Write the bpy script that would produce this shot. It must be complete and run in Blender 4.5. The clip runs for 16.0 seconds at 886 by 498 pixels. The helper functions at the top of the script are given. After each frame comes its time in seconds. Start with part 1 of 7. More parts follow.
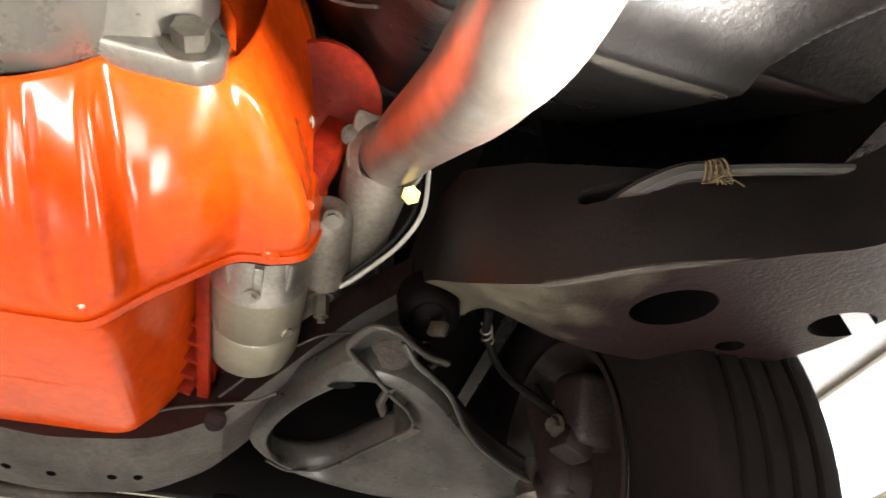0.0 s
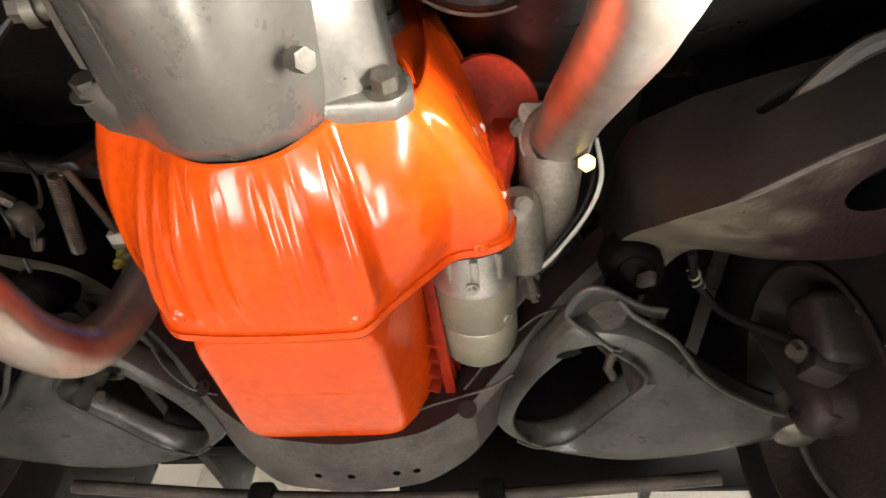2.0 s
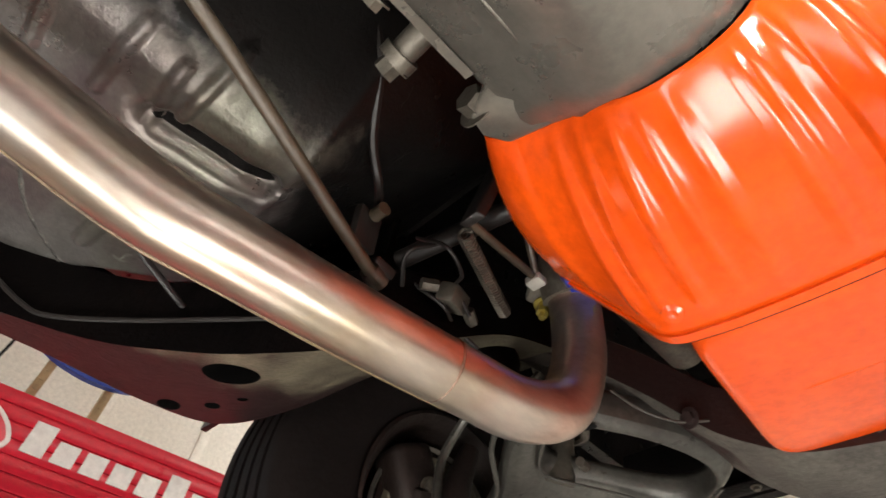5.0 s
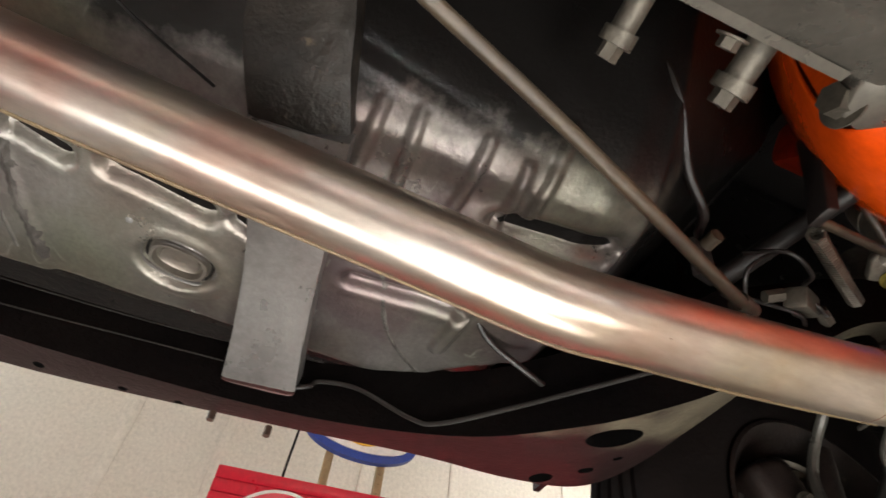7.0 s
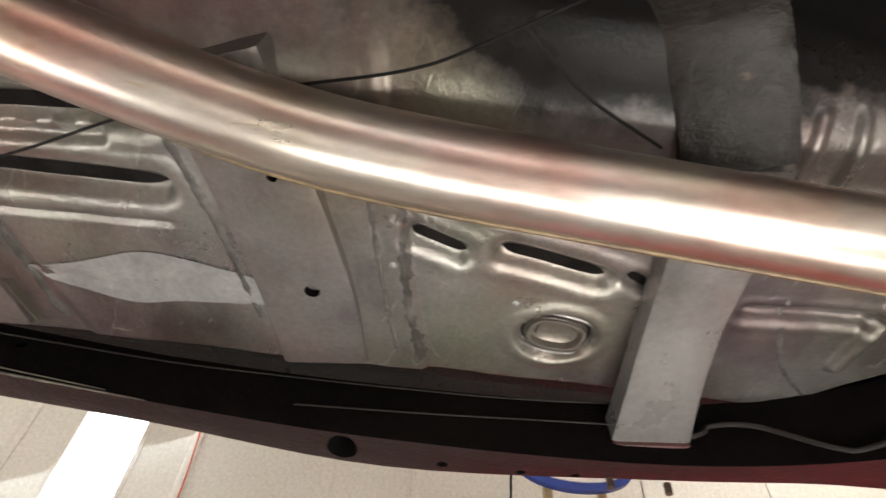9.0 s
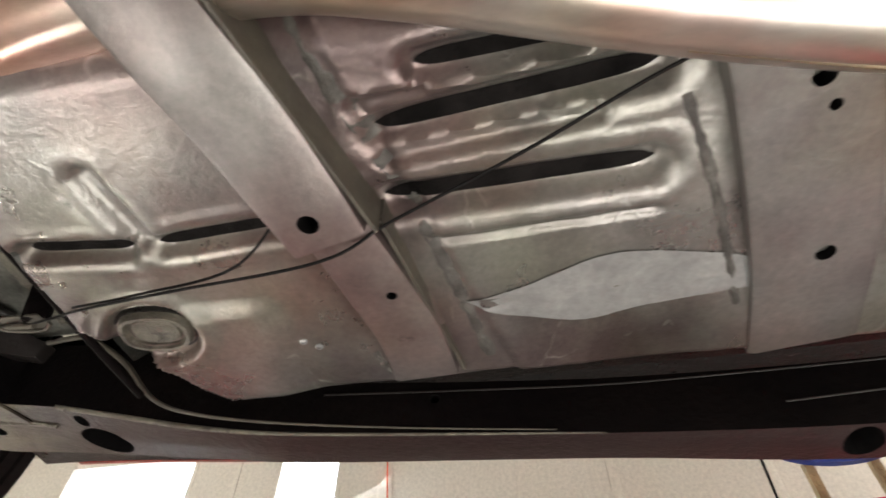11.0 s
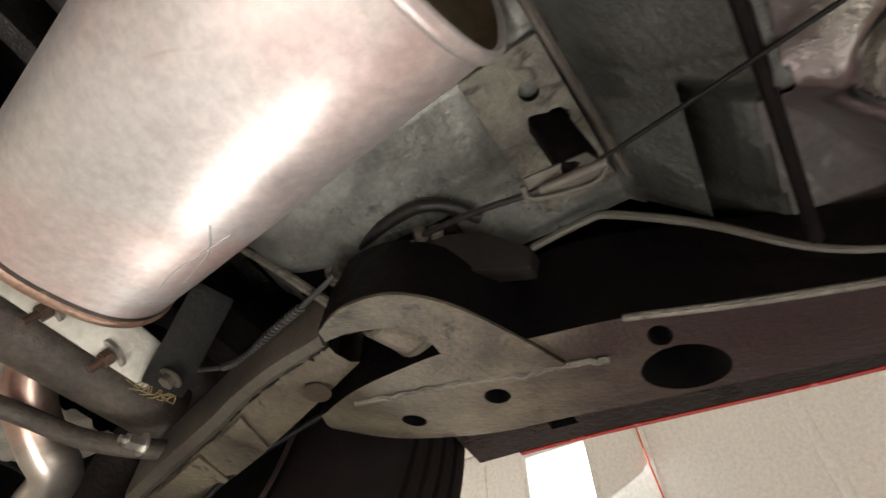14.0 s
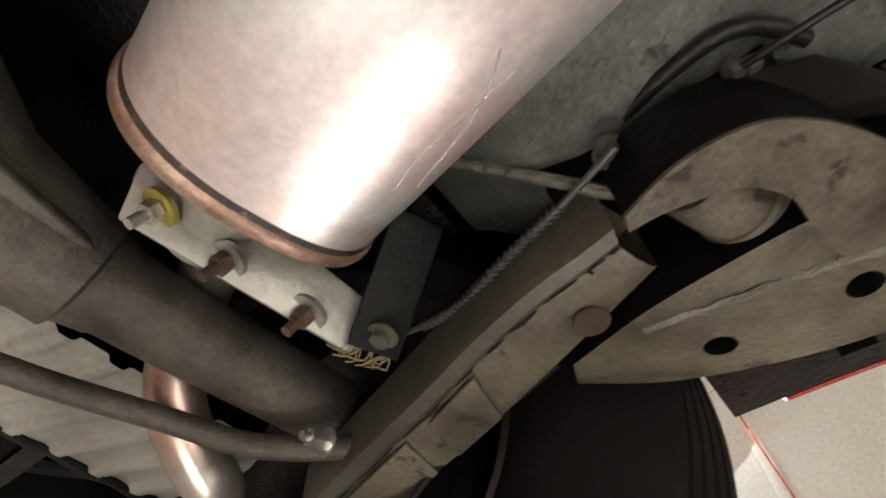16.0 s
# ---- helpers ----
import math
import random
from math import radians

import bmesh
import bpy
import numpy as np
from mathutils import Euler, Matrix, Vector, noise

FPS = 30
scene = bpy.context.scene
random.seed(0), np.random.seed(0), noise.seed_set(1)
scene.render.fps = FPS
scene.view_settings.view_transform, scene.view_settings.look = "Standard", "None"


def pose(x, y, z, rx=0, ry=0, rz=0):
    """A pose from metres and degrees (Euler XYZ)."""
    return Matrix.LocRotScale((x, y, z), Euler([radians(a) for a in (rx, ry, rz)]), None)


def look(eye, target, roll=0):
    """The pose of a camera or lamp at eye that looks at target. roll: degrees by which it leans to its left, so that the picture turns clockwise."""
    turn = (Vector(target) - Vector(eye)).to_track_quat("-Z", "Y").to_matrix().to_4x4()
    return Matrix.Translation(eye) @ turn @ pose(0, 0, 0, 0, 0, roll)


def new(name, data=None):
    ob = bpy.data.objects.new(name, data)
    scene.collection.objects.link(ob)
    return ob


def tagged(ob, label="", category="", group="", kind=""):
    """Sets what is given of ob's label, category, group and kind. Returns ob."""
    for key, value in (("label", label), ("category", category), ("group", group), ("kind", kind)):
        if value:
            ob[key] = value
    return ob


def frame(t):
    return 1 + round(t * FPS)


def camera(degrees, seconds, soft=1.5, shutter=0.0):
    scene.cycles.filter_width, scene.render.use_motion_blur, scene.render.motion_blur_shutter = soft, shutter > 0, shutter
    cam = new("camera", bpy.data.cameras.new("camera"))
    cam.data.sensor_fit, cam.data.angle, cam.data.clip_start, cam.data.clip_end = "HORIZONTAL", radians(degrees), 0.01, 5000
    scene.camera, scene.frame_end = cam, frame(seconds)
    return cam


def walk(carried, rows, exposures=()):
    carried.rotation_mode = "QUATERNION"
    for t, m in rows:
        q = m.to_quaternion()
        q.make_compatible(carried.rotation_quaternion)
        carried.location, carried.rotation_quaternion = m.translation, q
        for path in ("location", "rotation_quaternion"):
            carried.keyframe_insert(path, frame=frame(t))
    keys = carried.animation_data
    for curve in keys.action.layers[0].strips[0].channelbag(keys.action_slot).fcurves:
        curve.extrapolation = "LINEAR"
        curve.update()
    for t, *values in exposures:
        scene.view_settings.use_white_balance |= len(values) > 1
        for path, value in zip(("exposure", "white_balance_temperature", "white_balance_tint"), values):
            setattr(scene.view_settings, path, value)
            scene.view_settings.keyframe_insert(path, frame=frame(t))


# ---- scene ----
cam = camera(74.82, 16.0, shutter=0.35)
PATH = [
    (0.0, pose(0.2789, -0.0222, 1.4007, 135.478, -0.300, -16.730)),
    (0.5, pose(0.2528, -0.0315, 1.3887, 135.741, -0.563, -11.527)),
    (1.0, pose(0.2431, -0.0429, 1.3571, 135.934, -0.502, -6.207)),
    (1.5, pose(0.2624, -0.0421, 1.3337, 136.242, -1.058, -0.361)),
    (2.0, pose(0.2461, -0.0387, 1.3163, 136.287, -1.923, 5.912)),
    (2.5, pose(0.2117, -0.0130, 1.3356, 136.240, -2.672, 12.324)),
    (3.0, pose(0.1742, 0.0346, 1.3543, 136.697, -3.149, 18.924)),
    (3.2, pose(0.1578, 0.0521, 1.3602, 136.808, -3.314, 21.360)),
    (5.3, pose(-0.0041, 0.0523, 1.3603, 139.284, -5.877, 47.755)),
    (5.5, pose(-0.0176, 0.0279, 1.3601, 139.365, -5.668, 49.791)),
    (6.0, pose(-0.0363, -0.0399, 1.3678, 139.005, -5.464, 55.911)),
    (6.5, pose(-0.0548, -0.1007, 1.3671, 138.621, -5.181, 62.167)),
    (7.0, pose(-0.0735, -0.1578, 1.3674, 138.511, -5.095, 67.344)),
    (7.5, pose(-0.0933, -0.2274, 1.3704, 138.352, -4.564, 71.154)),
    (8.0, pose(-0.1158, -0.3086, 1.3776, 138.433, -4.374, 75.105)),
    (8.2, pose(-0.1209, -0.3438, 1.3823, 138.453, -4.246, 76.682)),
    (10.3, pose(-0.2121, -0.7381, 1.4117, 140.856, 0.175, 93.726)),
    (10.5, pose(-0.2202, -0.7766, 1.4218, 140.506, 0.227, 95.238)),
    (11.0, pose(-0.2424, -0.8854, 1.4475, 140.659, 0.140, 99.021)),
    (11.5, pose(-0.2763, -0.9796, 1.4767, 141.174, -0.213, 103.691)),
    (12.0, pose(-0.3086, -1.0689, 1.5013, 141.444, -0.147, 108.294)),
    (12.5, pose(-0.3479, -1.1548, 1.5251, 141.237, -0.029, 112.282)),
    (13.0, pose(-0.3853, -1.2302, 1.5435, 140.998, 0.227, 115.875)),
    (13.5, pose(-0.4094, -1.3147, 1.5494, 141.338, 0.476, 118.208)),
    (14.0, pose(-0.4321, -1.4207, 1.5757, 141.806, 0.792, 119.224)),
    (14.5, pose(-0.4318, -1.4894, 1.5937, 142.119, 1.311, 119.841)),
    (15.0, pose(-0.4415, -1.5352, 1.5959, 142.475, 1.973, 121.307)),
    (15.5, pose(-0.4544, -1.5857, 1.6121, 142.944, 2.412, 123.874)),
    (16.0, pose(-0.4678, -1.6563, 1.6313, 143.756, 3.156, 127.495)),
]
walk(cam, PATH)

# ---- light and exposure ----
world = bpy.data.worlds.new("shop_sky")
scene.world = world
world.use_nodes = True
sky = world.node_tree.nodes.new("ShaderNodeTexSky")
sky.sky_type = "NISHITA"
sky.sun_disc = False
sky.sun_elevation, sky.sun_rotation = radians(35), radians(100)
world.node_tree.links.new(sky.outputs["Color"], world.node_tree.nodes["Background"].inputs["Color"])
world.node_tree.nodes["Background"].inputs["Strength"].default_value = 0.1
scene.view_settings.exposure = 0.0


def area_lamp(name, at, to, sx, sy, watts, color, spread=180):
    data = bpy.data.lights.new(name, "AREA")
    data.shape, data.size, data.size_y, data.energy, data.color = "RECTANGLE", sx, sy, watts, color
    data.spread = radians(spread)
    ob = new(name, data)
    ob.matrix_world = look(at, to)
    return tagged(ob, "", "light", "", "structure")


WARM = (1.0, 0.955, 0.89)
for k, (lx, ly) in enumerate(((-2.3, 3.2), (-2.3, -4.2), (3.9, 1.6), (3.9, -2.2), (0.0, 5.2), (0.0, -6.2))):
    area_lamp("ceiling_lamp", (lx, ly, 4.93), (lx, ly, 0), 0.5, 2.3, 480 if lx > 1 else (35 if ly < -4 else 95), WARM, 140)
area_lamp("window_lamp", (-4.02, -3.0, 3.3), (0, -2.0, 1.0), 2.2, 1.4, 85, (0.86, 0.93, 1.0))


# unseen fill lamps below the car, added in place of light at the camera
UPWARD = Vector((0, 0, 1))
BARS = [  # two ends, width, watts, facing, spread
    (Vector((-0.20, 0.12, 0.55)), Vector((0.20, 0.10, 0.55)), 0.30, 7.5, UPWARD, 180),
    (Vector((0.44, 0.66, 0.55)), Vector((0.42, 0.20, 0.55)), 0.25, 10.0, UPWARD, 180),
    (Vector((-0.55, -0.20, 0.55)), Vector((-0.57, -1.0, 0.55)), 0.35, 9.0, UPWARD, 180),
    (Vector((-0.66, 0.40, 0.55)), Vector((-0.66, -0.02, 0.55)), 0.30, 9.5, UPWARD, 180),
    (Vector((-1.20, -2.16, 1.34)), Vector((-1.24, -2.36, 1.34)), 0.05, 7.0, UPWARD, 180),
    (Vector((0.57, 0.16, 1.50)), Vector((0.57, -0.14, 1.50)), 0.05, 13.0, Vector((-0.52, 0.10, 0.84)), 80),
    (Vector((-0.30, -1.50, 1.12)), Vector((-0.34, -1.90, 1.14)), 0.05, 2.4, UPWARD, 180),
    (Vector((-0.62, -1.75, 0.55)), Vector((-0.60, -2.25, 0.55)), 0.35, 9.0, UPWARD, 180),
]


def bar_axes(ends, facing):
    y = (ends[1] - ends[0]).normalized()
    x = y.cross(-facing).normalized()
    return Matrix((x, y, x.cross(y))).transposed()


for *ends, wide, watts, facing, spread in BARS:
    bar = area_lamp("bar_fill_lamp", (0, 0, 0), (0, 0, 1), wide, (ends[1] - ends[0]).length, watts, (1.0, 0.965, 0.91), spread)
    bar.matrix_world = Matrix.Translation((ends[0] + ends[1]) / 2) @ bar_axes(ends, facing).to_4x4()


# ---- materials ----
def mat(name, base, second=None, rough=0.5, metal=0.0, scale=8.0, fine=90.0, bump=0.15, spots=None, spot_at=0.62, coat=0.0, gloss=0.5, spread=0.5, dist=0.004, rough_var=0.12, stretch=(1, 1, 1)):
    """A painted, cast or rusty surface: two tones in broad clouds, fine grain, spots of wear and a light relief."""
    m = bpy.data.materials.new(name)
    m.use_nodes = True
    nt = m.node_tree
    b = nt.nodes["Principled BSDF"]
    co = nt.nodes.new("ShaderNodeTexCoord")
    mp = nt.nodes.new("ShaderNodeMapping")
    mp.inputs["Scale"].default_value = stretch
    nt.links.new(co.outputs["Object"], mp.inputs["Vector"])

    def nz(s, detail=6.0, r=0.6):
        n = nt.nodes.new("ShaderNodeTexNoise")
        n.inputs["Scale"].default_value, n.inputs["Detail"].default_value, n.inputs["Roughness"].default_value = s, detail, r
        nt.links.new(mp.outputs["Vector"], n.inputs["Vector"])
        return n

    def ramp(src, lo, hi, c0=(0, 0, 0, 1), c1=(1, 1, 1, 1)):
        r = nt.nodes.new("ShaderNodeValToRGB")
        r.color_ramp.elements[0].position, r.color_ramp.elements[1].position = lo, hi
        r.color_ramp.elements[0].color, r.color_ramp.elements[1].color = c0, c1
        nt.links.new(src, r.inputs["Fac"])
        return r

    def mix(fac, a, c):
        x = nt.nodes.new("ShaderNodeMix")
        x.data_type = "RGBA"
        nt.links.new(fac, x.inputs["Factor"])
        for sock, v in ((x.inputs["A"], a), (x.inputs["B"], c)):
            if isinstance(v, tuple):
                sock.default_value = (*v, 1)
            else:
                nt.links.new(v, sock)
        return x.outputs["Result"]

    second = second or tuple(c * 0.8 for c in base)
    big, small = nz(scale), nz(fine, 4.0, 0.7)
    col = mix(ramp(big.outputs["Fac"], 0.5 - spread * 0.3, 0.5 + spread * 0.3).outputs["Color"], base, second)
    lo, hi = (0.55, 1.28) if spots and metal < 0.6 else (0.78, 1.12)
    grain = ramp(small.outputs["Fac"], 0.34, 0.70, (lo, lo, lo, 1), (hi, hi, hi, 1))
    g = nt.nodes.new("ShaderNodeMix")
    g.data_type, g.blend_type = "RGBA", "MULTIPLY"
    g.inputs["Factor"].default_value = 0.7
    nt.links.new(col, g.inputs["A"])
    nt.links.new(grain.outputs["Color"], g.inputs["B"])
    col = g.outputs["Result"]
    if spots:
        s = nz(scale * 2.7, 8.0, 0.7)
        col = mix(ramp(s.outputs["Fac"], spot_at, spot_at + 0.07).outputs["Color"], col, spots)
    nt.links.new(col, b.inputs["Base Color"])
    mr = nt.nodes.new("ShaderNodeMapRange")
    mr.inputs["To Min"].default_value, mr.inputs["To Max"].default_value = max(0.04, rough - rough_var), min(1, rough + rough_var)
    mid = nz(scale * 3.1, 5.0, 0.65)
    nt.links.new(mid.outputs["Fac"], mr.inputs["Value"])
    nt.links.new(mr.outputs["Result"], b.inputs["Roughness"])
    b.inputs["Metallic"].default_value = metal
    b.inputs["Specular IOR Level"].default_value = gloss
    b.inputs["Coat Weight"].default_value = coat
    b.inputs["Coat Roughness"].default_value = 0.08
    if bump:
        bp = nt.nodes.new("ShaderNodeBump")
        bp.inputs["Strength"].default_value, bp.inputs["Distance"].default_value = bump, dist
        add = nt.nodes.new("ShaderNodeMath")
        add.operation = "MULTIPLY_ADD"
        nt.links.new(mid.outputs["Fac"], add.inputs[0])
        add.inputs[1].default_value = 0.5
        nt.links.new(small.outputs["Fac"], add.inputs[2])
        nt.links.new(add.outputs[0], bp.inputs["Height"])
        nt.links.new(bp.outputs["Normal"], b.inputs["Normal"])
    return m


def glow(name, color, strength):
    m = bpy.data.materials.new(name)
    m.use_nodes = True
    b = m.node_tree.nodes["Principled BSDF"]
    b.inputs["Base Color"].default_value = (*color, 1)
    b.inputs["Emission Color"].default_value = (*color, 1)
    b.inputs["Emission Strength"].default_value = strength
    return m


ORANGE = mat("engine_orange", (0.70, 0.078, 0.004), (0.60, 0.058, 0.004), 0.17, 0.0, 5, 60, 0.03, coat=0.0, dist=0.002, rough_var=0.06, gloss=0.5)
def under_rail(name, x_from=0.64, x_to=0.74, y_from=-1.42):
    """Dusty grey rail underside that turns to dull red overspray, darkened to offset the fill lamps, towards its outer
    edge, away from the rear axle.
    """
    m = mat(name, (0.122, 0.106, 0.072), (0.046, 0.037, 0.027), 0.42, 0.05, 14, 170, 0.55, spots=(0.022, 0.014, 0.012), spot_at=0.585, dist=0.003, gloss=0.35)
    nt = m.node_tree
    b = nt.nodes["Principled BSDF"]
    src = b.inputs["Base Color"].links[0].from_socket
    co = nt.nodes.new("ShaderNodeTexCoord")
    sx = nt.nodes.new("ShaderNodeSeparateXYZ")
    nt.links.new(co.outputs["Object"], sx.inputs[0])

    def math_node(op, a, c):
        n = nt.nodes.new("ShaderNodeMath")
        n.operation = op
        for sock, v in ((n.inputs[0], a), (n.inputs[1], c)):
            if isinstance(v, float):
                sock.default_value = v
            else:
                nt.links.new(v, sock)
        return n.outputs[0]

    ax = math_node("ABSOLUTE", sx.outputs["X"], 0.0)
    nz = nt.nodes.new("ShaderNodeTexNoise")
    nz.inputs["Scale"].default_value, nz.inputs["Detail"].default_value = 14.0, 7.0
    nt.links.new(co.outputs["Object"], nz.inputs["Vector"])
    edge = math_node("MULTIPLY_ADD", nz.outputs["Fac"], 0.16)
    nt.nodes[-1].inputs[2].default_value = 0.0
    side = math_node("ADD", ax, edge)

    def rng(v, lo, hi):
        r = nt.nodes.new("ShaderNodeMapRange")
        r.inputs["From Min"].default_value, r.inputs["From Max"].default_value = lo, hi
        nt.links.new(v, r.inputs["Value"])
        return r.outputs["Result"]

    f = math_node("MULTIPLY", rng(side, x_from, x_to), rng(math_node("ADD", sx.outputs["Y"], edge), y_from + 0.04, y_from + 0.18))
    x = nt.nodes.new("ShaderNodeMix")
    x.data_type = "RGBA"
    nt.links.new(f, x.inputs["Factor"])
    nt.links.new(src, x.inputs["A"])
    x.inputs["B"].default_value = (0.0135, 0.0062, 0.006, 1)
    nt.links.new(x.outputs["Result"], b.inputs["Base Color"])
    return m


ORANGE_DULL = mat("engine_orange_dull", (0.30, 0.022, 0.006), (0.17, 0.012, 0.005), 0.36, 0.0, 9, 80, 0.2, spots=(0.09, 0.018, 0.010), spot_at=0.62, gloss=0.2)
CAST = mat("cast_aluminium", (0.205, 0.192, 0.165), (0.135, 0.124, 0.106), 0.29, 0.62, 6, 110, 0.10, spots=(0.30, 0.285, 0.26), spot_at=0.67, dist=0.003, rough_var=0.10)
STARTER = mat("starter_silver_paint", (0.33, 0.30, 0.22), (0.25, 0.225, 0.165), 0.38, 0.45, 8, 120, 0.1)
PIPE = mat("aluminized_pipe", (0.64, 0.60, 0.555), (0.42, 0.34, 0.27), 0.31, 0.88, 6, 70, 0.02, rough_var=0.09, stretch=(1, 0.3, 1), dist=0.001)
PIPE_DULL = mat("heat_dulled_iron", (0.20, 0.175, 0.14), (0.14, 0.12, 0.10), 0.5, 0.5, 14, 140, 0.25, spots=(0.13, 0.07, 0.035), spot_at=0.62)
# The pinkish second tone paints red reflections into the shell.
MUFFLER = mat("aluminized_muffler", (0.74, 0.705, 0.68), (0.64, 0.565, 0.54), 0.39, 0.74, 5.5, 110, 0.03, spots=(0.46, 0.405, 0.33), spot_at=0.65, rough_var=0.08, spread=0.7, dist=0.002)
MUFFLER_END = mat("browned_end_cap", (0.26, 0.205, 0.13), (0.15, 0.115, 0.075), 0.33, 0.8, 12, 90, 0.1, spots=(0.17, 0.09, 0.045), spot_at=0.64)
STAIN = mat("yellow_brown_heat_stain", (0.20, 0.145, 0.075), (0.10, 0.065, 0.038), 0.42, 0.3, 10, 90, 0.15, spots=(0.27, 0.21, 0.10), spot_at=0.62)
TANRIM = mat("tan_rusty_rim", (0.36, 0.235, 0.175), (0.20, 0.115, 0.075), 0.42, 0.55, 26, 140, 0.25, spots=(0.07, 0.035, 0.02), spot_at=0.62)
SOOT = mat("black_brown_soot", (0.050, 0.030, 0.020), (0.012, 0.009, 0.007), 0.55, 0.2, 34, 160, 0.5, spots=(0.28, 0.20, 0.14), spot_at=0.60)
RUST = mat("rusty_rim", (0.10, 0.060, 0.042), (0.055, 0.034, 0.024), 0.5, 0.4, 30, 160, 0.4)
# Worn black paint, taken darker still for the shade on the rail sides.
FRAME = mat("worn_shaded_black_paint", (0.0034, 0.0029, 0.0031), (0.0065, 0.0050, 0.0048), 0.5, 0.0, 7, 110, 0.4, spots=(0.013, 0.0075, 0.007), spot_at=0.66, dist=0.005, gloss=0.03)
ARMDUST = mat("green_grey_dusty_steel", (0.155, 0.132, 0.092), (0.066, 0.053, 0.040), 0.40, 0.15, 13, 150, 0.5, spots=(0.032, 0.023, 0.018), spot_at=0.58, dist=0.004, gloss=0.35)
ARMBAND = mat("brown_grey_smooth_steel", (0.105, 0.092, 0.070), (0.060, 0.050, 0.040), 0.36, 0.1, 7, 150, 0.2, spots=(0.030, 0.024, 0.020), spot_at=0.66, dist=0.003, gloss=0.35)
STRAPBLACK = mat("dull_black_strap", (0.008, 0.007, 0.006), (0.004, 0.0036, 0.003), 0.6, 0.0, 24, 150, 0.4, spots=(0.055, 0.043, 0.026), spot_at=0.68, gloss=0.15)
FRAME_DUSTY = mat("dusty_chassis_paint", (0.150, 0.139, 0.105), (0.066, 0.056, 0.045), 0.46, 0.0, 12, 120, 0.8, spots=(0.026, 0.020, 0.017), spot_at=0.60, dist=0.006)
ARM = mat("grey_stamped_arm", (0.085, 0.082, 0.071), (0.034, 0.031, 0.027), 0.31, 0.3, 7, 110, 0.2, spots=(0.015, 0.013, 0.012), spot_at=0.62)
BLACK = mat("satin_black", (0.0055, 0.005, 0.005), (0.009, 0.008, 0.0075), 0.5, 0.0, 10, 100, 0.3, gloss=0.10)
TAR = mat("black_undercoat", (0.0055, 0.005, 0.0048), (0.012, 0.0105, 0.0095), 0.30, 0.0, 7, 120, 0.5, dist=0.004, gloss=0.22)
LUMPY = mat("lumpy_black_undercoat", (0.010, 0.0085, 0.0075), (0.020, 0.017, 0.014), 0.42, 0.0, 11, 70, 0.5, spots=(0.060, 0.046, 0.032), spot_at=0.64, dist=0.006, gloss=0.3)
# Near-black that paints the shade inside holes and open ends.
HOLE_SHADE = mat("hole_shade_black", (0.004, 0.0036, 0.0036), None, 0.8, 0.0, 9, 80, 0.2, gloss=0.1)


def scratch(m, color, scale, width, bare, stretch=(1, 1, 1), bump=0.25):
    """Thin broken scratches and smears over a surface."""
    nt = m.node_tree
    b = nt.nodes["Principled BSDF"]
    src = b.inputs["Base Color"].links[0].from_socket
    co = nt.nodes.new("ShaderNodeTexCoord")
    mp = nt.nodes.new("ShaderNodeMapping")
    mp.inputs["Scale"].default_value = stretch
    nt.links.new(co.outputs["Object"], mp.inputs["Vector"])
    warp = nt.nodes.new("ShaderNodeTexNoise")
    warp.inputs["Scale"].default_value, warp.inputs["Detail"].default_value = scale * 0.6, 3.0
    nt.links.new(mp.outputs["Vector"], warp.inputs["Vector"])
    mixv = nt.nodes.new("ShaderNodeMix")
    mixv.data_type = "RGBA"
    mixv.inputs["Factor"].default_value = 0.12
    nt.links.new(mp.outputs["Vector"], mixv.inputs["A"])
    nt.links.new(warp.outputs["Color"], mixv.inputs["B"])
    vo = nt.nodes.new("ShaderNodeTexVoronoi")
    vo.feature = "DISTANCE_TO_EDGE"
    vo.inputs["Scale"].default_value = scale
    nt.links.new(mixv.outputs["Result"], vo.inputs["Vector"])
    line = nt.nodes.new("ShaderNodeMapRange")
    line.inputs["From Min"].default_value, line.inputs["From Max"].default_value = 0.0, width
    line.inputs["To Min"].default_value, line.inputs["To Max"].default_value = 1.0, 0.0
    nt.links.new(vo.outputs["Distance"], line.inputs["Value"])
    gap = nt.nodes.new("ShaderNodeTexNoise")
    gap.inputs["Scale"].default_value, gap.inputs["Detail"].default_value = scale * 0.9, 5.0
    nt.links.new(co.outputs["Object"], gap.inputs["Vector"])
    keep = nt.nodes.new("ShaderNodeMapRange")
    keep.inputs["From Min"].default_value, keep.inputs["From Max"].default_value = bare, bare + 0.06
    nt.links.new(gap.outputs["Fac"], keep.inputs["Value"])
    f = nt.nodes.new("ShaderNodeMath")
    f.operation = "MULTIPLY"
    nt.links.new(line.outputs["Result"], f.inputs[0])
    nt.links.new(keep.outputs["Result"], f.inputs[1])
    x = nt.nodes.new("ShaderNodeMix")
    x.data_type = "RGBA"
    nt.links.new(f.outputs[0], x.inputs["Factor"])
    nt.links.new(src, x.inputs["A"])
    x.inputs["B"].default_value = (*color, 1)
    nt.links.new(x.outputs["Result"], b.inputs["Base Color"])
    bp = nt.nodes.new("ShaderNodeBump")
    bp.inputs["Strength"].default_value, bp.inputs["Distance"].default_value = bump, 0.001
    nt.links.new(f.outputs[0], bp.inputs["Height"])
    if b.inputs["Normal"].links:
        nt.links.new(b.inputs["Normal"].links[0].from_socket, bp.inputs["Normal"])
    nt.links.new(bp.outputs["Normal"], b.inputs["Normal"])


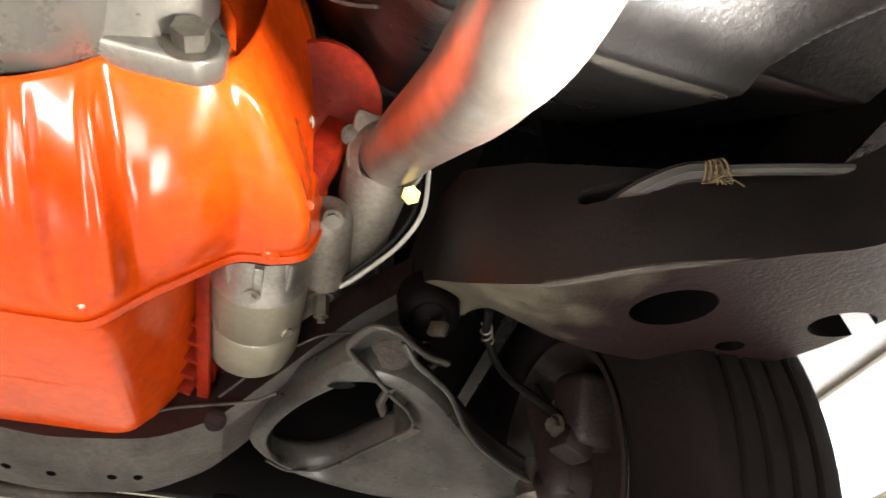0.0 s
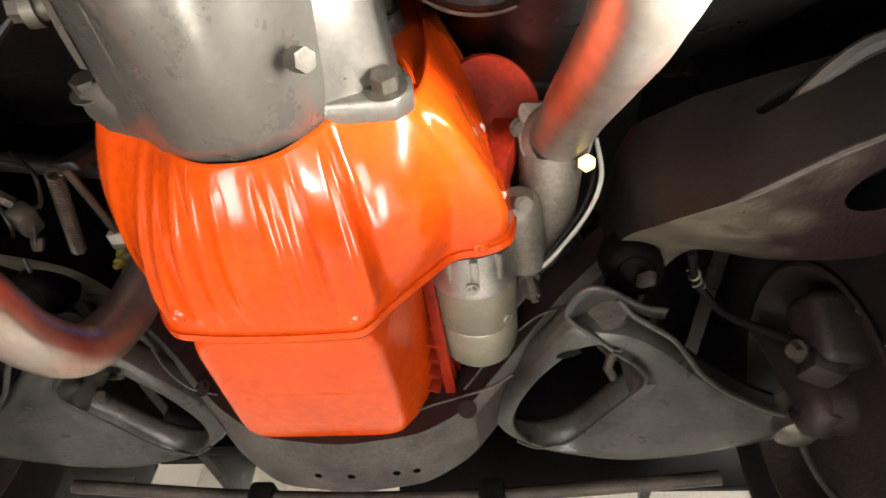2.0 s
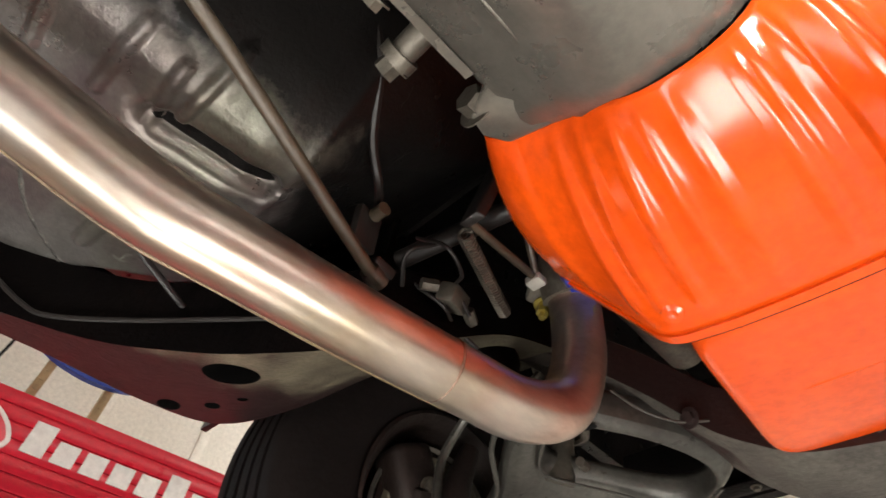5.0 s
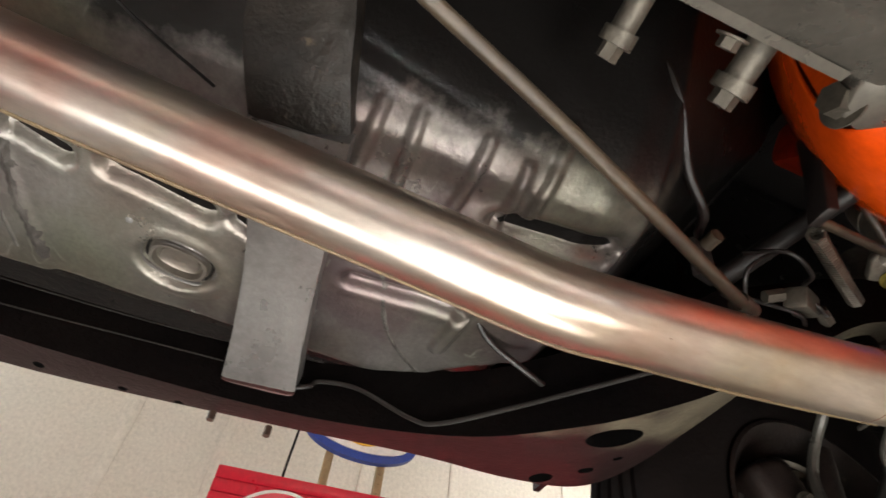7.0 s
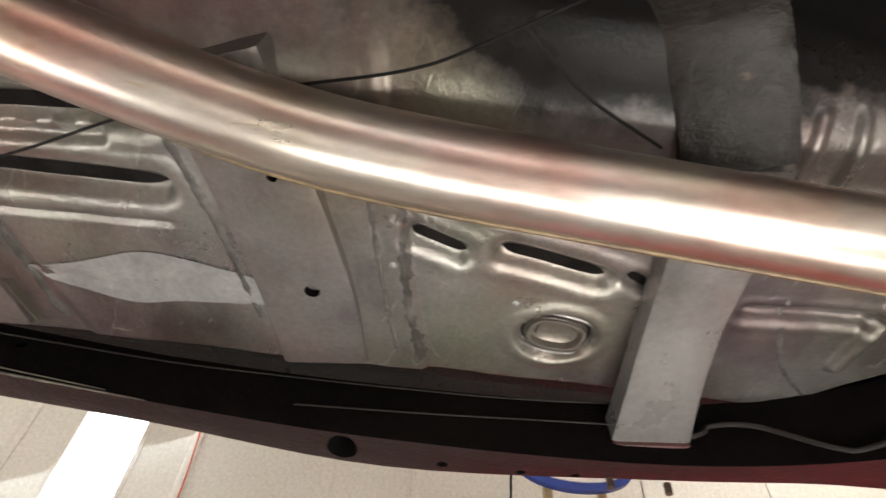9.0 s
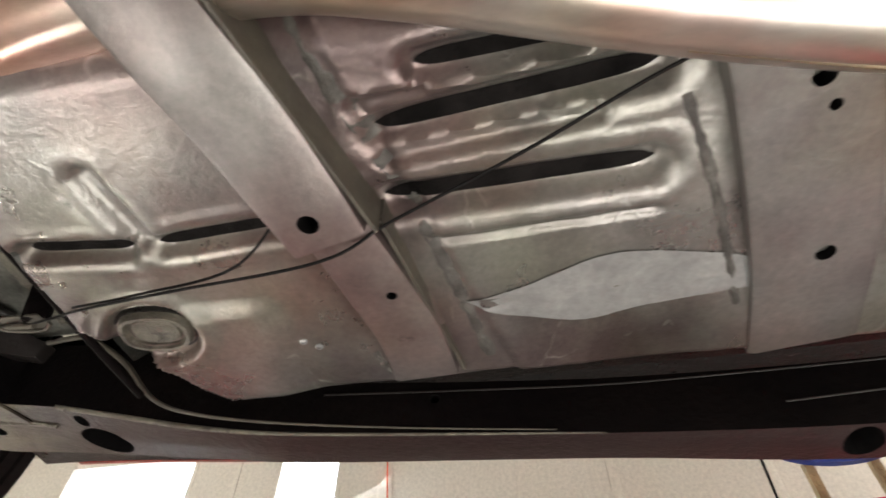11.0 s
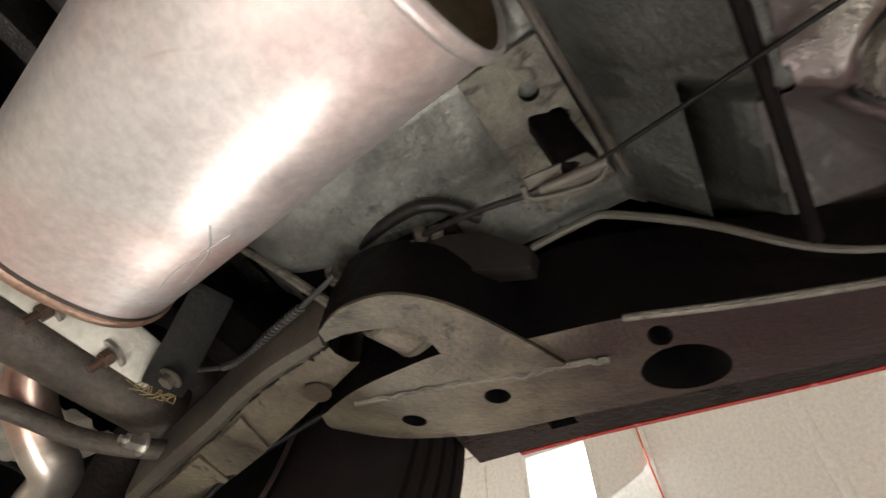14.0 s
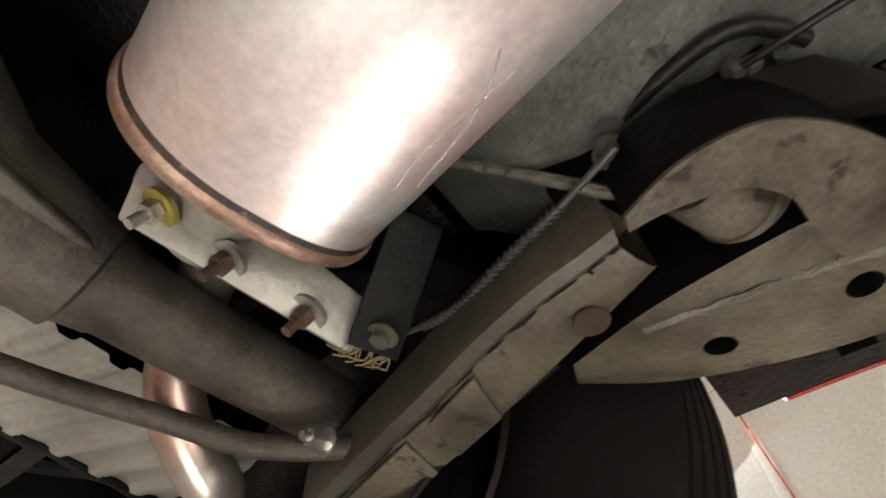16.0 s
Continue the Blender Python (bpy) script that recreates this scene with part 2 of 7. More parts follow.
scratch(MUFFLER, (0.46, 0.40, 0.33), 13, 0.02, 0.64, (1, 0.35, 1), 0.1)
scratch(PIPE, (0.48, 0.40, 0.31), 18, 0.03, 0.60, (1, 0.2, 1), 0.08)
scratch(FRAME_DUSTY, (0.03, 0.024, 0.02), 30, 0.07, 0.5, (1, 0.35, 1), 0.5)
FLOORPAN = mat("grey_undercoated_floor", (0.30, 0.29, 0.266), (0.125, 0.100, 0.102), 0.31, 0.72, 3.6, 140, 0.33, spots=(0.07, 0.064, 0.06), spot_at=0.63, dist=0.003, rough_var=0.13, spread=0.42)
scratch(FLOORPAN, (0.33, 0.32, 0.30), 17, 0.028, 0.56, (0.45, 1, 1), 0.4)


def overspray(m, front_y=0.165, shine=0.72):
    """Black undercoat over the tunnel, the toe board and the sills of the floor, with a ragged soft edge."""
    nt = m.node_tree
    b = nt.nodes["Principled BSDF"]
    src = b.inputs["Base Color"].links[0].from_socket
    co = nt.nodes.new("ShaderNodeTexCoord")
    sx = nt.nodes.new("ShaderNodeSeparateXYZ")
    nt.links.new(co.outputs["Object"], sx.inputs[0])
    nz = nt.nodes.new("ShaderNodeTexNoise")
    nz.inputs["Scale"].default_value, nz.inputs["Detail"].default_value, nz.inputs["Roughness"].default_value = 9.0, 8.0, 0.7
    nt.links.new(co.outputs["Object"], nz.inputs["Vector"])

    def op(kind, a, c, e=0.0):
        n = nt.nodes.new("ShaderNodeMath")
        n.operation = kind
        for sock, v in zip(n.inputs, (a, c, e)):
            if isinstance(v, (int, float)):
                sock.default_value = v
            else:
                nt.links.new(v, sock)
        return n.outputs[0]

    def rng(v, lo, hi, to0=0.0, to1=1.0):
        r = nt.nodes.new("ShaderNodeMapRange")
        for k, q in (("From Min", lo), ("From Max", hi), ("To Min", to0), ("To Max", to1)):
            r.inputs[k].default_value = q
        nt.links.new(v, r.inputs["Value"])
        return r.outputs["Result"]

    ax = op("ABSOLUTE", op("ADD", sx.outputs["X"], 0.02), 0.0)
    wob = op("MULTIPLY_ADD", nz.outputs["Fac"], 0.16, -0.08)
    lim = op("ADD", rng(sx.outputs["Y"], -0.24, -0.16, 0.375, 0.335), rng(sx.outputs["Y"], -0.70, -0.40, -0.15, 0.0))
    inner = op("ADD", op("SUBTRACT", ax, lim), wob)
    front = op("ADD", op("SUBTRACT", front_y, sx.outputs["Y"]), wob)
    f = rng(op("MINIMUM", inner, front), -0.025, 0.03)
    x = nt.nodes.new("ShaderNodeMix")
    x.data_type = "RGBA"
    nt.links.new(f, x.inputs["Factor"])
    nt.links.new(src, x.inputs["B"])
    x.inputs["A"].default_value = (0.0075, 0.0068, 0.0065, 1)
    nt.links.new(x.outputs["Result"], b.inputs["Base Color"])
    nt.links.new(rng(f, 0.0, 1.0, 0.0, shine), b.inputs["Metallic"])
    nt.links.new(rng(f, 0.0, 1.0, 0.2, 0.5), b.inputs["Specular IOR Level"])



def sheen(m, one, two, scale=3.5):
    """Broad clouds of two faint tints over a metal surface: coloured reflections put into its base colour."""
    nt = m.node_tree
    b = nt.nodes["Principled BSDF"]
    src = b.inputs["Base Color"].links[0].from_socket
    co = nt.nodes.new("ShaderNodeTexCoord")
    for k, tone in enumerate((one, two)):
        mp = nt.nodes.new("ShaderNodeMapping")
        mp.inputs["Location"].default_value = (3.1 * k, 1.7 * k, 0.4)
        nz = nt.nodes.new("ShaderNodeTexNoise")
        nz.inputs["Scale"].default_value, nz.inputs["Detail"].default_value = scale, 4.0
        rp = nt.nodes.new("ShaderNodeMapRange")
        rp.inputs["From Min"].default_value, rp.inputs["From Max"].default_value = 0.47, 0.66
        x = nt.nodes.new("ShaderNodeMix")
        x.data_type, x.blend_type = "RGBA", "MULTIPLY"
        x.inputs["B"].default_value = (*tone, 1)
        nt.links.new(co.outputs["Object"], mp.inputs["Vector"])
        nt.links.new(mp.outputs["Vector"], nz.inputs["Vector"])
        nt.links.new(nz.outputs["Fac"], rp.inputs["Value"])
        nt.links.new(rp.outputs["Result"], x.inputs["Factor"])
        nt.links.new(src, x.inputs["A"])
        src = x.outputs["Result"]
    nt.links.new(src, b.inputs["Base Color"])


# Pink and green clouds paint coloured reflections into floor, muffler and pipe.
sheen(FLOORPAN, (1.0, 0.76, 0.74), (0.82, 0.86, 0.72))
sheen(MUFFLER, (1.0, 0.80, 0.76), (0.93, 0.95, 0.93), 4.5)
sheen(PIPE, (0.95, 0.72, 0.68), (0.90, 0.86, 0.74), 6.0)
overspray(FLOORPAN)
# Darker floor copy for the right: dimmer light there put into the colour.
DIMPAN = mat("dimmed_undercoated_floor", (0.062, 0.058, 0.054), (0.024, 0.022, 0.021), 0.38, 0.2, 6, 130, 0.35, spots=(0.018, 0.0162, 0.0162), spot_at=0.58, dist=0.004)
overspray(DIMPAN, 0.105, 0.3)
SEATPAN = mat("grey_green_undercoat", (0.20, 0.20, 0.175), (0.060, 0.058, 0.051), 0.30, 0.5, 6, 140, 0.3, spots=(0.022, 0.020, 0.018), spot_at=0.59, dist=0.003)
# Darker copy of the rear floor: the shade on the riser is in it.
RISER = mat("shaded_grey_green_riser", (0.060, 0.060, 0.052), (0.026, 0.025, 0.022), 0.36, 0.2, 12, 140, 0.5, spots=(0.12, 0.115, 0.10), spot_at=0.66, dist=0.004)
SEAM = mat("black_seam_sealer", (0.13, 0.122, 0.108), (0.045, 0.040, 0.036), 0.36, 0.3, 30, 160, 0.6, dist=0.004)
PATCH = mat("pale_silver_patch", (0.36, 0.36, 0.35), (0.27, 0.27, 0.265), 0.36, 0.5, 20, 130, 0.2)
BRACE = mat("grey_painted_brace", (0.25, 0.235, 0.22), (0.16, 0.143, 0.14), 0.40, 0.65, 7, 140, 0.2, spots=(0.10, 0.088, 0.08), spot_at=0.66, dist=0.003, rough_var=0.10)
sheen(BRACE, (0.92, 0.72, 0.70), (0.80, 0.82, 0.70))
SILVER = mat("silver_sprayed_brace", (0.30, 0.29, 0.28), (0.19, 0.175, 0.168), 0.30, 0.65, 8, 120, 0.25, spots=(0.40, 0.39, 0.375), spot_at=0.66, dist=0.003)
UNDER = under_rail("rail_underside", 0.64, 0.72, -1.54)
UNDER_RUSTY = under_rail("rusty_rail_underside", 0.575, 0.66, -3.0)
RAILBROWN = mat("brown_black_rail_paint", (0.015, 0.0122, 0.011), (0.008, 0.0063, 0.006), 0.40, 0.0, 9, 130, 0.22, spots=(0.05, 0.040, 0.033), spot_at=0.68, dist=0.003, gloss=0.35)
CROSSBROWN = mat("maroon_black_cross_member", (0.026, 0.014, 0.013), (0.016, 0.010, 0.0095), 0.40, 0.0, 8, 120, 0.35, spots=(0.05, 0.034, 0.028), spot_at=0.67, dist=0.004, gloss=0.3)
CROSSLIP = mat("pale_grey_lip", (0.088, 0.081, 0.068), (0.045, 0.038, 0.034), 0.45, 0.1, 12, 140, 0.4, spots=(0.030, 0.022, 0.018), spot_at=0.64, dist=0.004, gloss=0.35)
REDPAINT = mat("red_body_paint", (0.28, 0.015, 0.012), (0.22, 0.012, 0.012), 0.25, 0.0, 4, 60, 0.02, coat=0.5)
REDDUST = mat("red_overspray_frame", (0.105, 0.034, 0.032), (0.060, 0.030, 0.027), 0.5, 0.0, 9, 120, 0.4)
RUBBER = mat("black_rubber", (0.0075, 0.0062, 0.006), (0.012, 0.0092, 0.0088), 0.75, 0.0, 10, 90, 0.3, gloss=0.06)
STEEL = mat("zinc_plated_steel", (0.55, 0.53, 0.48), (0.38, 0.36, 0.32), 0.32, 0.85, 30, 200, 0.15)
BRASS = mat("yellow_zinc", (0.50, 0.40, 0.10), (0.4, 0.32, 0.08), 0.32, 0.8, 30, 200, 0.1)
OLDSTEEL = mat("dirty_bolt_steel", (0.145, 0.13, 0.105), (0.07, 0.062, 0.05), 0.42, 0.6, 30, 200, 0.25)
TANROD = mat("tan_dusty_rod", (0.070, 0.052, 0.033), (0.040, 0.030, 0.021), 0.38, 0.1, 20, 150, 0.25)
HOSE = mat("grey_rubber_hose", (0.055, 0.052, 0.047), (0.035, 0.032, 0.03), 0.5, 0.0, 14, 120, 0.2)
DUSKY = mat("dark_olive_dust", (0.085, 0.076, 0.056), (0.045, 0.038, 0.030), 0.6, 0.0, 16, 150, 0.5)
# Near-black for strips that put shade into the floor grooves.
GROOVE_SHADE = mat("dark_groove_shade", (0.0045, 0.004, 0.0038), (0.012, 0.0105, 0.010), 0.45, 0.0, 26, 160, 0.6, gloss=0.02)
BLUE = mat("blue_filter_paint", (0.012, 0.025, 0.30), None, 0.3, 0.0, 5, 60, 0.05)
WHITEWIRE = mat("white_wire", (0.45, 0.43, 0.38), None, 0.5, 0.0, 20, 100, 0.1)
TWINE = mat("tan_twine", (0.20, 0.15, 0.07), (0.12, 0.085, 0.04), 0.85, 0.0, 60, 200, 0.6)
AXLE = mat("brown_black_axle", (0.088, 0.072, 0.056), (0.034, 0.027, 0.023), 0.5, 0.1, 9, 110, 0.5, spots=(0.145, 0.085, 0.0595), spot_at=0.67, gloss=0.3)
WHEELBROWN = mat("dusty_brown_brake_parts", (0.030, 0.020, 0.017), (0.014, 0.010, 0.009), 0.5, 0.1, 16, 120, 0.5, spots=(0.075, 0.050, 0.040), spot_at=0.64, gloss=0.3)
TANK = mat("galvanised_tank", (0.40, 0.38, 0.33), (0.28, 0.26, 0.22), 0.42, 0.5, 8, 100, 0.2)
WALL = mat("cream_metal_panel", (0.74, 0.70, 0.62), (0.70, 0.66, 0.58), 0.45, 0.0, 1.2, 40, 0.05)
CEIL = mat("white_insulated_ceiling", (0.62, 0.60, 0.56), (0.55, 0.53, 0.49), 0.7, 0.0, 1, 30, 0.1)
SHOPFLOOR = mat("sealed_concrete_floor", (0.32, 0.305, 0.285), (0.22, 0.21, 0.195), 0.22, 0.0, 1.5, 30, 0.03, rough_var=0.08)
TRUSS = mat("grey_truss_steel", (0.20, 0.20, 0.20), None, 0.5, 0.4, 4, 60, 0.1)
SIGNRED = mat("sign_red", (0.62, 0.012, 0.035), (0.56, 0.012, 0.03), 0.3, 0.0, 2, 40, 0.02)
SIGNWHITE = mat("sign_white", (0.82, 0.80, 0.76), None, 0.4, 0.0, 3, 40, 0.02)
SIGNBLUE = mat("sign_blue", (0.012, 0.045, 0.30), None, 0.35, 0.0, 3, 40, 0.02)
SIGNYELLOW = mat("sign_yellow", (0.75, 0.50, 0.03), None, 0.4, 0.0, 3, 40, 0.02)
POSTTAN = mat("tan_slotted_post", (0.50, 0.38, 0.20), None, 0.5, 0.2, 8, 60, 0.1)
CORD = mat("orange_cord", (0.70, 0.10, 0.03), None, 0.5, 0.0, 8, 60, 0.1)
SIDEGLOW = glow("added_side_glow", (0.93, 0.97, 1.0), 3.2)
REDTOOL = mat("red_tool_paint", (0.42, 0.02, 0.015), (0.36, 0.018, 0.014), 0.3, 0.0, 3, 50, 0.02)
DAYLIGHT = glow("window_daylight", (0.86, 0.93, 1.0), 5.0)
TUBE = glow("fluorescent_tube", (1.0, 0.93, 0.82), 14.0)


# ---- mesh tools ----
def part(name, bm, material, parent=None, label="", sharp=38):
    bmesh.ops.recalc_face_normals(bm, faces=bm.faces[:])
    me = bpy.data.meshes.new(name)
    bm.to_mesh(me)
    bm.free()
    me.materials.append(material)
    me.polygons.foreach_set("use_smooth", [True] * len(me.polygons))
    me.set_sharp_from_angle(angle=radians(sharp))
    ob = new(name, me)
    ob.parent = parent
    if label:
        ob["label"] = label
    return ob


def thing(name, label, category, group="", kind=""):
    return tagged(new(name), label, category, group, kind)


def box(bm, c, s, turn=None, bevel=0.0, seg=2):
    m = Matrix.Translation(c) @ (turn.to_4x4() if turn else Matrix()) @ Matrix.Diagonal((*s, 1))
    vs = bmesh.ops.create_cube(bm, size=1, matrix=m)["verts"]
    if bevel:
        es = list({e for v in vs for e in v.link_edges})
        bmesh.ops.bevel(bm, geom=es, offset=bevel, segments=seg, affect="EDGES", profile=0.5)
    return bm


def aim(d):
    return Vector(d).to_track_quat("Z", "Y").to_matrix()


def cyl(bm, a, b, r, r2=None, seg=20):
    a, b = Vector(a), Vector(b)
    m = Matrix.Translation((a + b) / 2) @ aim(b - a).to_4x4()
    bmesh.ops.create_cone(bm, cap_ends=True, segments=seg, radius1=r, radius2=r if r2 is None else r2, depth=(b - a).length, matrix=m)
    return bm


def spline(pts, n=6):
    """Points of a smooth line through pts."""
    p = [Vector(q) for q in pts]
    p = [p[0] * 2 - p[1]] + p + [p[-1] * 2 - p[-2]]
    out = []
    for i in range(1, len(p) - 2):
        for k in range(n):
            t = k / n
            out.append(0.5 * (2 * p[i] + (p[i + 1] - p[i - 1]) * t + (2 * p[i - 1] - 5 * p[i] + 4 * p[i + 1] - p[i + 2]) * t**2 + (3 * p[i] - p[i - 1] - 3 * p[i + 1] + p[i + 2]) * t**3))
    return out + [p[-2]]


def loft(bm, rings, cap=True, closed=True):
    rows = [[bm.verts.new(q) for q in r] for r in rings]
    n = len(rows[0])
    for a, b in zip(rows, rows[1:]):
        for i in range(n if closed else n - 1):
            bm.faces.new((a[i], a[(i + 1) % n], b[(i + 1) % n], b[i]))
    if cap and closed:
        bm.faces.new(rows[0][::-1])
        bm.faces.new(rows[-1])
    return bm


def tube(bm, pts, r, seg=12, n=6, cap=True):
    """A round bar along a smooth line; r may be one radius, or one for each of pts."""
    line = spline(pts, n) if n > 1 else [Vector(q) for q in pts]
    radii = [r] * len(line) if isinstance(r, (int, float)) else np.interp(np.linspace(0, len(pts) - 1, len(line)), range(len(pts)), r).tolist()
    side = None
    rings = []
    for i, q in enumerate(line):
        d = (line[min(i + 1, len(line) - 1)] - line[max(i - 1, 0)]).normalized()
        if side is None:
            side = d.orthogonal().normalized()
        side = (side - d * side.dot(d)).normalized()
        up = d.cross(side)
        rings.append([q + radii[i] * (math.cos(a) * side + math.sin(a) * up) for a in (2 * math.pi * k / seg for k in range(seg))])
    return loft(bm, rings, cap)


def lathe(bm, c, axis, profile, seg=48, cap=False):
    """A turned body: profile rows of (along the axis, radius)."""
    m = aim(axis)
    rings = [[Vector(c) + m @ Vector((r * math.cos(a), r * math.sin(a), h)) for a in (2 * math.pi * k / seg for k in range(seg))] for h, r in profile]
    return loft(bm, rings, cap)


def hexbolt(bm, p, d, r=0.009, h=0.008, washer=True, stud=0.0):
    p, d = Vector(p), Vector(d).normalized()
    if washer:
        cyl(bm, p, p + d * 0.002, r * 1.55, seg=20)
    cyl(bm, p + d * 0.002, p + d * (h + 0.002), r, seg=6)
    if stud:
        cyl(bm, p + d * h, p + d * (h + stud), r * 0.52, seg=10)
    return bm


def plate(bm, outline, thick, holes=()):
    """A flat or bent sheet from its outline, made thick along the vector thick."""
    rim = [bm.verts.new(q) for q in outline]
    f = bm.faces.new(rim)
    ext = bmesh.ops.extrude_face_region(bm, geom=[f])["geom"]
    bmesh.ops.translate(bm, verts=[g for g in ext if isinstance(g, bmesh.types.BMVert)], vec=thick)
    return bm


def carve(ob, cutters):
    """Cut the bodies of the cutter mesh out of a part, for good."""
    cut = new("cutter", bpy.data.meshes.new("cutter"))
    cutters.to_mesh(cut.data)
    # Cut faces turn near-black: the shade in each hole is painted on.
    cut.data.materials.append(HOLE_SHADE)
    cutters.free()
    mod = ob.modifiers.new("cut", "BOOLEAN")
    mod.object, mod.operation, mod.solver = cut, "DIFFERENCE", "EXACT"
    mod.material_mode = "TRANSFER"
    dep = bpy.context.evaluated_depsgraph_get()
    me = bpy.data.meshes.new_from_object(ob.evaluated_get(dep))
    ob.modifiers.clear()
    ob.data = me
    me.polygons.foreach_set("use_smooth", [True] * len(me.polygons))
    me.set_sharp_from_angle(angle=radians(38))
    bpy.data.objects.remove(cut)
    return ob


def rounded(bm, w=0.006, seg=2, angle=30):
    es = [e for e in bm.edges if len(e.link_faces) == 2 and e.calc_face_angle(0) > radians(angle)]
    bmesh.ops.bevel(bm, geom=es, offset=w, segments=seg, affect="EDGES", profile=0.5, clamp_overlap=True)
    return bm


def smooth01(u):
    u = np.clip(u, 0, 1)
    return u * u * (3 - 2 * u)


# ---- the workshop ----
part("floor", box(bmesh.new(), (1.2, -1.0, -0.06), (10.9, 17.3, 0.12)), SHOPFLOOR)
tagged(bpy.data.objects["floor"], "pale sealed concrete workshop floor with a soft sheen", "floor", "", "structure")
ceiling = part("ceiling", box(bmesh.new(), (1.2, -1.0, 5.3), (10.9, 17.3, 0.12)), CEIL)
tagged(ceiling, "white insulated workshop ceiling", "ceiling", "", "structure")
WIN = ((-4.57, -3.43), (-2.78, -2.25))


def wall_mesh(x0, x1, y0, y1, z0, z1):
    return box(bmesh.new(), ((x0 + x1) / 2, (y0 + y1) / 2, (z0 + z1) / 2), (x1 - x0, y1 - y0, z1 - z0))


west = thing("wall_west", "cream ribbed metal panel wall with vertical seams", "wall", "", "structure")
ys = [-9.5, WIN[0][0], WIN[0][1], WIN[1][0], WIN[1][1], 7.5]
for a, b in ((ys[0], ys[1]), (ys[2], ys[3]), (ys[4], ys[5])):
    part("wall_panel", wall_mesh(-4.25, -4.1, a, b, 0, 5.24), WALL, west)
for a, b in WIN:
    part("wall_panel", wall_mesh(-4.25, -4.1, a, b, 0, 2.6), WALL, west)
    part("wall_panel", wall_mesh(-4.25, -4.1, a, b, 4.0, 5.24), WALL, west)
seam_y = [-8.6, -7.6, -6.6, -5.6, -3.1, -1.9, -0.94, -0.31, 0.7, 1.4, 2.4, 3.4, 4.4, 5.4, 6.4]
for y in seam_y:
    part("seam_batten", box(bmesh.new(), (-4.094, y, 2.6), (0.012, 0.07, 5.15), bevel=0.004), WALL, west)
part("seam_batten", box(bmesh.new(), (-4.09, -1.0, 4.15), (0.02, 16.8, 0.10), bevel=0.006), WALL, west)
for nm, c, s in (("wall_east", (6.58, -1, 2.6), (0.15, 17.3, 5.24)), ("wall_north", (1.2, 7.58, 2.6), (10.9, 0.15, 5.24)), ("wall_south", (1.2, -9.58, 2.6), (10.9, 0.15, 5.24))):
    w = thing(nm, "cream metal panel workshop wall", "wall", "", "structure")
    part("wall_panel", box(bmesh.new(), c, s), WALL, w)
    along_x = s[0] > s[1]
    for k in range(-4, 6):
        at = (1.2 + k * 1.0, c[1] - math.copysign(0.08, c[1]), 2.6) if along_x else (c[0] - 0.08, -1 + k * 1.5, 2.6)
        part("seam_batten", box(bmesh.new(), at, (0.07, 0.016, 5.15) if along_x else (0.016, 0.07, 5.15), bevel=0.004), WALL, w)
for k, (a, b) in enumerate(WIN):
    w = thing("window_%d" % (k + 1), "bright glowing pane high in the cream wall", "window", "", "structure")
    part("pane", wall_mesh(-4.20, -4.19, a, b, 2.6, 4.0), DAYLIGHT, w)
    f = bmesh.new()
    for c, s in (((-4.14, a + 0.02, 3.3), (0.09, 0.04, 1.4)), ((-4.14, b - 0.02, 3.3), (0.09, 0.04, 1.4)), ((-4.14, (a + b) / 2, 3.98), (0.09, b - a - 0.08, 0.04)), ((-4.14, (a + b) / 2, 2.62), (0.09, b - a - 0.08, 0.04))):
        box(f, c, s, bevel=0.004)
    part("window_frame", f, WALL, w)


# Glowing pane added to whiten this wall; no window is known here.
w = thing("window_3", "bright glowing pane high in the cream wall", "window", "", "structure")
part("pane", box(bmesh.new(), (6.493, 4.3, 4.55), (0.008, 2.5, 1.15)), DAYLIGHT, w)
f = bmesh.new()
for c, sz in (((6.47, 3.03, 4.55), (0.07, 0.04, 1.23)), ((6.47, 5.57, 4.55), (0.07, 0.04, 1.23)), ((6.47, 4.3, 3.955), (0.07, 2.5, 0.04)), ((6.47, 4.3, 5.145), (0.07, 2.5, 0.04))):
    box(f, c, sz, bevel=0.004)
part("window_frame", f, WALL, w)


# Unseen glowing opening, added to brighten the car from the right.
d1 = thing("glow_door_1", "unseen glowing door opening, added to light the right side", "overhead door", "", "structure")
part("glow_opening", box(bmesh.new(), (6.495, 0.6, 1.75), (0.012, 4.2, 3.4)), SIDEGLOW, d1)
for y in (-1.56, 2.76):
    part("door_jamb", box(bmesh.new(), (6.46, y, 1.8), (0.09, 0.12, 3.6), bevel=0.01), TRUSS, d1)
part("door_header", box(bmesh.new(), (6.46, 0.6, 3.56), (0.09, 4.2, 0.14), bevel=0.01), TRUSS, d1)


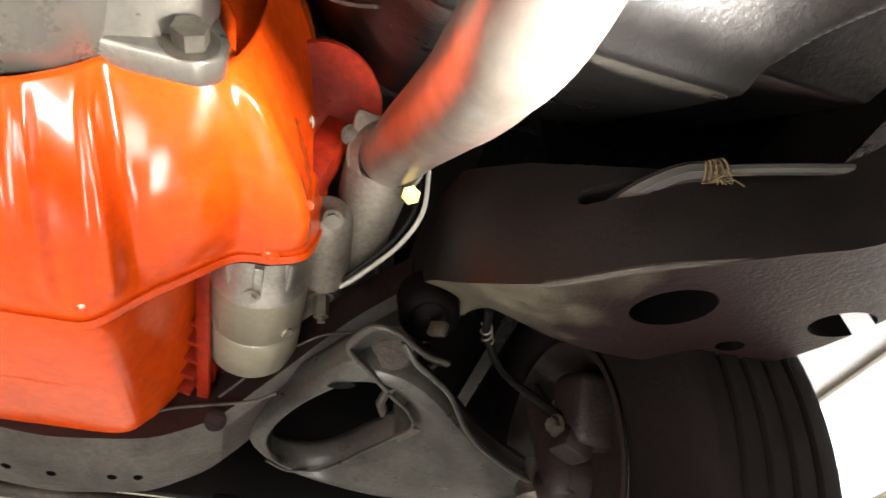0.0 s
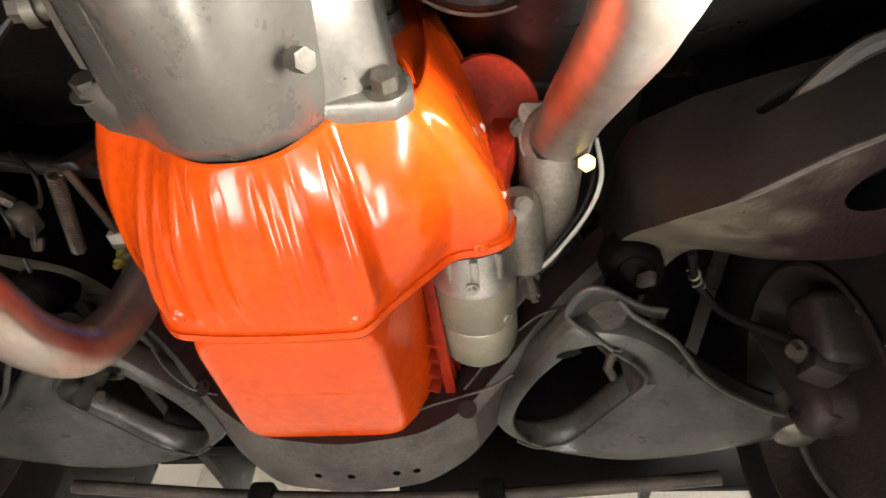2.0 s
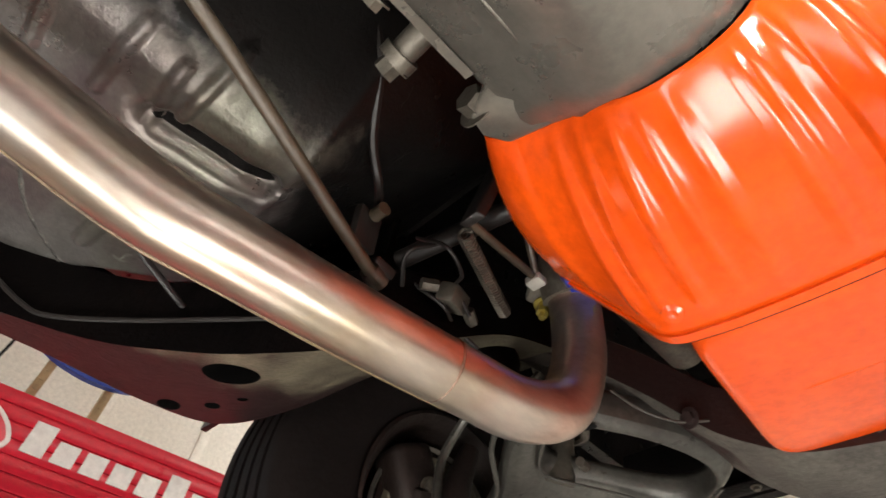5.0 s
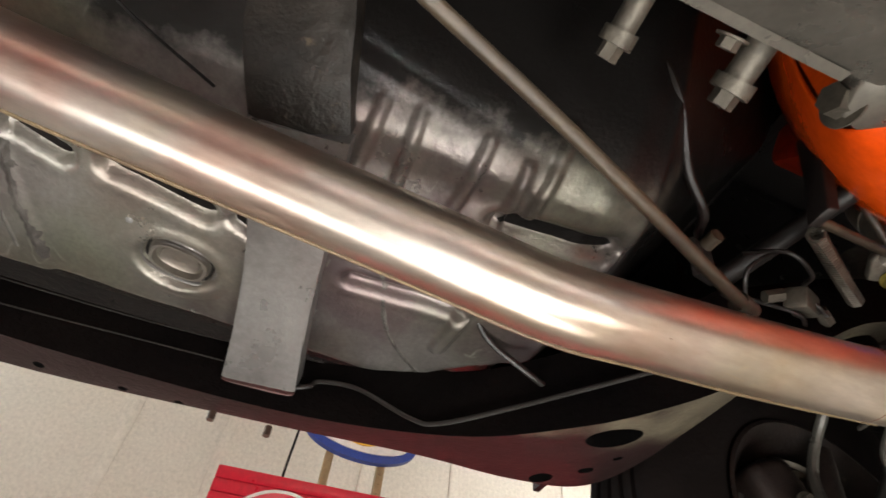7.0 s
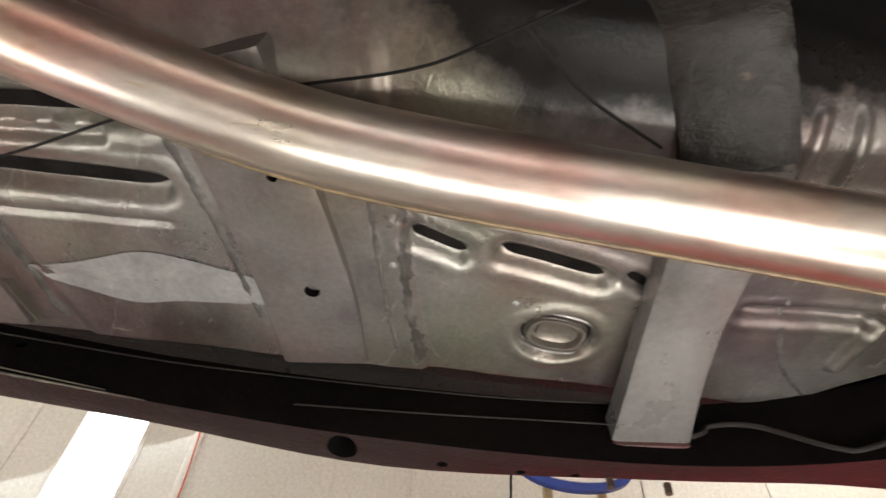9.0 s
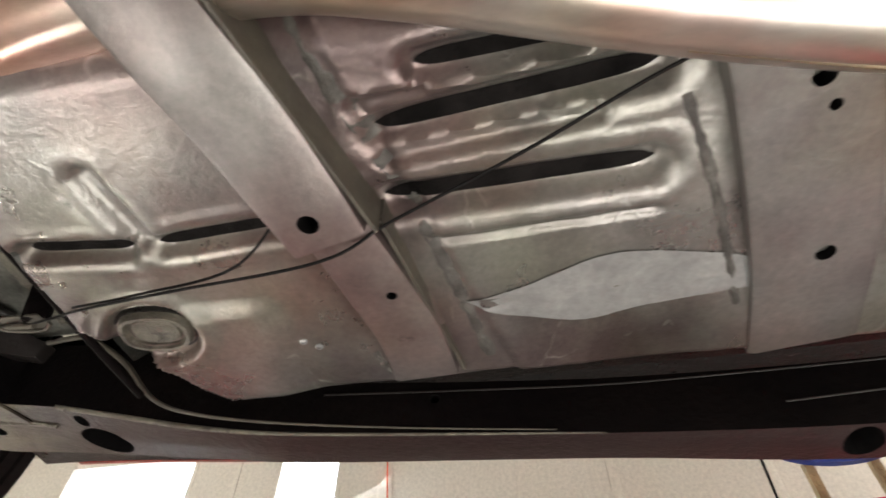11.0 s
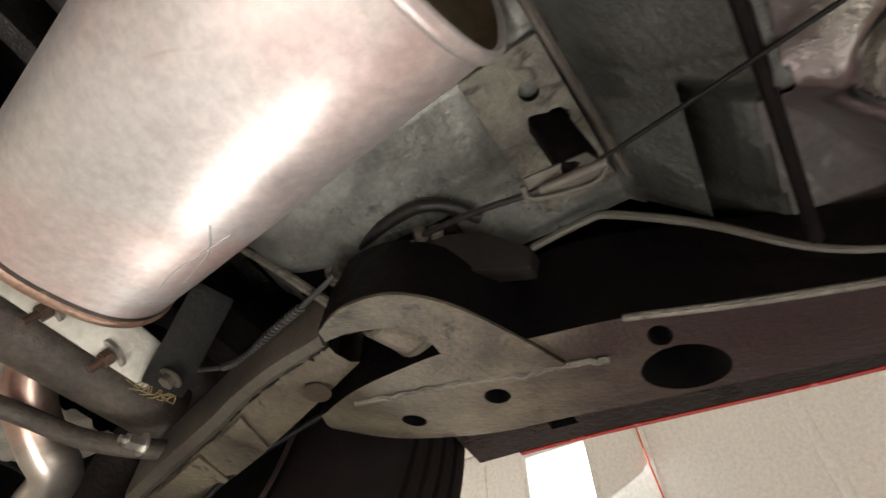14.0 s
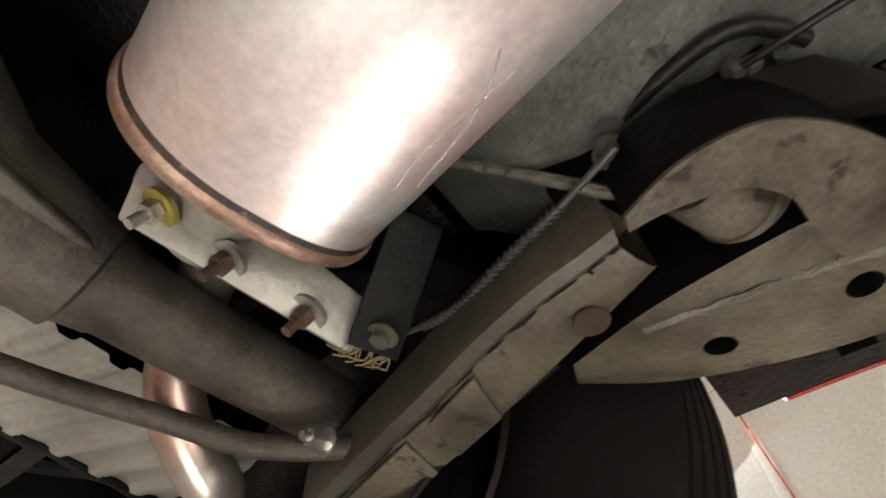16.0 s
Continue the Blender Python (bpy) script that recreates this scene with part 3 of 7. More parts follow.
# Red cabinets out of view, added only to be mirrored in the metal.
def unseen_red_cabinet(x, y, turn):
    t = thing("unseen_red_cabinet", "unseen red drawer cabinet, added for red reflections in the metal", "tool cabinet", "tool cabinets")
    r = Euler((0, 0, turn)).to_matrix()

    def at(q):
        return r @ Vector(q) + Vector((x, y, 0))

    part("cabinet", box(bmesh.new(), at((0, 0, 0.44)), (0.95, 0.5, 0.66), r, 0.012), REDTOOL, t)
    part("top_tray", box(bmesh.new(), at((0, 0, 0.785)), (0.98, 0.53, 0.03), r, 0.01), BLACK, t)
    for k in range(4):
        d = part("drawer", box(bmesh.new(), at((0, -0.256, 0.22 + 0.15 * k)), (0.88, 0.014, 0.135), r, 0.004), REDTOOL, t)
        part("pull", box(bmesh.new(), at((0, -0.27, 0.27 + 0.15 * k)), (0.8, 0.016, 0.014), r, 0.003), STEEL, d)
    part("top_chest", box(bmesh.new(), at((0, 0.02, 1.12)), (0.92, 0.44, 0.62), r, 0.012), REDTOOL, t)
    for k in range(4):
        part("chest_drawer", box(bmesh.new(), at((0, -0.206, 0.90 + 0.14 * k)), (0.86, 0.014, 0.125), r, 0.004), REDTOOL, t)
    for dx in (-0.4, 0.4):
        for dy in (-0.2, 0.2):
            part("castor", cyl(bmesh.new(), at((dx, dy - 0.015, 0.055)), at((dx, dy + 0.015, 0.055)), 0.055), BLACK, t)


unseen_red_cabinet(-1.75, -2.2, 1.5)
for cart_y in (-3.3, -2.1, -0.9, 0.3):
    unseen_red_cabinet(2.1, cart_y, -1.571)


def ceiling_light(x, y):
    t = thing("ceiling_light", "long white fluorescent ceiling fixture, switched on", "ceiling light", "ceiling lights")
    part("housing", box(bmesh.new(), (x, y, 5.175), (0.62, 2.5, 0.13), bevel=0.02), CEIL, t)
    for dx in (-0.2, 0.2):
        part("tube", cyl(bmesh.new(), (x + dx, y - 1.15, 5.06), (x + dx, y + 1.15, 5.06), 0.019), TUBE, t)
    return t


for lx, ly in ((-2.3, 3.2), (-2.3, -4.2), (3.9, 1.6), (3.9, -2.2), (0.0, 5.2), (0.0, -6.2)):
    ceiling_light(lx, ly)


def roof_truss(y):
    t = thing("roof_truss", "grey steel open-web roof truss under the ceiling", "truss", "roof trusses")
    part("top_chord", box(bmesh.new(), (1.2, y, 5.0), (10.6, 0.09, 0.07)), TRUSS, t)
    part("bottom_chord", box(bmesh.new(), (1.2, y, 4.45), (10.6, 0.09, 0.07)), TRUSS, t)
    for k in range(20):
        x0 = -4.0 + k * 0.53
        a, b = ((x0, y, 4.47), (x0 + 0.53, y, 4.98)) if k % 2 else ((x0, y, 4.98), (x0 + 0.53, y, 4.47))
        part("web", cyl(bmesh.new(), a, b, 0.018, seg=8), TRUSS, t)


for ty in (-8.3, -6.4, -3.6):
    roof_truss(ty)


# Bodies for the added fill lamps; all stand out of view.
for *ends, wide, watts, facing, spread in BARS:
    light_bar = thing("bar_fill_light", "unseen flat fill light on a stand, added under the car", "work light", "inspection lights")
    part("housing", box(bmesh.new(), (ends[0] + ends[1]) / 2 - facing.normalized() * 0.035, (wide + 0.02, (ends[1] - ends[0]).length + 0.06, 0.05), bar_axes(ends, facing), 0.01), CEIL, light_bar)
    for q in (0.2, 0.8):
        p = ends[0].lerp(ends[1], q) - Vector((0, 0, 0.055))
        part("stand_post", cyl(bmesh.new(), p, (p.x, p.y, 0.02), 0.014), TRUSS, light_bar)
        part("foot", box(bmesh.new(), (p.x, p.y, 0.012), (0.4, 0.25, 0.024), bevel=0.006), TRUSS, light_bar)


def red_sign():
    """A wide red display board on its own legs; its marks are plain shapes."""
    t = thing("display_sign", "wide red ridged display board with white lettering shapes", "sign")
    x = -2.4
    for k in range(34):
        part("slat", box(bmesh.new(), (x, 1.0, 2.385 - 0.052 * k), (0.05, 2.46, 0.0505), bevel=0.006), SIGNRED, t)

    def lens(wy, wz, dx):
        n = 48
        pts = []
        for i in range(n):
            a = 2 * math.pi * i / n
            u = math.cos(a)
            pts.append((x + dx, 0.045 + wy * u, 2.238 + wz * math.copysign(abs(math.sin(a)) ** 1.35, math.sin(a))))
        return pts

    part("emblem_rim", plate(bmesh.new(), lens(0.182, 0.116, 0.026), (0.006, 0, 0)), SIGNWHITE, t)
    part("emblem", plate(bmesh.new(), lens(0.165, 0.101, 0.033), (0.004, 0, 0)), SIGNRED, t)
    for zz, y0, y1 in ((2.272, -0.055, 0.135), (2.208, -0.065, 0.155)):
        for k in range(5):
            w = (y1 - y0) / 5
            part("mark", box(bmesh.new(), (x + 0.039, y0 + (k + 0.5) * w, zz), (0.004, w * 0.72, 0.045)), SIGNWHITE, t)
    for k in range(9):
        part("mark", box(bmesh.new(), (x + 0.028, 0.30 + k * 0.098, 2.262 + (0.018 if k in (0, 5) else 0)), (0.006, 0.074, 0.112 if k in (0, 5) else 0.076), bevel=0.002), SIGNWHITE, t)
    for y in (-0.1, 2.1):
        part("leg", box(bmesh.new(), (x - 0.06, y, 1.2), (0.06, 0.06, 2.4)), POSTTAN, t)
    t.matrix_world = Matrix.Translation((x, -0.23, 0)) @ Euler((0, 0, radians(-8.5))).to_matrix().to_4x4() @ Matrix.Translation((-x, 0.23, 0))


red_sign()


def oval_sign():
    t = thing("oval_sign", "blue and white oval sign standing on two slotted posts", "sign")
    cy, cz, x = 0.31, 2.745, -2.5
    for nm, wy, wz, dx, m in (("rim", 0.265, 0.115, 0.0, SIGNBLUE), ("face", 0.225, 0.078, 0.03, SIGNWHITE), ("centre", 0.09, 0.05, 0.036, SIGNYELLOW)):
        pts = [(x + dx, cy + wy * math.cos(a), cz + wz * math.sin(a)) for a in (2 * math.pi * k / 48 for k in range(48))]
        part(nm, plate(bmesh.new(), pts, (0.032 if nm == "rim" else 0.008, 0, 0)), m, t)
    for y in (cy - 0.12, cy + 0.12):
        b = bmesh.new()
        box(b, (x - 0.02, y, 1.33), (0.03, 0.035, 2.66))
        for k in range(18):
            box(b, (x - 0.004, y, 1.9 + k * 0.042), (0.006, 0.013, 0.02))
        part("post", b, POSTTAN, t)
    part("cord", tube(bmesh.new(), [(x, cy - 0.28, 2.72), (x, cy - 0.29, 2.4), (x, cy - 0.27, 1.9)], 0.006, 6, 4), BLACK, t)


oval_sign()
cord = part("extension_cord", tube(bmesh.new(), [(-4.05, -1.92, 4.9), (-4.05, -1.9, 3.8), (-4.05, -1.86, 3.0), (-4.05, -1.9, 1.2)], 0.006, 8, 5), CORD)
tagged(cord, "orange cord hanging down the cream wall", "cord")

# ---- car body and floor pan ----
body = thing("car_body", "underside of a red car body with grey undercoated floor pan", "car body")
CX = -0.02


def seg_dist(x, y, a, b):
    ax, ay, bx, by = *a, *b
    l2 = (bx - ax) ** 2 + (by - ay) ** 2
    t = np.clip(((x - ax) * (bx - ax) + (y - ay) * (by - ay)) / l2, 0, 1)
    return np.hypot(x - ax - t * (bx - ax), y - ay - t * (by - ay))


BEADS = [  # from, to, half width, depth (up into the car), distances from the middle
    ((-0.516, -0.972), (-0.510, -0.757), 0.020, 0.017),
    ((-0.447, -0.965), (-0.427, -0.758), 0.020, 0.017),
    ((-0.472, -0.966), (-0.457, -0.800), 0.010, 0.008),
    ((-0.400, -0.926), (-0.393, -0.795), 0.016, 0.014),
    ((-0.426, -0.978), (-0.425, -0.932), 0.011, 0.010),
    ((-0.561, -0.940), (-0.553, -0.750), 0.005, 0.003),
    ((-0.520, -1.312), (-0.530, -1.226), 0.014, 0.013),
    ((-0.531, -1.190), (-0.527, -1.082), 0.014, 0.013),
    ((-0.522, -1.203), (-0.452, -1.220), 0.014, 0.012),
    ((-0.545, -0.395), (-0.565, -0.29), 0.018, 0.014),
    ((-0.535, -0.495), (-0.552, -0.445), 0.015, 0.012),
    ((-0.560, -0.255), (-0.57, -0.235), 0.013, 0.010),
    ((-0.590, -0.11), (-0.580, 0.03), 0.013, 0.012),
    ((-0.432, -0.155), (-0.354, -0.150), 0.0065, -0.0055),
    ((-0.444, -0.109), (-0.350, -0.113), 0.0065, -0.0055),
    ((-0.440, -0.045), (-0.350, -0.039), 0.0065, -0.0055),
    ((-0.443, 0.010), (-0.361, 0.008), 0.0065, -0.0055),
    ((-0.411, 0.032), (-0.321, 0.040), 0.0065, -0.0055),
    ((-0.430, 0.014), (-0.419, 0.138), 0.019, 0.016),
    ((-0.66, 0.03), (-0.52, 0.04), 0.010, -0.008),
]


def floor_z(x, y):
    ax = np.abs(x - CX)
    u = np.clip((0.36 - ax) / 0.20, 0, 1)
    z = 1.857 + 0.27 * u**1.5
    z = z + 1.25 * np.clip(y - 0.155, 0, None) + 0.012 * smooth01((y - 0.10) / 0.05)
    z = z + 0.135 * np.clip((-1.339 + 0.073 * (ax - 0.38) - y) / 0.095, 0, 1)
    z = z + 0.10 * smooth01((-1.70 - y) / 0.12)
    z = z + 0.05 * smooth01((0.575 - ax) / 0.05) * smooth01((-1.43 - y) / 0.03)
    xm = -ax + CX
    deep, proud, lip = 0.0 * x, 0.0 * x, 0.0 * x
    for a, b, w, dz in BEADS:
        d = seg_dist(xm, y, a, b) / w
        h = 1.15 * dz * smooth01((1.25 - d) / 0.85)
        deep, proud = np.maximum(deep, h), np.minimum(proud, h)
        lip = np.maximum(lip, 0.10 * dz * np.exp(-((d - 1.7) / 0.4) ** 2))
    z = z + deep + proud - lip * (deep < 0.0005)
    # dishes round the two drain plugs, and steps where sheets overlap
    for px_, py_ in ((-0.666, -0.314), (-0.637, -1.248)):
        d = np.hypot((xm - px_) / 0.85, y - py_)
        z = z - 0.0035 * smooth01((0.075 - d) / 0.02) + 0.014 * smooth01((0.052 - d) / 0.008)
    z = z + 0.006 * smooth01((y + 0.50 + 0.2 * (xm + 0.6)) / 0.012) - 0.004 * smooth01((y + 0.93 + 0.3 * (xm + 0.6)) / 0.01)
    z = z - 0.006 * smooth01((-1.10 - y) / 0.05) * smooth01((xm + 0.60) / -0.03) * (y > -1.33)
    # dents
    z = z + 0.0018 * np.sin(17 * x + 3 * np.sin(9 * y)) * np.sin(13 * y + 1.3) + 0.0005 * np.sin(61 * x + 5 * np.sin(23 * y)) * np.sin(53 * y)
    # outer edge turns up
    edge = 0.730 - 0.13 * smooth01((-1.20 - y) / 0.12) * (y > -1.36) - 0.10 * smooth01((y + 0.02) / 0.15)
    z = z + 1.6 * np.clip(ax - edge, 0, 0.05)
    return z


def sheet(bm, fn, x0, x1, nx, y0, y1, ny, keep=None):
    xs, yy = np.meshgrid(np.linspace(x0, x1, nx), np.linspace(y0, y1, ny), indexing="ij")
    zz = fn(xs, yy)
    vs = [[bm.verts.new((xs[i, j], yy[i, j], zz[i, j])) for j in range(ny)] for i in range(nx)]
    for i in range(nx - 1):
        for j in range(ny - 1):
            if keep is None or keep(xs[i, j], yy[i, j]):
                bm.faces.new((vs[i][j], vs[i][j + 1], vs[i + 1][j + 1], vs[i + 1][j]))
    for row in vs:
        for v in row:
            if not v.link_faces:
                bm.verts.remove(v)
    return bm


def is_pan(x, y):
    return abs(x - CX) > 0.30 - 0.15 * float(smooth01((-0.45 - y) / 0.2)) and y < 0.158


def is_rear(x, y):
    return y < -1.434 + 0.10 * (abs(x - CX) - 0.38)


def is_riser(x, y):
    return not is_rear(x, y) and y < -1.338 + 0.073 * (abs(x - CX) - 0.38)


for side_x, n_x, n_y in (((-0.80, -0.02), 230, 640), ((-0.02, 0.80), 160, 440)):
    for nm, m_, lab, test in (("floor_pan", FLOORPAN if side_x[0] < -0.1 else DIMPAN, "grey undercoated floor pan with pressed grooves", lambda x, y: is_pan(x, y) and not is_rear(x, y) and not is_riser(x, y)),
                              ("floor_riser", RISER, "grey-green riser between the floor and the raised rear floor, darkened for its shade", lambda x, y: is_pan(x, y) and is_riser(x, y)),
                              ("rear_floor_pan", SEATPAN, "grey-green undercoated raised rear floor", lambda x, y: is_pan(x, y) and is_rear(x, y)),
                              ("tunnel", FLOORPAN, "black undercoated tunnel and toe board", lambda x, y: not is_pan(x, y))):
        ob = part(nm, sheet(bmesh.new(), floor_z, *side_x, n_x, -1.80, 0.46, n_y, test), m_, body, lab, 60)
        so = ob.modifiers.new("thick", "SOLIDIFY")
        so.thickness, so.offset, so.use_rim = 0.002, -1, False


def groove_shade_strip(a, b, w):
    """A thin dark strip with round ends that paints the shade at the bottom of a pressed groove."""
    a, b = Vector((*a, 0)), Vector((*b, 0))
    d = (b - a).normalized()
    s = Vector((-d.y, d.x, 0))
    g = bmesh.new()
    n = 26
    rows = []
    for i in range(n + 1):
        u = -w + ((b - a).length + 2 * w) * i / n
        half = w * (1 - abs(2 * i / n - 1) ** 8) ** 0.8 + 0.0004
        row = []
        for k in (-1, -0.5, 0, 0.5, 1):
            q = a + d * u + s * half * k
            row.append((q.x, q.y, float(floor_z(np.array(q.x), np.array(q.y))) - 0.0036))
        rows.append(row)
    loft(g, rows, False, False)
    part("groove_shading", g, GROOVE_SHADE, body, "dark strip painting the shade in a pressed groove")


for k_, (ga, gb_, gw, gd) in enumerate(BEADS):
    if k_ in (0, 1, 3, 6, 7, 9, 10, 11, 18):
        groove_shade_strip(ga, gb_, gw * 0.38)


def oval_plug(x, y, turn):
    b = bmesh.new()
    n = 40
    prof = ((1.0, 0.004), (0.93, -0.007), (0.82, -0.007), (0.72, 0.006), (0.62, -0.002), (0.5, 0.0), (0.15, 0.001))
    rings = []
    for k, dz in prof:
        r = []
        for i in range(n):
            a = 2 * math.pi * i / n
            px_ = math.copysign(abs(math.cos(a)) ** 0.7, math.cos(a)) * 0.026 * k
            py_ = math.copysign(abs(math.sin(a)) ** 0.8, math.sin(a)) * 0.038 * k
            c, s = math.cos(turn), math.sin(turn)
            r.append((x + c * px_ - s * py_, y + s * px_ + c * py_, float(floor_z(np.array(x), np.array(y))) + dz - 0.003))
        rings.append(r)
    loft(b, rings, False)
    b.faces.new([v for v in b.verts][-n:])
    gap = bmesh.new()
    ring = [Vector(q) for q in rings[0]]
    mid_p = sum(ring, Vector()) / n
    loft(gap, [[mid_p + (q - mid_p) * k + Vector((0, 0, dz)) for q in ring] for k, dz in ((0.94, 0.002), (1.02, -0.003), (1.10, -0.0035), (1.17, 0.003))], False)
    part("plug_groove", gap, TAR, body)
    for k, r_ in ((0.90, 0.0022), (1.24, 0.0026)) if y > -1 else ((0.84, 0.002),):
        part("plug_ring", tube(bmesh.new(), [mid_p + (q - mid_p) * k + Vector((0, 0, -0.006)) for q in ring[::2] + ring[:1]], r_, 8, 3), SILVER if y > -1 else BRACE, body, "raised ring round the plug")
    return b


part("drain_plug", oval_plug(-0.666, -0.314, 0.15), BRACE, body, "oval pressed steel drain plug")
part("drain_plug", oval_plug(-0.637, -1.248, 0.1), FRAME_DUSTY, body, "oval pressed drain plug, dusty")


def brace(name, line, widths, zs, depth, holes=(), mat_=None, label=""):
    """A hat-section floor brace along a line of (x, y): its flat lies at zs, its legs go up by depth."""
    b = bmesh.new()
    rings = []
    pts = [Vector((*q, z)) for q, z in zip(line, zs)]
    fine = spline(pts, 8)
    wf = np.interp(np.linspace(0, len(line) - 1, len(fine)), range(len(line)), widths).tolist()
    for i, q in enumerate(fine):
        d = fine[min(i + 1, len(fine) - 1)] - fine[max(i - 1, 0)]
        d.z = 0
        side = Vector((d.y, -d.x, 0)).normalized() * wf[i] / 2
        up = Vector((0, 0, depth))
        rings.append([q - side * 1.06 + up, q - side, q - side * 0.88 - Vector((0, 0, 0.002)), q + side * 0.88 - Vector((0, 0, 0.002)), q + side, q + side * 1.06 + up])
    loft(b, rings)
    rounded(b, 0.003, 2, 35)
    ob = part(name, b, mat_ or BRACE, body, label)
    if holes:
        c = bmesh.new()
        for hx, hy, hz, r in holes:
            cyl(c, (hx, hy, hz - 0.03), (hx, hy, hz + 0.028), r, seg=20)
        carve(ob, c)
    return ob


brace("floor_brace", ((-0.40, -0.215), (-0.50, -0.20), (-0.60, -0.19), (-0.70, -0.18), (-0.80, -0.17)), (0.098, 0.088, 0.084, 0.088, 0.100), (1.838, 1.832, 1.83, 1.815, 1.792), 0.03, mat_=SILVER, label="curved silver floor brace reaching down to the frame")
brace("floor_brace", ((-0.24, -0.29), (-0.30, -0.255), (-0.35, -0.235), (-0.402, -0.214)), (0.110, 0.105, 0.100, 0.098), (1.96, 1.90, 1.86, 1.839), 0.03, mat_=LUMPY, label="black lumpy undercoated end of a floor brace")
brace("floor_brace", ((-0.36, -0.685), (-0.45, -0.655), (-0.62, -0.61), (-0.75, -0.59)), (0.10, 0.10, 0.105, 0.105), (1.835, 1.836, 1.842, 1.848), 0.03,
      ((-0.618, -0.602, 1.843, 0.009), (-0.443, -0.648, 1.835, 0.009), (-0.468, -0.634, 1.836, 0.005)), label="flat grey floor brace with punched holes")
brace("floor_brace", ((-0.22, -1.145), (-0.33, -1.087), (-0.405, -1.057), (-0.47, -1.036), (-0.520, -1.022)), (0.072, 0.072, 0.072, 0.070, 0.066), (1.85, 1.818, 1.815, 1.813, 1.813), 0.05,
      ((-0.496, -1.032, 1.813, 0.009),), label="deep grey floor brace with a round hole")
brace("floor_brace", ((-0.505, -1.022), (-0.58, -1.002), (-0.66, -0.984), (-0.735, -0.980)), (0.056, 0.060, 0.064, 0.068), (1.826, 1.828, 1.834, 1.843), 0.04,
      ((-0.597, -0.988, 1.826, 0.005),), label="shallow end of a grey floor brace")
# Dark plates on the flank: its dust, and its shade put in as colour.
for q0, q1, z0, z1 in (((-0.30, -1.055), (-0.515, -0.983), 1.8165, 1.8145), ((-0.515, -0.982), (-0.735, -0.940), 1.829, 1.846)):
    bf = bmesh.new()
    plate(bf, [(*q0, z0), (*q1, z1), (*q1, 1.857), (*q0, 1.862)], (0.001, 0.003, 0))
    part("brace_face", bf, DUSKY, body, "dusty front face of the brace, its shade put into the colour")
ft = bmesh.new()
plate(ft, [(-0.79, -0.225, 1.797), (-0.80, -0.17, 1.79), (-0.79, -0.112, 1.797), (-0.80, -0.115, 1.788), (-0.812, -0.17, 1.782), (-0.80, -0.23, 1.788)], (0, 0, 0.006))
part("brace_foot", ft, REDDUST, body, "dull red foot of the brace")
brace("brace_foot", ((-0.772, -0.173), (-0.795, -0.170), (-0.812, -0.168)), (0.094, 0.108, 0.126), (1.794, 1.786, 1.778), 0.03, mat_=REDDUST, label="dull red flared foot of the brace")
for a, b2 in (((0.36, -0.685), (0.75, -0.59)), ((0.33, -1.08), (0.75, -0.975)), ((0.32, -0.23), (0.80, -0.17))):
    brace("floor_brace", (a, ((a[0] + b2[0]) / 2, (a[1] + b2[1]) / 2), b2), (0.1, 0.1, 0.1), (1.835, 1.836, 1.842), 0.03)


def sealer(pts, w, h, seed):
    """A lumpy bead of brushed seam sealer laid along a line on the floor pan."""
    rnd = random.Random(seed)
    b = bmesh.new()
    fine = spline([(*q, 0) for q in pts], 14)
    rings = []
    for i, q in enumerate(fine):
        d = (fine[min(i + 1, len(fine) - 1)] - fine[max(i - 1, 0)]).normalized()
        s = Vector((d.y, -d.x, 0))
        ww, hh = w * rnd.uniform(0.6, 1.2), h * rnd.uniform(0.8, 1.3)
        r = []
        for u, v in ((-1, -0.1), (-0.55, 0.75), (0.0, 1.0), (0.5, 0.7), (1, -0.1)):
            p = q + s * u * ww
            p.z = float(floor_z(np.array(p.x), np.array(p.y))) - v * hh
            r.append(p)
        rings.append(r)
    loft(b, rings, False, False)
    return part("seam_sealer", b, SEAM, body, "lumpy black seam sealer")


sealer(((-0.35, -1.015), (-0.50, -0.962), (-0.605, -0.933), (-0.725, -0.908)), 0.011, 0.003, 3)
sealer(((-0.42, -0.525), (-0.555, -0.505), (-0.64, -0.492), (-0.73, -0.468)), 0.012, 0.003, 5)
sealer(((-0.42, -0.555), (-0.55, -0.535), (-0.64, -0.518), (-0.72, -0.50)), 0.006, 0.003, 15)
sealer(((-0.45, -0.735), (-0.55, -0.700), (-0.68, -0.665)), 0.008, 0.004, 7)
sealer(((-0.56, -0.08), (-0.66, -0.04), (-0.73, 0.03)), 0.006, 0.003, 9)
sealer(((-0.70, -1.03), (-0.735, -1.02)), 0.007, 0.003, 11)

patch = bmesh.new()
po = ((-0.640, -0.925), (-0.622, -0.86), (-0.600, -0.80), (-0.597, -0.765), (-0.605, -0.715), (-0.622, -0.66), (-0.655, -0.645), (-0.660, -0.69), (-0.668, -0.75), (-0.680, -0.81), (-0.668, -0.86), (-0.655, -0.90))
rim = [(x, y) for x, y, _ in spline([(*q, 0) for q in po] + [(*po[0], 0)], 4)[:-1]]
cx_, cy_ = sum(q[0] for q in rim) / len(rim), sum(q[1] for q in rim) / len(rim)
loft(patch, [[(cx_ + (x - cx_) * k, cy_ + (y - cy_) * k, float(floor_z(np.array(cx_ + (x - cx_) * k), np.array(cy_ + (y - cy_) * k))) - 0.0035) for x, y in rim] for k in (1.0, 0.75, 0.5, 0.25, 0.02)], False)
part("silver_patch", patch, PATCH, body, "irregular pale silver patch on the floor pan", 80)
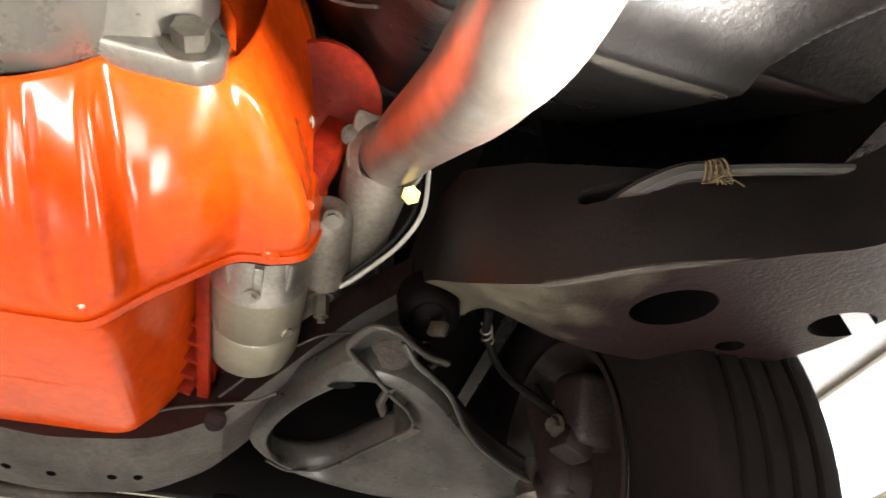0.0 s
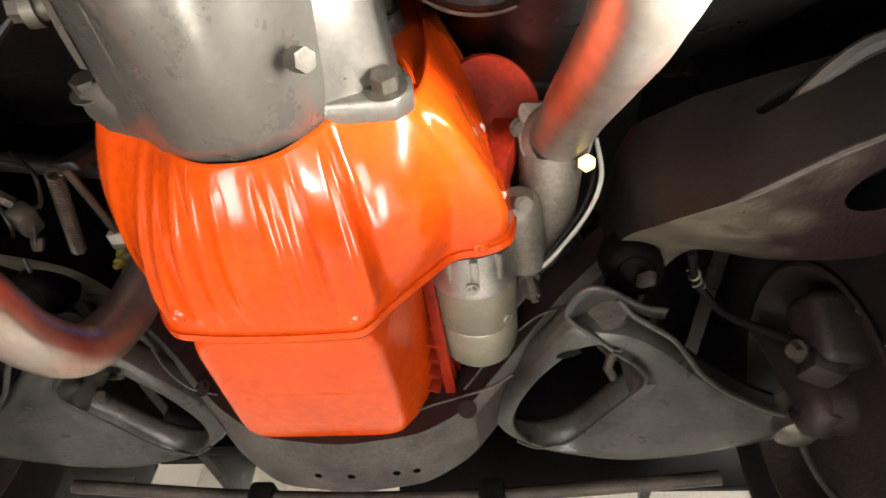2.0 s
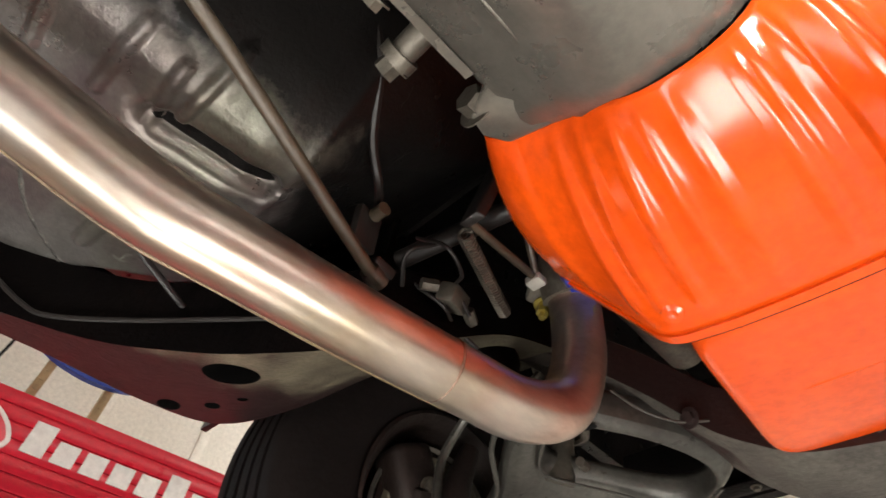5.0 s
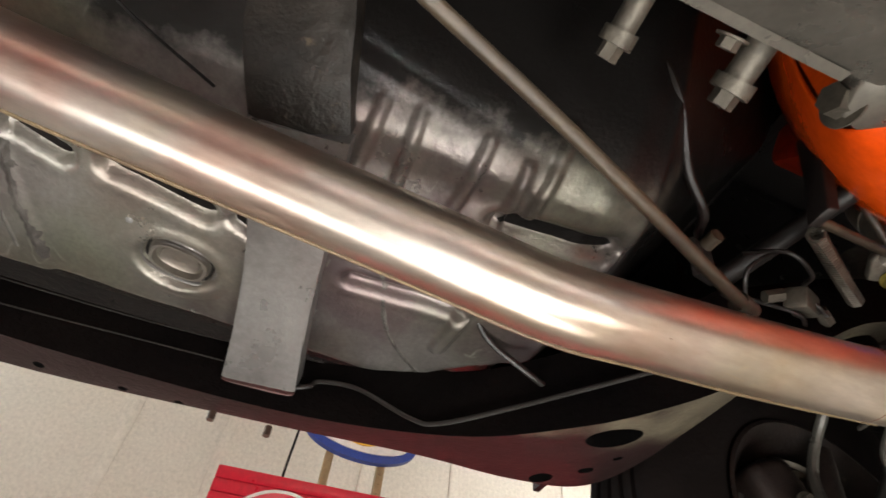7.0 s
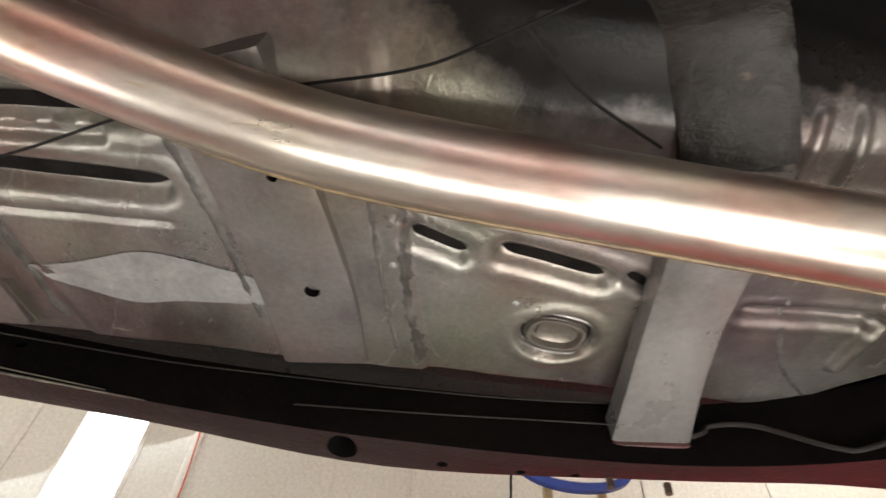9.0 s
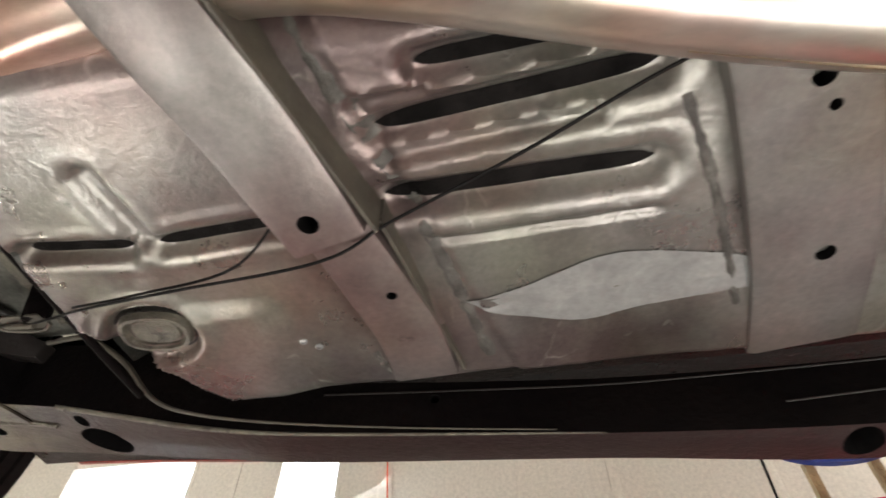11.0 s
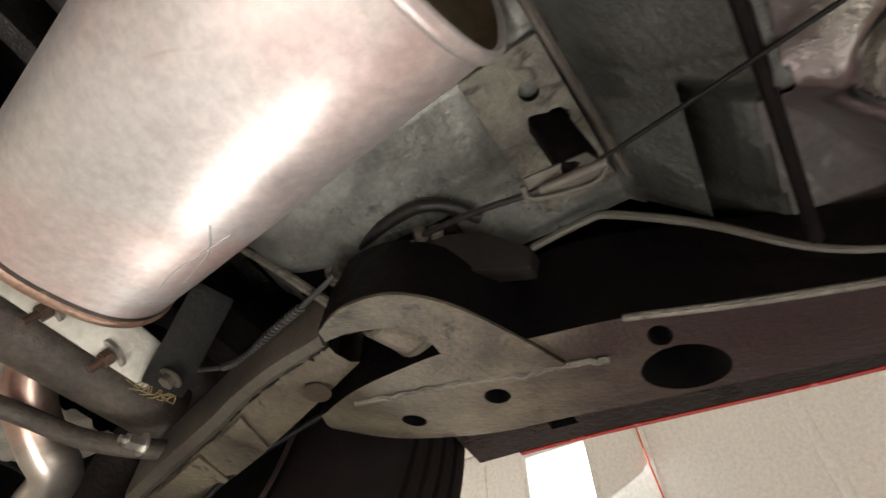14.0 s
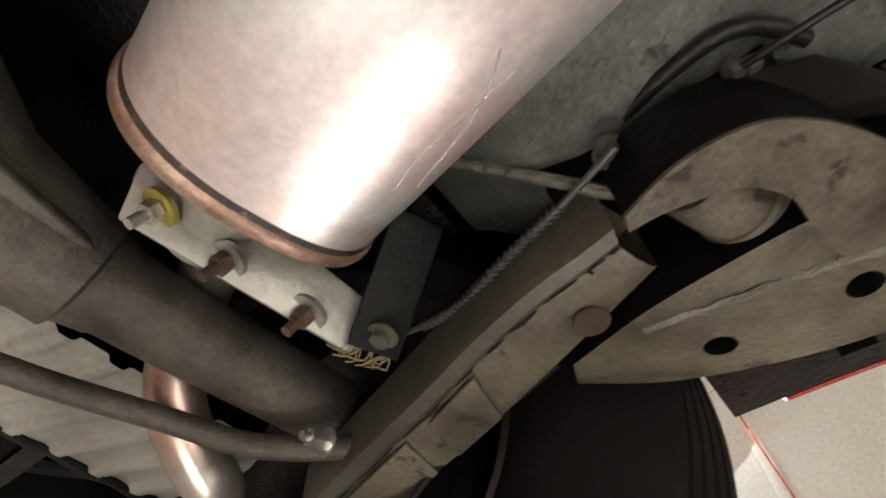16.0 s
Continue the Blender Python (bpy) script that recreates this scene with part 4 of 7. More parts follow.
for x, y in ((-0.683, -1.086), (-0.672, -1.10), (-0.595, -0.662), (-0.617, -0.373), (-0.574, -0.516)):
    z = float(floor_z(np.array(x), np.array(y)))
    part("paint_chip", lathe(bmesh.new(), (x, y, z), (0, 0, -1), ((-0.002, 0.006), (0.003, 0.004), (0.004, 0.001)), 10), PATCH, body)

# beam, holes and kick-up in front of the rear axle
part("riser_ridge", tube(bmesh.new(), [(-0.28, -1.455, 1.990), (-0.4, -1.441, 1.988), (-0.55, -1.422, 1.986), (-0.72, -1.402, 1.982)], 0.0045, 8, 4), AXLE, body, "dark welded ridge along the riser")
part("riser_ridge", tube(bmesh.new(), [(-0.28, -1.36, 1.868), (-0.4, -1.347, 1.866), (-0.6, -1.330, 1.862), (-0.74, -1.320, 1.862)], 0.0045, 8, 4), FRAME, body)
hp = part("seat_panel", rounded(box(bmesh.new(), (-0.652, -1.450, 1.985), (0.14, 0.066, 0.008), Euler((0, 0, radians(175))).to_matrix()), 0.002), FRAME_DUSTY, body, "dusty panel with a round and an oval hole")
hc = bmesh.new()
cyl(hc, (-0.616, -1.445, 1.9), (-0.616, -1.445, 2.05), 0.008)
box(hc, (-0.650, -1.436, 1.98), (0.026, 0.017, 0.1), Euler((0, 0, 0.5)).to_matrix(), 0.007)
carve(hp, hc)

# rocker and side shells; dark lid and panels added to block light
def arch(y, y0, y1):
    return float(smooth01((y - y0) / 0.05)) * float(smooth01((y1 - y) / 0.05))


def rocker_low(y):
    return 1.990 - 0.037 * float(smooth01((y + 1.72) / 0.6))


for sx in (-1, 1):
    shell, liner = bmesh.new(), bmesh.new()
    rings, inner = [], []
    for y in np.linspace(-2.95, 1.9, 98):
        low = rocker_low(y) + 0.42 * max(arch(y, -2.52, -1.68), arch(y, 0.33, 1.22))
        prof = [(1.052, low), (1.060, low + 0.001), (1.075, low + 0.02), (1.09, low + 0.10), (1.075, 2.58), (0.98, 2.75), (0.975, 2.745), (1.066, 2.57), (1.083, low + 0.10), (1.060, low + 0.03)]
        rings.append([(sx * a, y, z) for a, z in prof])
        inner.append([(sx * a, y, z) for a, z in ((1.046, low + 0.004), (1.050, low + 0.004), (1.052, 2.57), (0.972, 2.74), (0.968, 2.735), (1.046, 2.56))])
    part("body_side", loft(shell, rings), REDPAINT, body, "glossy red body side and rocker edge")
    part("inner_liner", loft(liner, inner), TAR, body, "black inner liner")
lid = bmesh.new()
box(lid, (0, -0.5, 2.76), (1.98, 4.9, 0.03))
box(lid, (0, 1.9, 2.53), (2.1, 0.04, 0.48))
box(lid, (0, -2.95, 2.45), (2.1, 0.04, 0.62))
part("light_block_shell", lid, BLACK, body)
# Near-black panels added to shut out light and close see-through gaps.
PANELS = [("firewall", (0, 0.47, 2.52), (1.86, 0.02, 0.5)), ("rear_bulkhead", (0, -1.83, 2.25), (1.5, 0.02, 0.3)), ("trunk_floor", (0, -2.4, 2.40), (1.5, 1.1, 0.03))]
for sx in (-1, 1):
    PANELS += [("gap_panel", (sx * 0.80, 0.395, 2.20), (0.50, 0.012, 0.56)), ("inner_fender", (sx * 0.66, 1.15, 2.42), (0.03, 1.4, 0.62)), ("sill_panel", (sx * 0.85, -0.6, 2.0), (0.05, 2.2, 0.12)), ("inner_wheel_arch", (sx * 0.70, -2.35, 2.40), (0.03, 1.1, 0.5))]
for nm, c, sz in PANELS:
    part(nm, box(bmesh.new(), c, sz), TAR, body)
for sx in (-1, 1):
    rp = bmesh.new()
    loft(rp, [[(sx * x, y, z + rocker_low(y) - 1.990) for x, z in ((0.86, 2.03), (0.89, 1.992), (0.935, 1.982), (1.04, 1.984), (1.050, 1.995), (1.045, 2.08), (0.86, 2.10))] for y in np.linspace(-1.70, 0.39, 24).tolist()])
    rounded(rp, 0.005, 2)
    ri = part("rocker_panel", rp, TAR, body, "black rocker underside with a jack slot")
    sk = bmesh.new()
    box(sk, (sx * 0.987, -1.575, 1.985), (0.05, 0.032, 0.03))
    carve(ri, sk)

# ---- chassis frame ----
frame_thing = thing("chassis_frame", "worn black perimeter frame with rust and dust, punched with holes", "car frame")


def rail(stations, material, holes, name, label, under=UNDER):
    """stations: inner bottom, outer bottom (x, y, z), height at the inner and outer side."""
    b = bmesh.new()
    cols = [spline([s[k] for s in stations], 6) for k in (0, 1)]
    hts = [np.interp(np.linspace(0, len(stations) - 1, len(cols[0])), range(len(stations)), [s[k] for s in stations]).tolist() for k in (2, 3)]
    rings = []
    for i in range(len(cols[0])):
        a, o = cols[0][i], cols[1][i]
        mid = (a + o) / 2 - Vector((0, 0, 0.003))
        rings.append([a, mid, o, o + Vector((0, 0, hts[1][i])), a + Vector((0, 0, hts[0][i]))])
    loft(b, rings)
    rounded(b, 0.009, 3, 40)
    ob = part(name, b, material, frame_thing, label)
    # Split by face normal: dusty undersides, sides with shade put into the black.
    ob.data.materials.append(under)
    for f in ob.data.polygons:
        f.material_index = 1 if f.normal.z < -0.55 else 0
    if holes:
        c = bmesh.new()
        for p, d, r, dep, st in holes:
            p, d = Vector(p), Vector(d).normalized()
            m = Matrix.Translation(p + d * (dep / 2 - 0.03)) @ aim(d).to_4x4() @ Matrix.Diagonal((st, 1, 1, 1))
            bmesh.ops.create_cone(c, cap_ends=True, segments=28, radius1=r, radius2=r, depth=dep + 0.06, matrix=m)
        carve(ob, c)
    return ob


LEFT = [
    ((-0.400, 0.66, 1.965), (-0.50, 0.68, 1.985), 0.08, 0.06),
    ((-0.415, 0.54, 1.925), (-0.535, 0.56, 1.95), 0.085, 0.06),
    ((-0.440, 0.42, 1.845), (-0.600, 0.475, 1.905), 0.12, 0.06),
    ((-0.455, 0.335, 1.787), (-0.690, 0.395, 1.830), 0.14, 0.07),
    ((-0.508, 0.263, 1.757), (-0.775, 0.325, 1.797), 0.125, 0.07),
    ((-0.595, 0.190, 1.754), (-0.800, 0.215, 1.787), 0.115, 0.07),
    ((-0.700, 0.075, 1.762), (-0.808, 0.060, 1.785), 0.10, 0.07),
    ((-0.772, -0.15, 1.768), (-0.822, -0.15, 1.775), 0.085, 0.07),
    ((-0.782, -0.50, 1.768), (-0.840, -0.50, 1.765), 0.078, 0.07),
    ((-0.790, -0.80, 1.790), (-0.838, -0.80, 1.790), 0.070, 0.07),
    ((-0.780, -1.12, 1.815), (-0.842, -1.13, 1.818), 0.070, 0.07),
    ((-0.780, -1.25, 1.836), (-0.858, -1.26, 1.844), 0.075, 0.07),
    ((-0.778, -1.36, 1.862), (-0.876, -1.37, 1.870), 0.095, 0.08),
    ((-0.762, -1.45, 1.876), (-0.886, -1.46, 1.888), 0.098, 0.08),
    ((-0.757, -1.525, 1.886), (-0.886, -1.535, 1.898), 0.095, 0.08),
    ((-0.742, -1.58, 1.888), (-0.882, -1.60, 1.903), 0.090, 0.08),
    ((-0.750, -1.64, 1.897), (-0.874, -1.66, 1.912), 0.08, 0.07),
    ((-0.768, -1.70, 1.910), (-0.862, -1.72, 1.925), 0.07, 0.06),
    ((-0.812, -1.77, 1.938), (-0.846, -1.782, 1.948), 0.05, 0.04),
]
UP = (0, 0, 1)
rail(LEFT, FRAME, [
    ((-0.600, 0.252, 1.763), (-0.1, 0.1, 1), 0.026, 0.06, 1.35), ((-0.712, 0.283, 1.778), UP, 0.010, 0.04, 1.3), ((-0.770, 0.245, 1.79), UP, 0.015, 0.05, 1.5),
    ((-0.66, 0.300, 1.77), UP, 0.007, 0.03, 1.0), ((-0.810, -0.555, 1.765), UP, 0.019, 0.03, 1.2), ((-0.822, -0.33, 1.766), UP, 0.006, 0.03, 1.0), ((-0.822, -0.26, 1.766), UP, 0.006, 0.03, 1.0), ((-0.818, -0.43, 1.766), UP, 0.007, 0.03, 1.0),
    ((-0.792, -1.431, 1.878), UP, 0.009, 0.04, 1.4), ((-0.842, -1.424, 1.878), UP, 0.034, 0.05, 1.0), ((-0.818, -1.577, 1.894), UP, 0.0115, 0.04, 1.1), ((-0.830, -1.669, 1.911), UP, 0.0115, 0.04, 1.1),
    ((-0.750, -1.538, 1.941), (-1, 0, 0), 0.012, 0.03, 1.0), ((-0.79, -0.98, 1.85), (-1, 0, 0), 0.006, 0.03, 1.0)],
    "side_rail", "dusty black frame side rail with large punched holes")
RIGHT = [((-x0 + CX * 2 + 0.05, y0, z0), (-x1 + CX * 2 + 0.07, y1, z1), h0, h1) for (x0, y0, z0), (x1, y1, z1), h0, h1 in LEFT]
RIGHT[0:6] = [
    ((0.415, 0.66, 1.975), (0.50, 0.68, 1.985), 0.09, 0.06),
    ((0.420, 0.545, 1.93), (0.52, 0.565, 1.925), 0.13, 0.06),
    ((0.440, 0.425, 1.83), (0.590, 0.525, 1.86), 0.205, 0.06),
    ((0.495, 0.345, 1.775), (0.680, 0.487, 1.82), 0.195, 0.06),
    ((0.560, 0.283, 1.757), (0.805, 0.430, 1.80), 0.15, 0.07),
    ((0.660, 0.233, 1.753), (0.868, 0.310, 1.79), 0.12, 0.07),
]
RIGHT[6] = ((0.755, 0.165, 1.755), (0.880, 0.19, 1.785), 0.10, 0.07)
RIGHT[7] = ((0.795, -0.05, 1.76), (0.872, -0.05, 1.775), 0.09, 0.07)
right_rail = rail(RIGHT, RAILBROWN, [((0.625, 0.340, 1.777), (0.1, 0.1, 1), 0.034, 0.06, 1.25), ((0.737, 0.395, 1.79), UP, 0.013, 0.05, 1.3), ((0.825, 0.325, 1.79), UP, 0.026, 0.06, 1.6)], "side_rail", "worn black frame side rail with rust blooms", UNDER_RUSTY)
# A pale tube along the inner edge paints its highlight.
part("rail_edge_highlight", tube(bmesh.new(), [Vector(q[0]) + Vector((0.002, 0.002, 0.002)) for q in RIGHT[2:6]], [0.001, 0.0035, 0.004, 0.001], 8, 6), CROSSLIP, frame_thing, "pale tube painting a highlight along the lower rail edge")
slot = bmesh.new()
box(slot, (0.562, 0.300, 1.869), (0.075, 0.05, 0.024), Euler((0, 0.12, math.atan2(-0.55, 0.84))).to_matrix(), 0.010, 3)
carve(right_rail, slot)
# weld ticks, nubs and red overspray along the rail
for x, y in ((-0.823, -0.14), (-0.823, -0.215)):
    part("rail_stud", cyl(bmesh.new(), (x, y, 1.772), (x, y, 1.758), 0.005, seg=8), RUST, frame_thing)
rk = bmesh.new()
tube(rk, [(-0.80, -1.8, 1.99), (-0.72, -1.92, 2.10), (-0.66, -2.1, 2.19), (-0.64, -2.3, 2.20), (-0.64, -2.6, 2.16), (-0.64, -2.85, 2.14)], 0.045, 8, 5)
part("rear_kick_up", rk, FRAME, frame_thing)

# front cross member, a deep U under the oil pan
XM = [  # x, rear y, front y, rear z, front z, height
    (-0.47, 0.60, 0.74, 1.975, 1.98, 0.07), (-0.40, 0.66, 0.82, 1.955, 1.955, 0.08), (-0.32, 0.735, 0.90, 1.90, 1.89, 0.09), (-0.25, 0.80, 0.95, 1.835, 1.82, 0.095), (-0.17, 0.835, 0.975, 1.795, 1.772, 0.085),
    (-0.035, 0.845, 0.985, 1.783, 1.760, 0.075), (0.10, 0.835, 0.975, 1.795, 1.772, 0.085), (0.18, 0.81, 0.955, 1.825, 1.81, 0.095), (0.26, 0.745, 0.90, 1.885, 1.88, 0.09), (0.34, 0.675, 0.82, 1.945, 1.945, 0.08), (0.42, 0.60, 0.74, 1.975, 1.98, 0.07)]
b = bmesh.new()
fine = [np.interp(np.linspace(0, len(XM) - 1, 61), range(len(XM)), [s[k] for s in XM]) for k in range(6)]
fine = [np.convolve(np.pad(f, 2, mode="edge"), [0.1, 0.2, 0.4, 0.2, 0.1], "valid").tolist() for f in fine]
loft(b, [[(x, ya, za), (x, ya + 0.03, za - 0.012), (x, yb - 0.01, zb), (x, yb, zb + 0.02), (x, yb, zb + h), (x, ya + 0.02, za + h), (x, ya, za + h - 0.01)] for x, ya, yb, za, zb, h in zip(*fine)])
rounded(b, 0.006, 2, 40)
xm_ob = part("cross_member", b, CROSSBROWN, frame_thing, "dark maroon U-shaped front cross member with a paler lower lip")
# Faces turned down take the paler grey, the rest the dark maroon.
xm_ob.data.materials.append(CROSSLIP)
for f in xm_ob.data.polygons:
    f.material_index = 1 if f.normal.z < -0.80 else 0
for k_, line_ in enumerate((((0.347, 0.667, 1.918), (0.299, 0.709, 1.929), (0.233, 0.765, 1.908), (0.192, 0.797, 1.875), (0.176, 0.808, 1.862)), ((0.259, 0.742, 1.845), (0.224, 0.772, 1.842), (0.161, 0.813, 1.848), (0.113, 0.828, 1.843), (0.065, 0.835, 1.825), (0.017, 0.839, 1.815), (-0.077, 0.840, 1.800)), ((-0.349, 0.705, 1.895), (-0.321, 0.731, 1.866), (-0.288, 0.761, 1.850), (-0.254, 0.794, 1.856)))):
    part("weld_bead", tube(bmesh.new(), line_, (0.0022, 0.0026, 0.0022)[k_], 8, 6), CROSSLIP, frame_thing, "pale worn weld bead")
c = bmesh.new()
for x in (-0.09, -0.03, 0.05, 0.085):
    cyl(c, (x, 0.925, 1.70), (x, 0.925, 1.80), 0.007)
carve(xm_ob, c)
part("cross_member_bolt", hexbolt(bmesh.new(), (0.182, 0.804, 1.821), (0.1, -1, -0.3), 0.010, 0.006), CROSSBROWN, frame_thing)
part("cross_member_bolt", hexbolt(bmesh.new(), (-0.272, 0.775, 1.857), (-0.3, -1, -0.3), 0.010, 0.006), CROSSBROWN, frame_thing)
tie = bmesh.new()
tube(tie, [(-0.62, 1.02, 1.80), (-0.2, 1.06, 1.79), (0.2, 1.06, 1.79), (0.62, 1.02, 1.80)], 0.013, 10, 4)
sw = thing("stabilizer_bar", "dark steel front stabilizer bar", "stabilizer bar")
part("bar", tie, AXLE, sw)
for x in (-0.24, 0.21):
    part("bushing_clamp", box(bmesh.new(), (x, 1.06, 1.79), (0.05, 0.05, 0.05), bevel=0.01), BLACK, sw)
    part("clamp_bolt", hexbolt(bmesh.new(), (x, 1.04, 1.765), (0, -0.3, -1), 0.010, 0.009), STEEL, sw)
rad = thing("front_skirt", "dark lower front panel ahead of the cross member", "car panel")
part("skirt_panel", rounded(box(bmesh.new(), (0, 1.25, 2.06), (1.3, 0.02, 0.16)), 0.006), BLACK, rad)
# Added on the right to hide the bright floor below the cross member.
part("gap_cover_skirt", rounded(box(bmesh.new(), (0.40, 1.22, 1.93), (0.80, 0.02, 0.13)), 0.006), BLACK, rad)
part("skirt_flange", rounded(box(bmesh.new(), (0, 1.235, 1.983), (1.3, 0.05, 0.006)), 0.002), FRAME, rad)
for k in range(7):
    part("skirt_bolt", hexbolt(bmesh.new(), (-0.54 + 0.18 * k, 1.235, 1.98), (0, 0, -1), 0.007, 0.006), OLDSTEEL, rad)


# ---- front suspension ----
def control_arm(sx, x0):
    """A stamped lower arm, from two pivots at the frame to the ball joint; sx mirrors it."""
    t = thing("lower_control_arm", "grey stamped steel lower control arm with an open window", "control arm", "front control arms")

    def P(x, y, z):
        return (x0 + sx * x, y, z)

    outer = [P(0.342, 0.622, 1.846), P(0.375, 0.640, 1.838), P(0.415, 0.640, 1.836), P(0.450, 0.655, 1.834), P(0.500, 0.690, 1.826), P(0.56, 0.755, 1.815), P(0.64, 0.80, 1.80), P(0.70, 0.815, 1.785), P(0.715, 0.85, 1.775), P(0.69, 0.885, 1.78), P(0.60, 0.955, 1.795), P(0.50, 1.0, 1.805), P(0.40, 0.985, 1.812), P(0.30, 0.965, 1.822), P(0.222, 0.93, 1.84), P(0.215, 0.88, 1.852), P(0.245, 0.81, 1.855), P(0.285, 0.735, 1.852), P(0.322, 0.668, 1.850)]
    inner = [P(x, y, 1.835) for x, y in ((0.362, 0.690), (0.385, 0.678), (0.408, 0.680), (0.430, 0.700), (0.449, 0.722), (0.461, 0.748), (0.460, 0.775), (0.443, 0.799), (0.425, 0.828), (0.404, 0.860), (0.378, 0.905), (0.345, 0.940), (0.300, 0.950), (0.258, 0.925), (0.258, 0.880), (0.275, 0.825), (0.298, 0.770), (0.320, 0.735), (0.342, 0.708))]
    b = bmesh.new()
    vo, vi = [bm_v for bm_v in (b.verts.new(q) for q in outer)], [b.verts.new(q) for q in inner]
    lo = [b.verts.new(Vector(q) + Vector((0, 0, 0.045))) for q in outer]
    li = [b.verts.new(Vector(q) + Vector((-sx * 0.004, 0, 0.045))) for q in inner]
    n = len(outer)
    for i in range(n):
        j = (i + 1) % n
        b.faces.new((vo[i], vo[j], vi[j], vi[i]))
        b.faces.new((vo[i], lo[i], lo[j], vo[j]))
        b.faces.new((vi[i], vi[j], li[j], li[i]))
    bmesh.ops.recalc_face_normals(b, faces=b.faces[:])
    ob = part("arm_body", b, ARM, t, "", 50)
    m = ob.modifiers.new("soft", "SUBSURF")
    m.levels = m.render_levels = 2
    m2 = ob.modifiers.new("thick", "SOLIDIFY")
    m2.thickness = 0.004
    # rolled mouth round the rear pivot, with its flared lip
    mouth = spline([Vector(P(*q)) for q in ((0.405, 0.676, 1.836), (0.372, 0.640, 1.838), (0.345, 0.614, 1.840), (0.336, 0.594, 1.840), (0.343, 0.563, 1.838), (0.360, 0.539, 1.836), (0.387, 0.543, 1.836), (0.412, 0.563, 1.837), (0.440, 0.586, 1.840), (0.472, 0.600, 1.845))], 5)
    back = Vector((sx * 0.035, 0.085, 0.05))
    mid_m = sum(mouth, Vector()) / len(mouth)
    mb = bmesh.new()
    loft(mb, [[q + back * k + (mid_m - q) * s + Vector((0, 0, 0.004 * k)) for q in mouth] for k, s in ((0, 0.0), (0.25, 0.03), (0.6, 0.08), (1.0, 0.14))], False, False)
    sl = part("bushing_sleeve", mb, ARM, t, "", 60)
    so_ = sl.modifiers.new("thick", "SOLIDIFY")
    so_.thickness, so_.offset = 0.004, 0
    part("mouth_lip", tube(bmesh.new(), mouth[::3], 0.0036, 8, 4), ARM, t)
    part("bushing", cyl(bmesh.new(), mid_m + back * 0.45 + Vector((0, 0, 0.012)), mid_m + back * 1.1 + Vector((0, 0, 0.012)), 0.030, seg=24), AXLE, t)
    part("pivot_bracket", lathe(bmesh.new(), P(0.436, 0.572, 1.890), (sx * -0.05, -0.35, -0.93), ((-0.06, 0.046), (-0.012, 0.042), (-0.003, 0.037), (0.001, 0.028), (-0.004, 0.022), (-0.004, 0.001)), 32), FRAME, t, "flat dark pivot cup")
    part("pivot_stud", rounded(box(bmesh.new(), Vector(P(0.446, 0.566, 1.872)), (0.012, 0.03, 0.02), Euler((0.5, 0, sx * 0.5)).to_matrix()), 0.003), OLDSTEEL, t)
    lip = bmesh.new()
    tube(lip, [P(0.405, 0.580, 1.850), P(0.427, 0.602, 1.838), P(0.454, 0.623, 1.835), P(0.493, 0.660, 1.833), P(0.546, 0.735, 1.820), P(0.62, 0.785, 1.805), P(0.69, 0.81, 1.79)], 0.0042, 8, 5)
    part("window_lip", tube(bmesh.new(), [P(0.408, 0.680, 1.834), P(0.449, 0.722, 1.834), P(0.462, 0.757, 1.833), P(0.443, 0.799, 1.833), P(0.404, 0.860, 1.832), P(0.378, 0.905, 1.831), P(0.345, 0.942, 1.830), P(0.300, 0.953, 1.829), P(0.262, 0.932, 1.832)], 0.0028, 8, 5), ARM, t, "worn bright lip of the window")
    # The slot is a flat near-black disc, its shade put in as colour.
    so_h = bmesh.new()
    lathe(so_h, P(0.343, 0.690, 1.842), (0, 0, -1), ((0.0005, 0.0005), (0.001, 0.007), (0.001, 0.009)), 20)
    bmesh.ops.transform(so_h, matrix=Matrix.Translation(P(0.343, 0.690, 0)) @ Euler((0, 0, sx * -0.35)).to_matrix().to_4x4() @ Matrix.Diagonal((2.2, 0.9, 1, 1)) @ Matrix.Translation(-Vector(P(0.343, 0.690, 0))), verts=so_h.verts[:])
    part("drain_slot", so_h, HOLE_SHADE, t, "near-black disc painting a shaded slot in the arm")
    part("rolled_edge", lip, ARM, t)
    part("ball_joint", lathe(bmesh.new(), P(0.685, 0.825, 1.785), (0, 0, -1), ((-0.05, 0.028), (-0.01, 0.032), (0.008, 0.034), (0.016, 0.024), (0.024, 0.006)), 24, True), OLDSTEEL, t)
    return t


control_arm(1, 0.0)
control_arm(-1, -0.05)


def tyre_profile(r, w, rim):
    g = 0.007
    out = [(-w * 0.40, rim), (-w * 0.47, rim + 0.03), (-w * 0.5, (r + rim) / 2), (-w * 0.46, r - 0.035), (-w * 0.42, r - 0.012), (-w * 0.39, r - 0.004)]
    for k in range(5):
        a = -w * 0.36 + k * w * 0.155
        out += [(a, r), (a + w * 0.10, r), (a + w * 0.108, r - g), (a + w * 0.147, r - g)]
    out = out[:-2]
    return out + [(w * 0.39, r - 0.004), (w * 0.42, r - 0.012), (w * 0.46, r - 0.035), (w * 0.5, (r + rim) / 2), (w * 0.47, rim + 0.03), (w * 0.40, rim)]


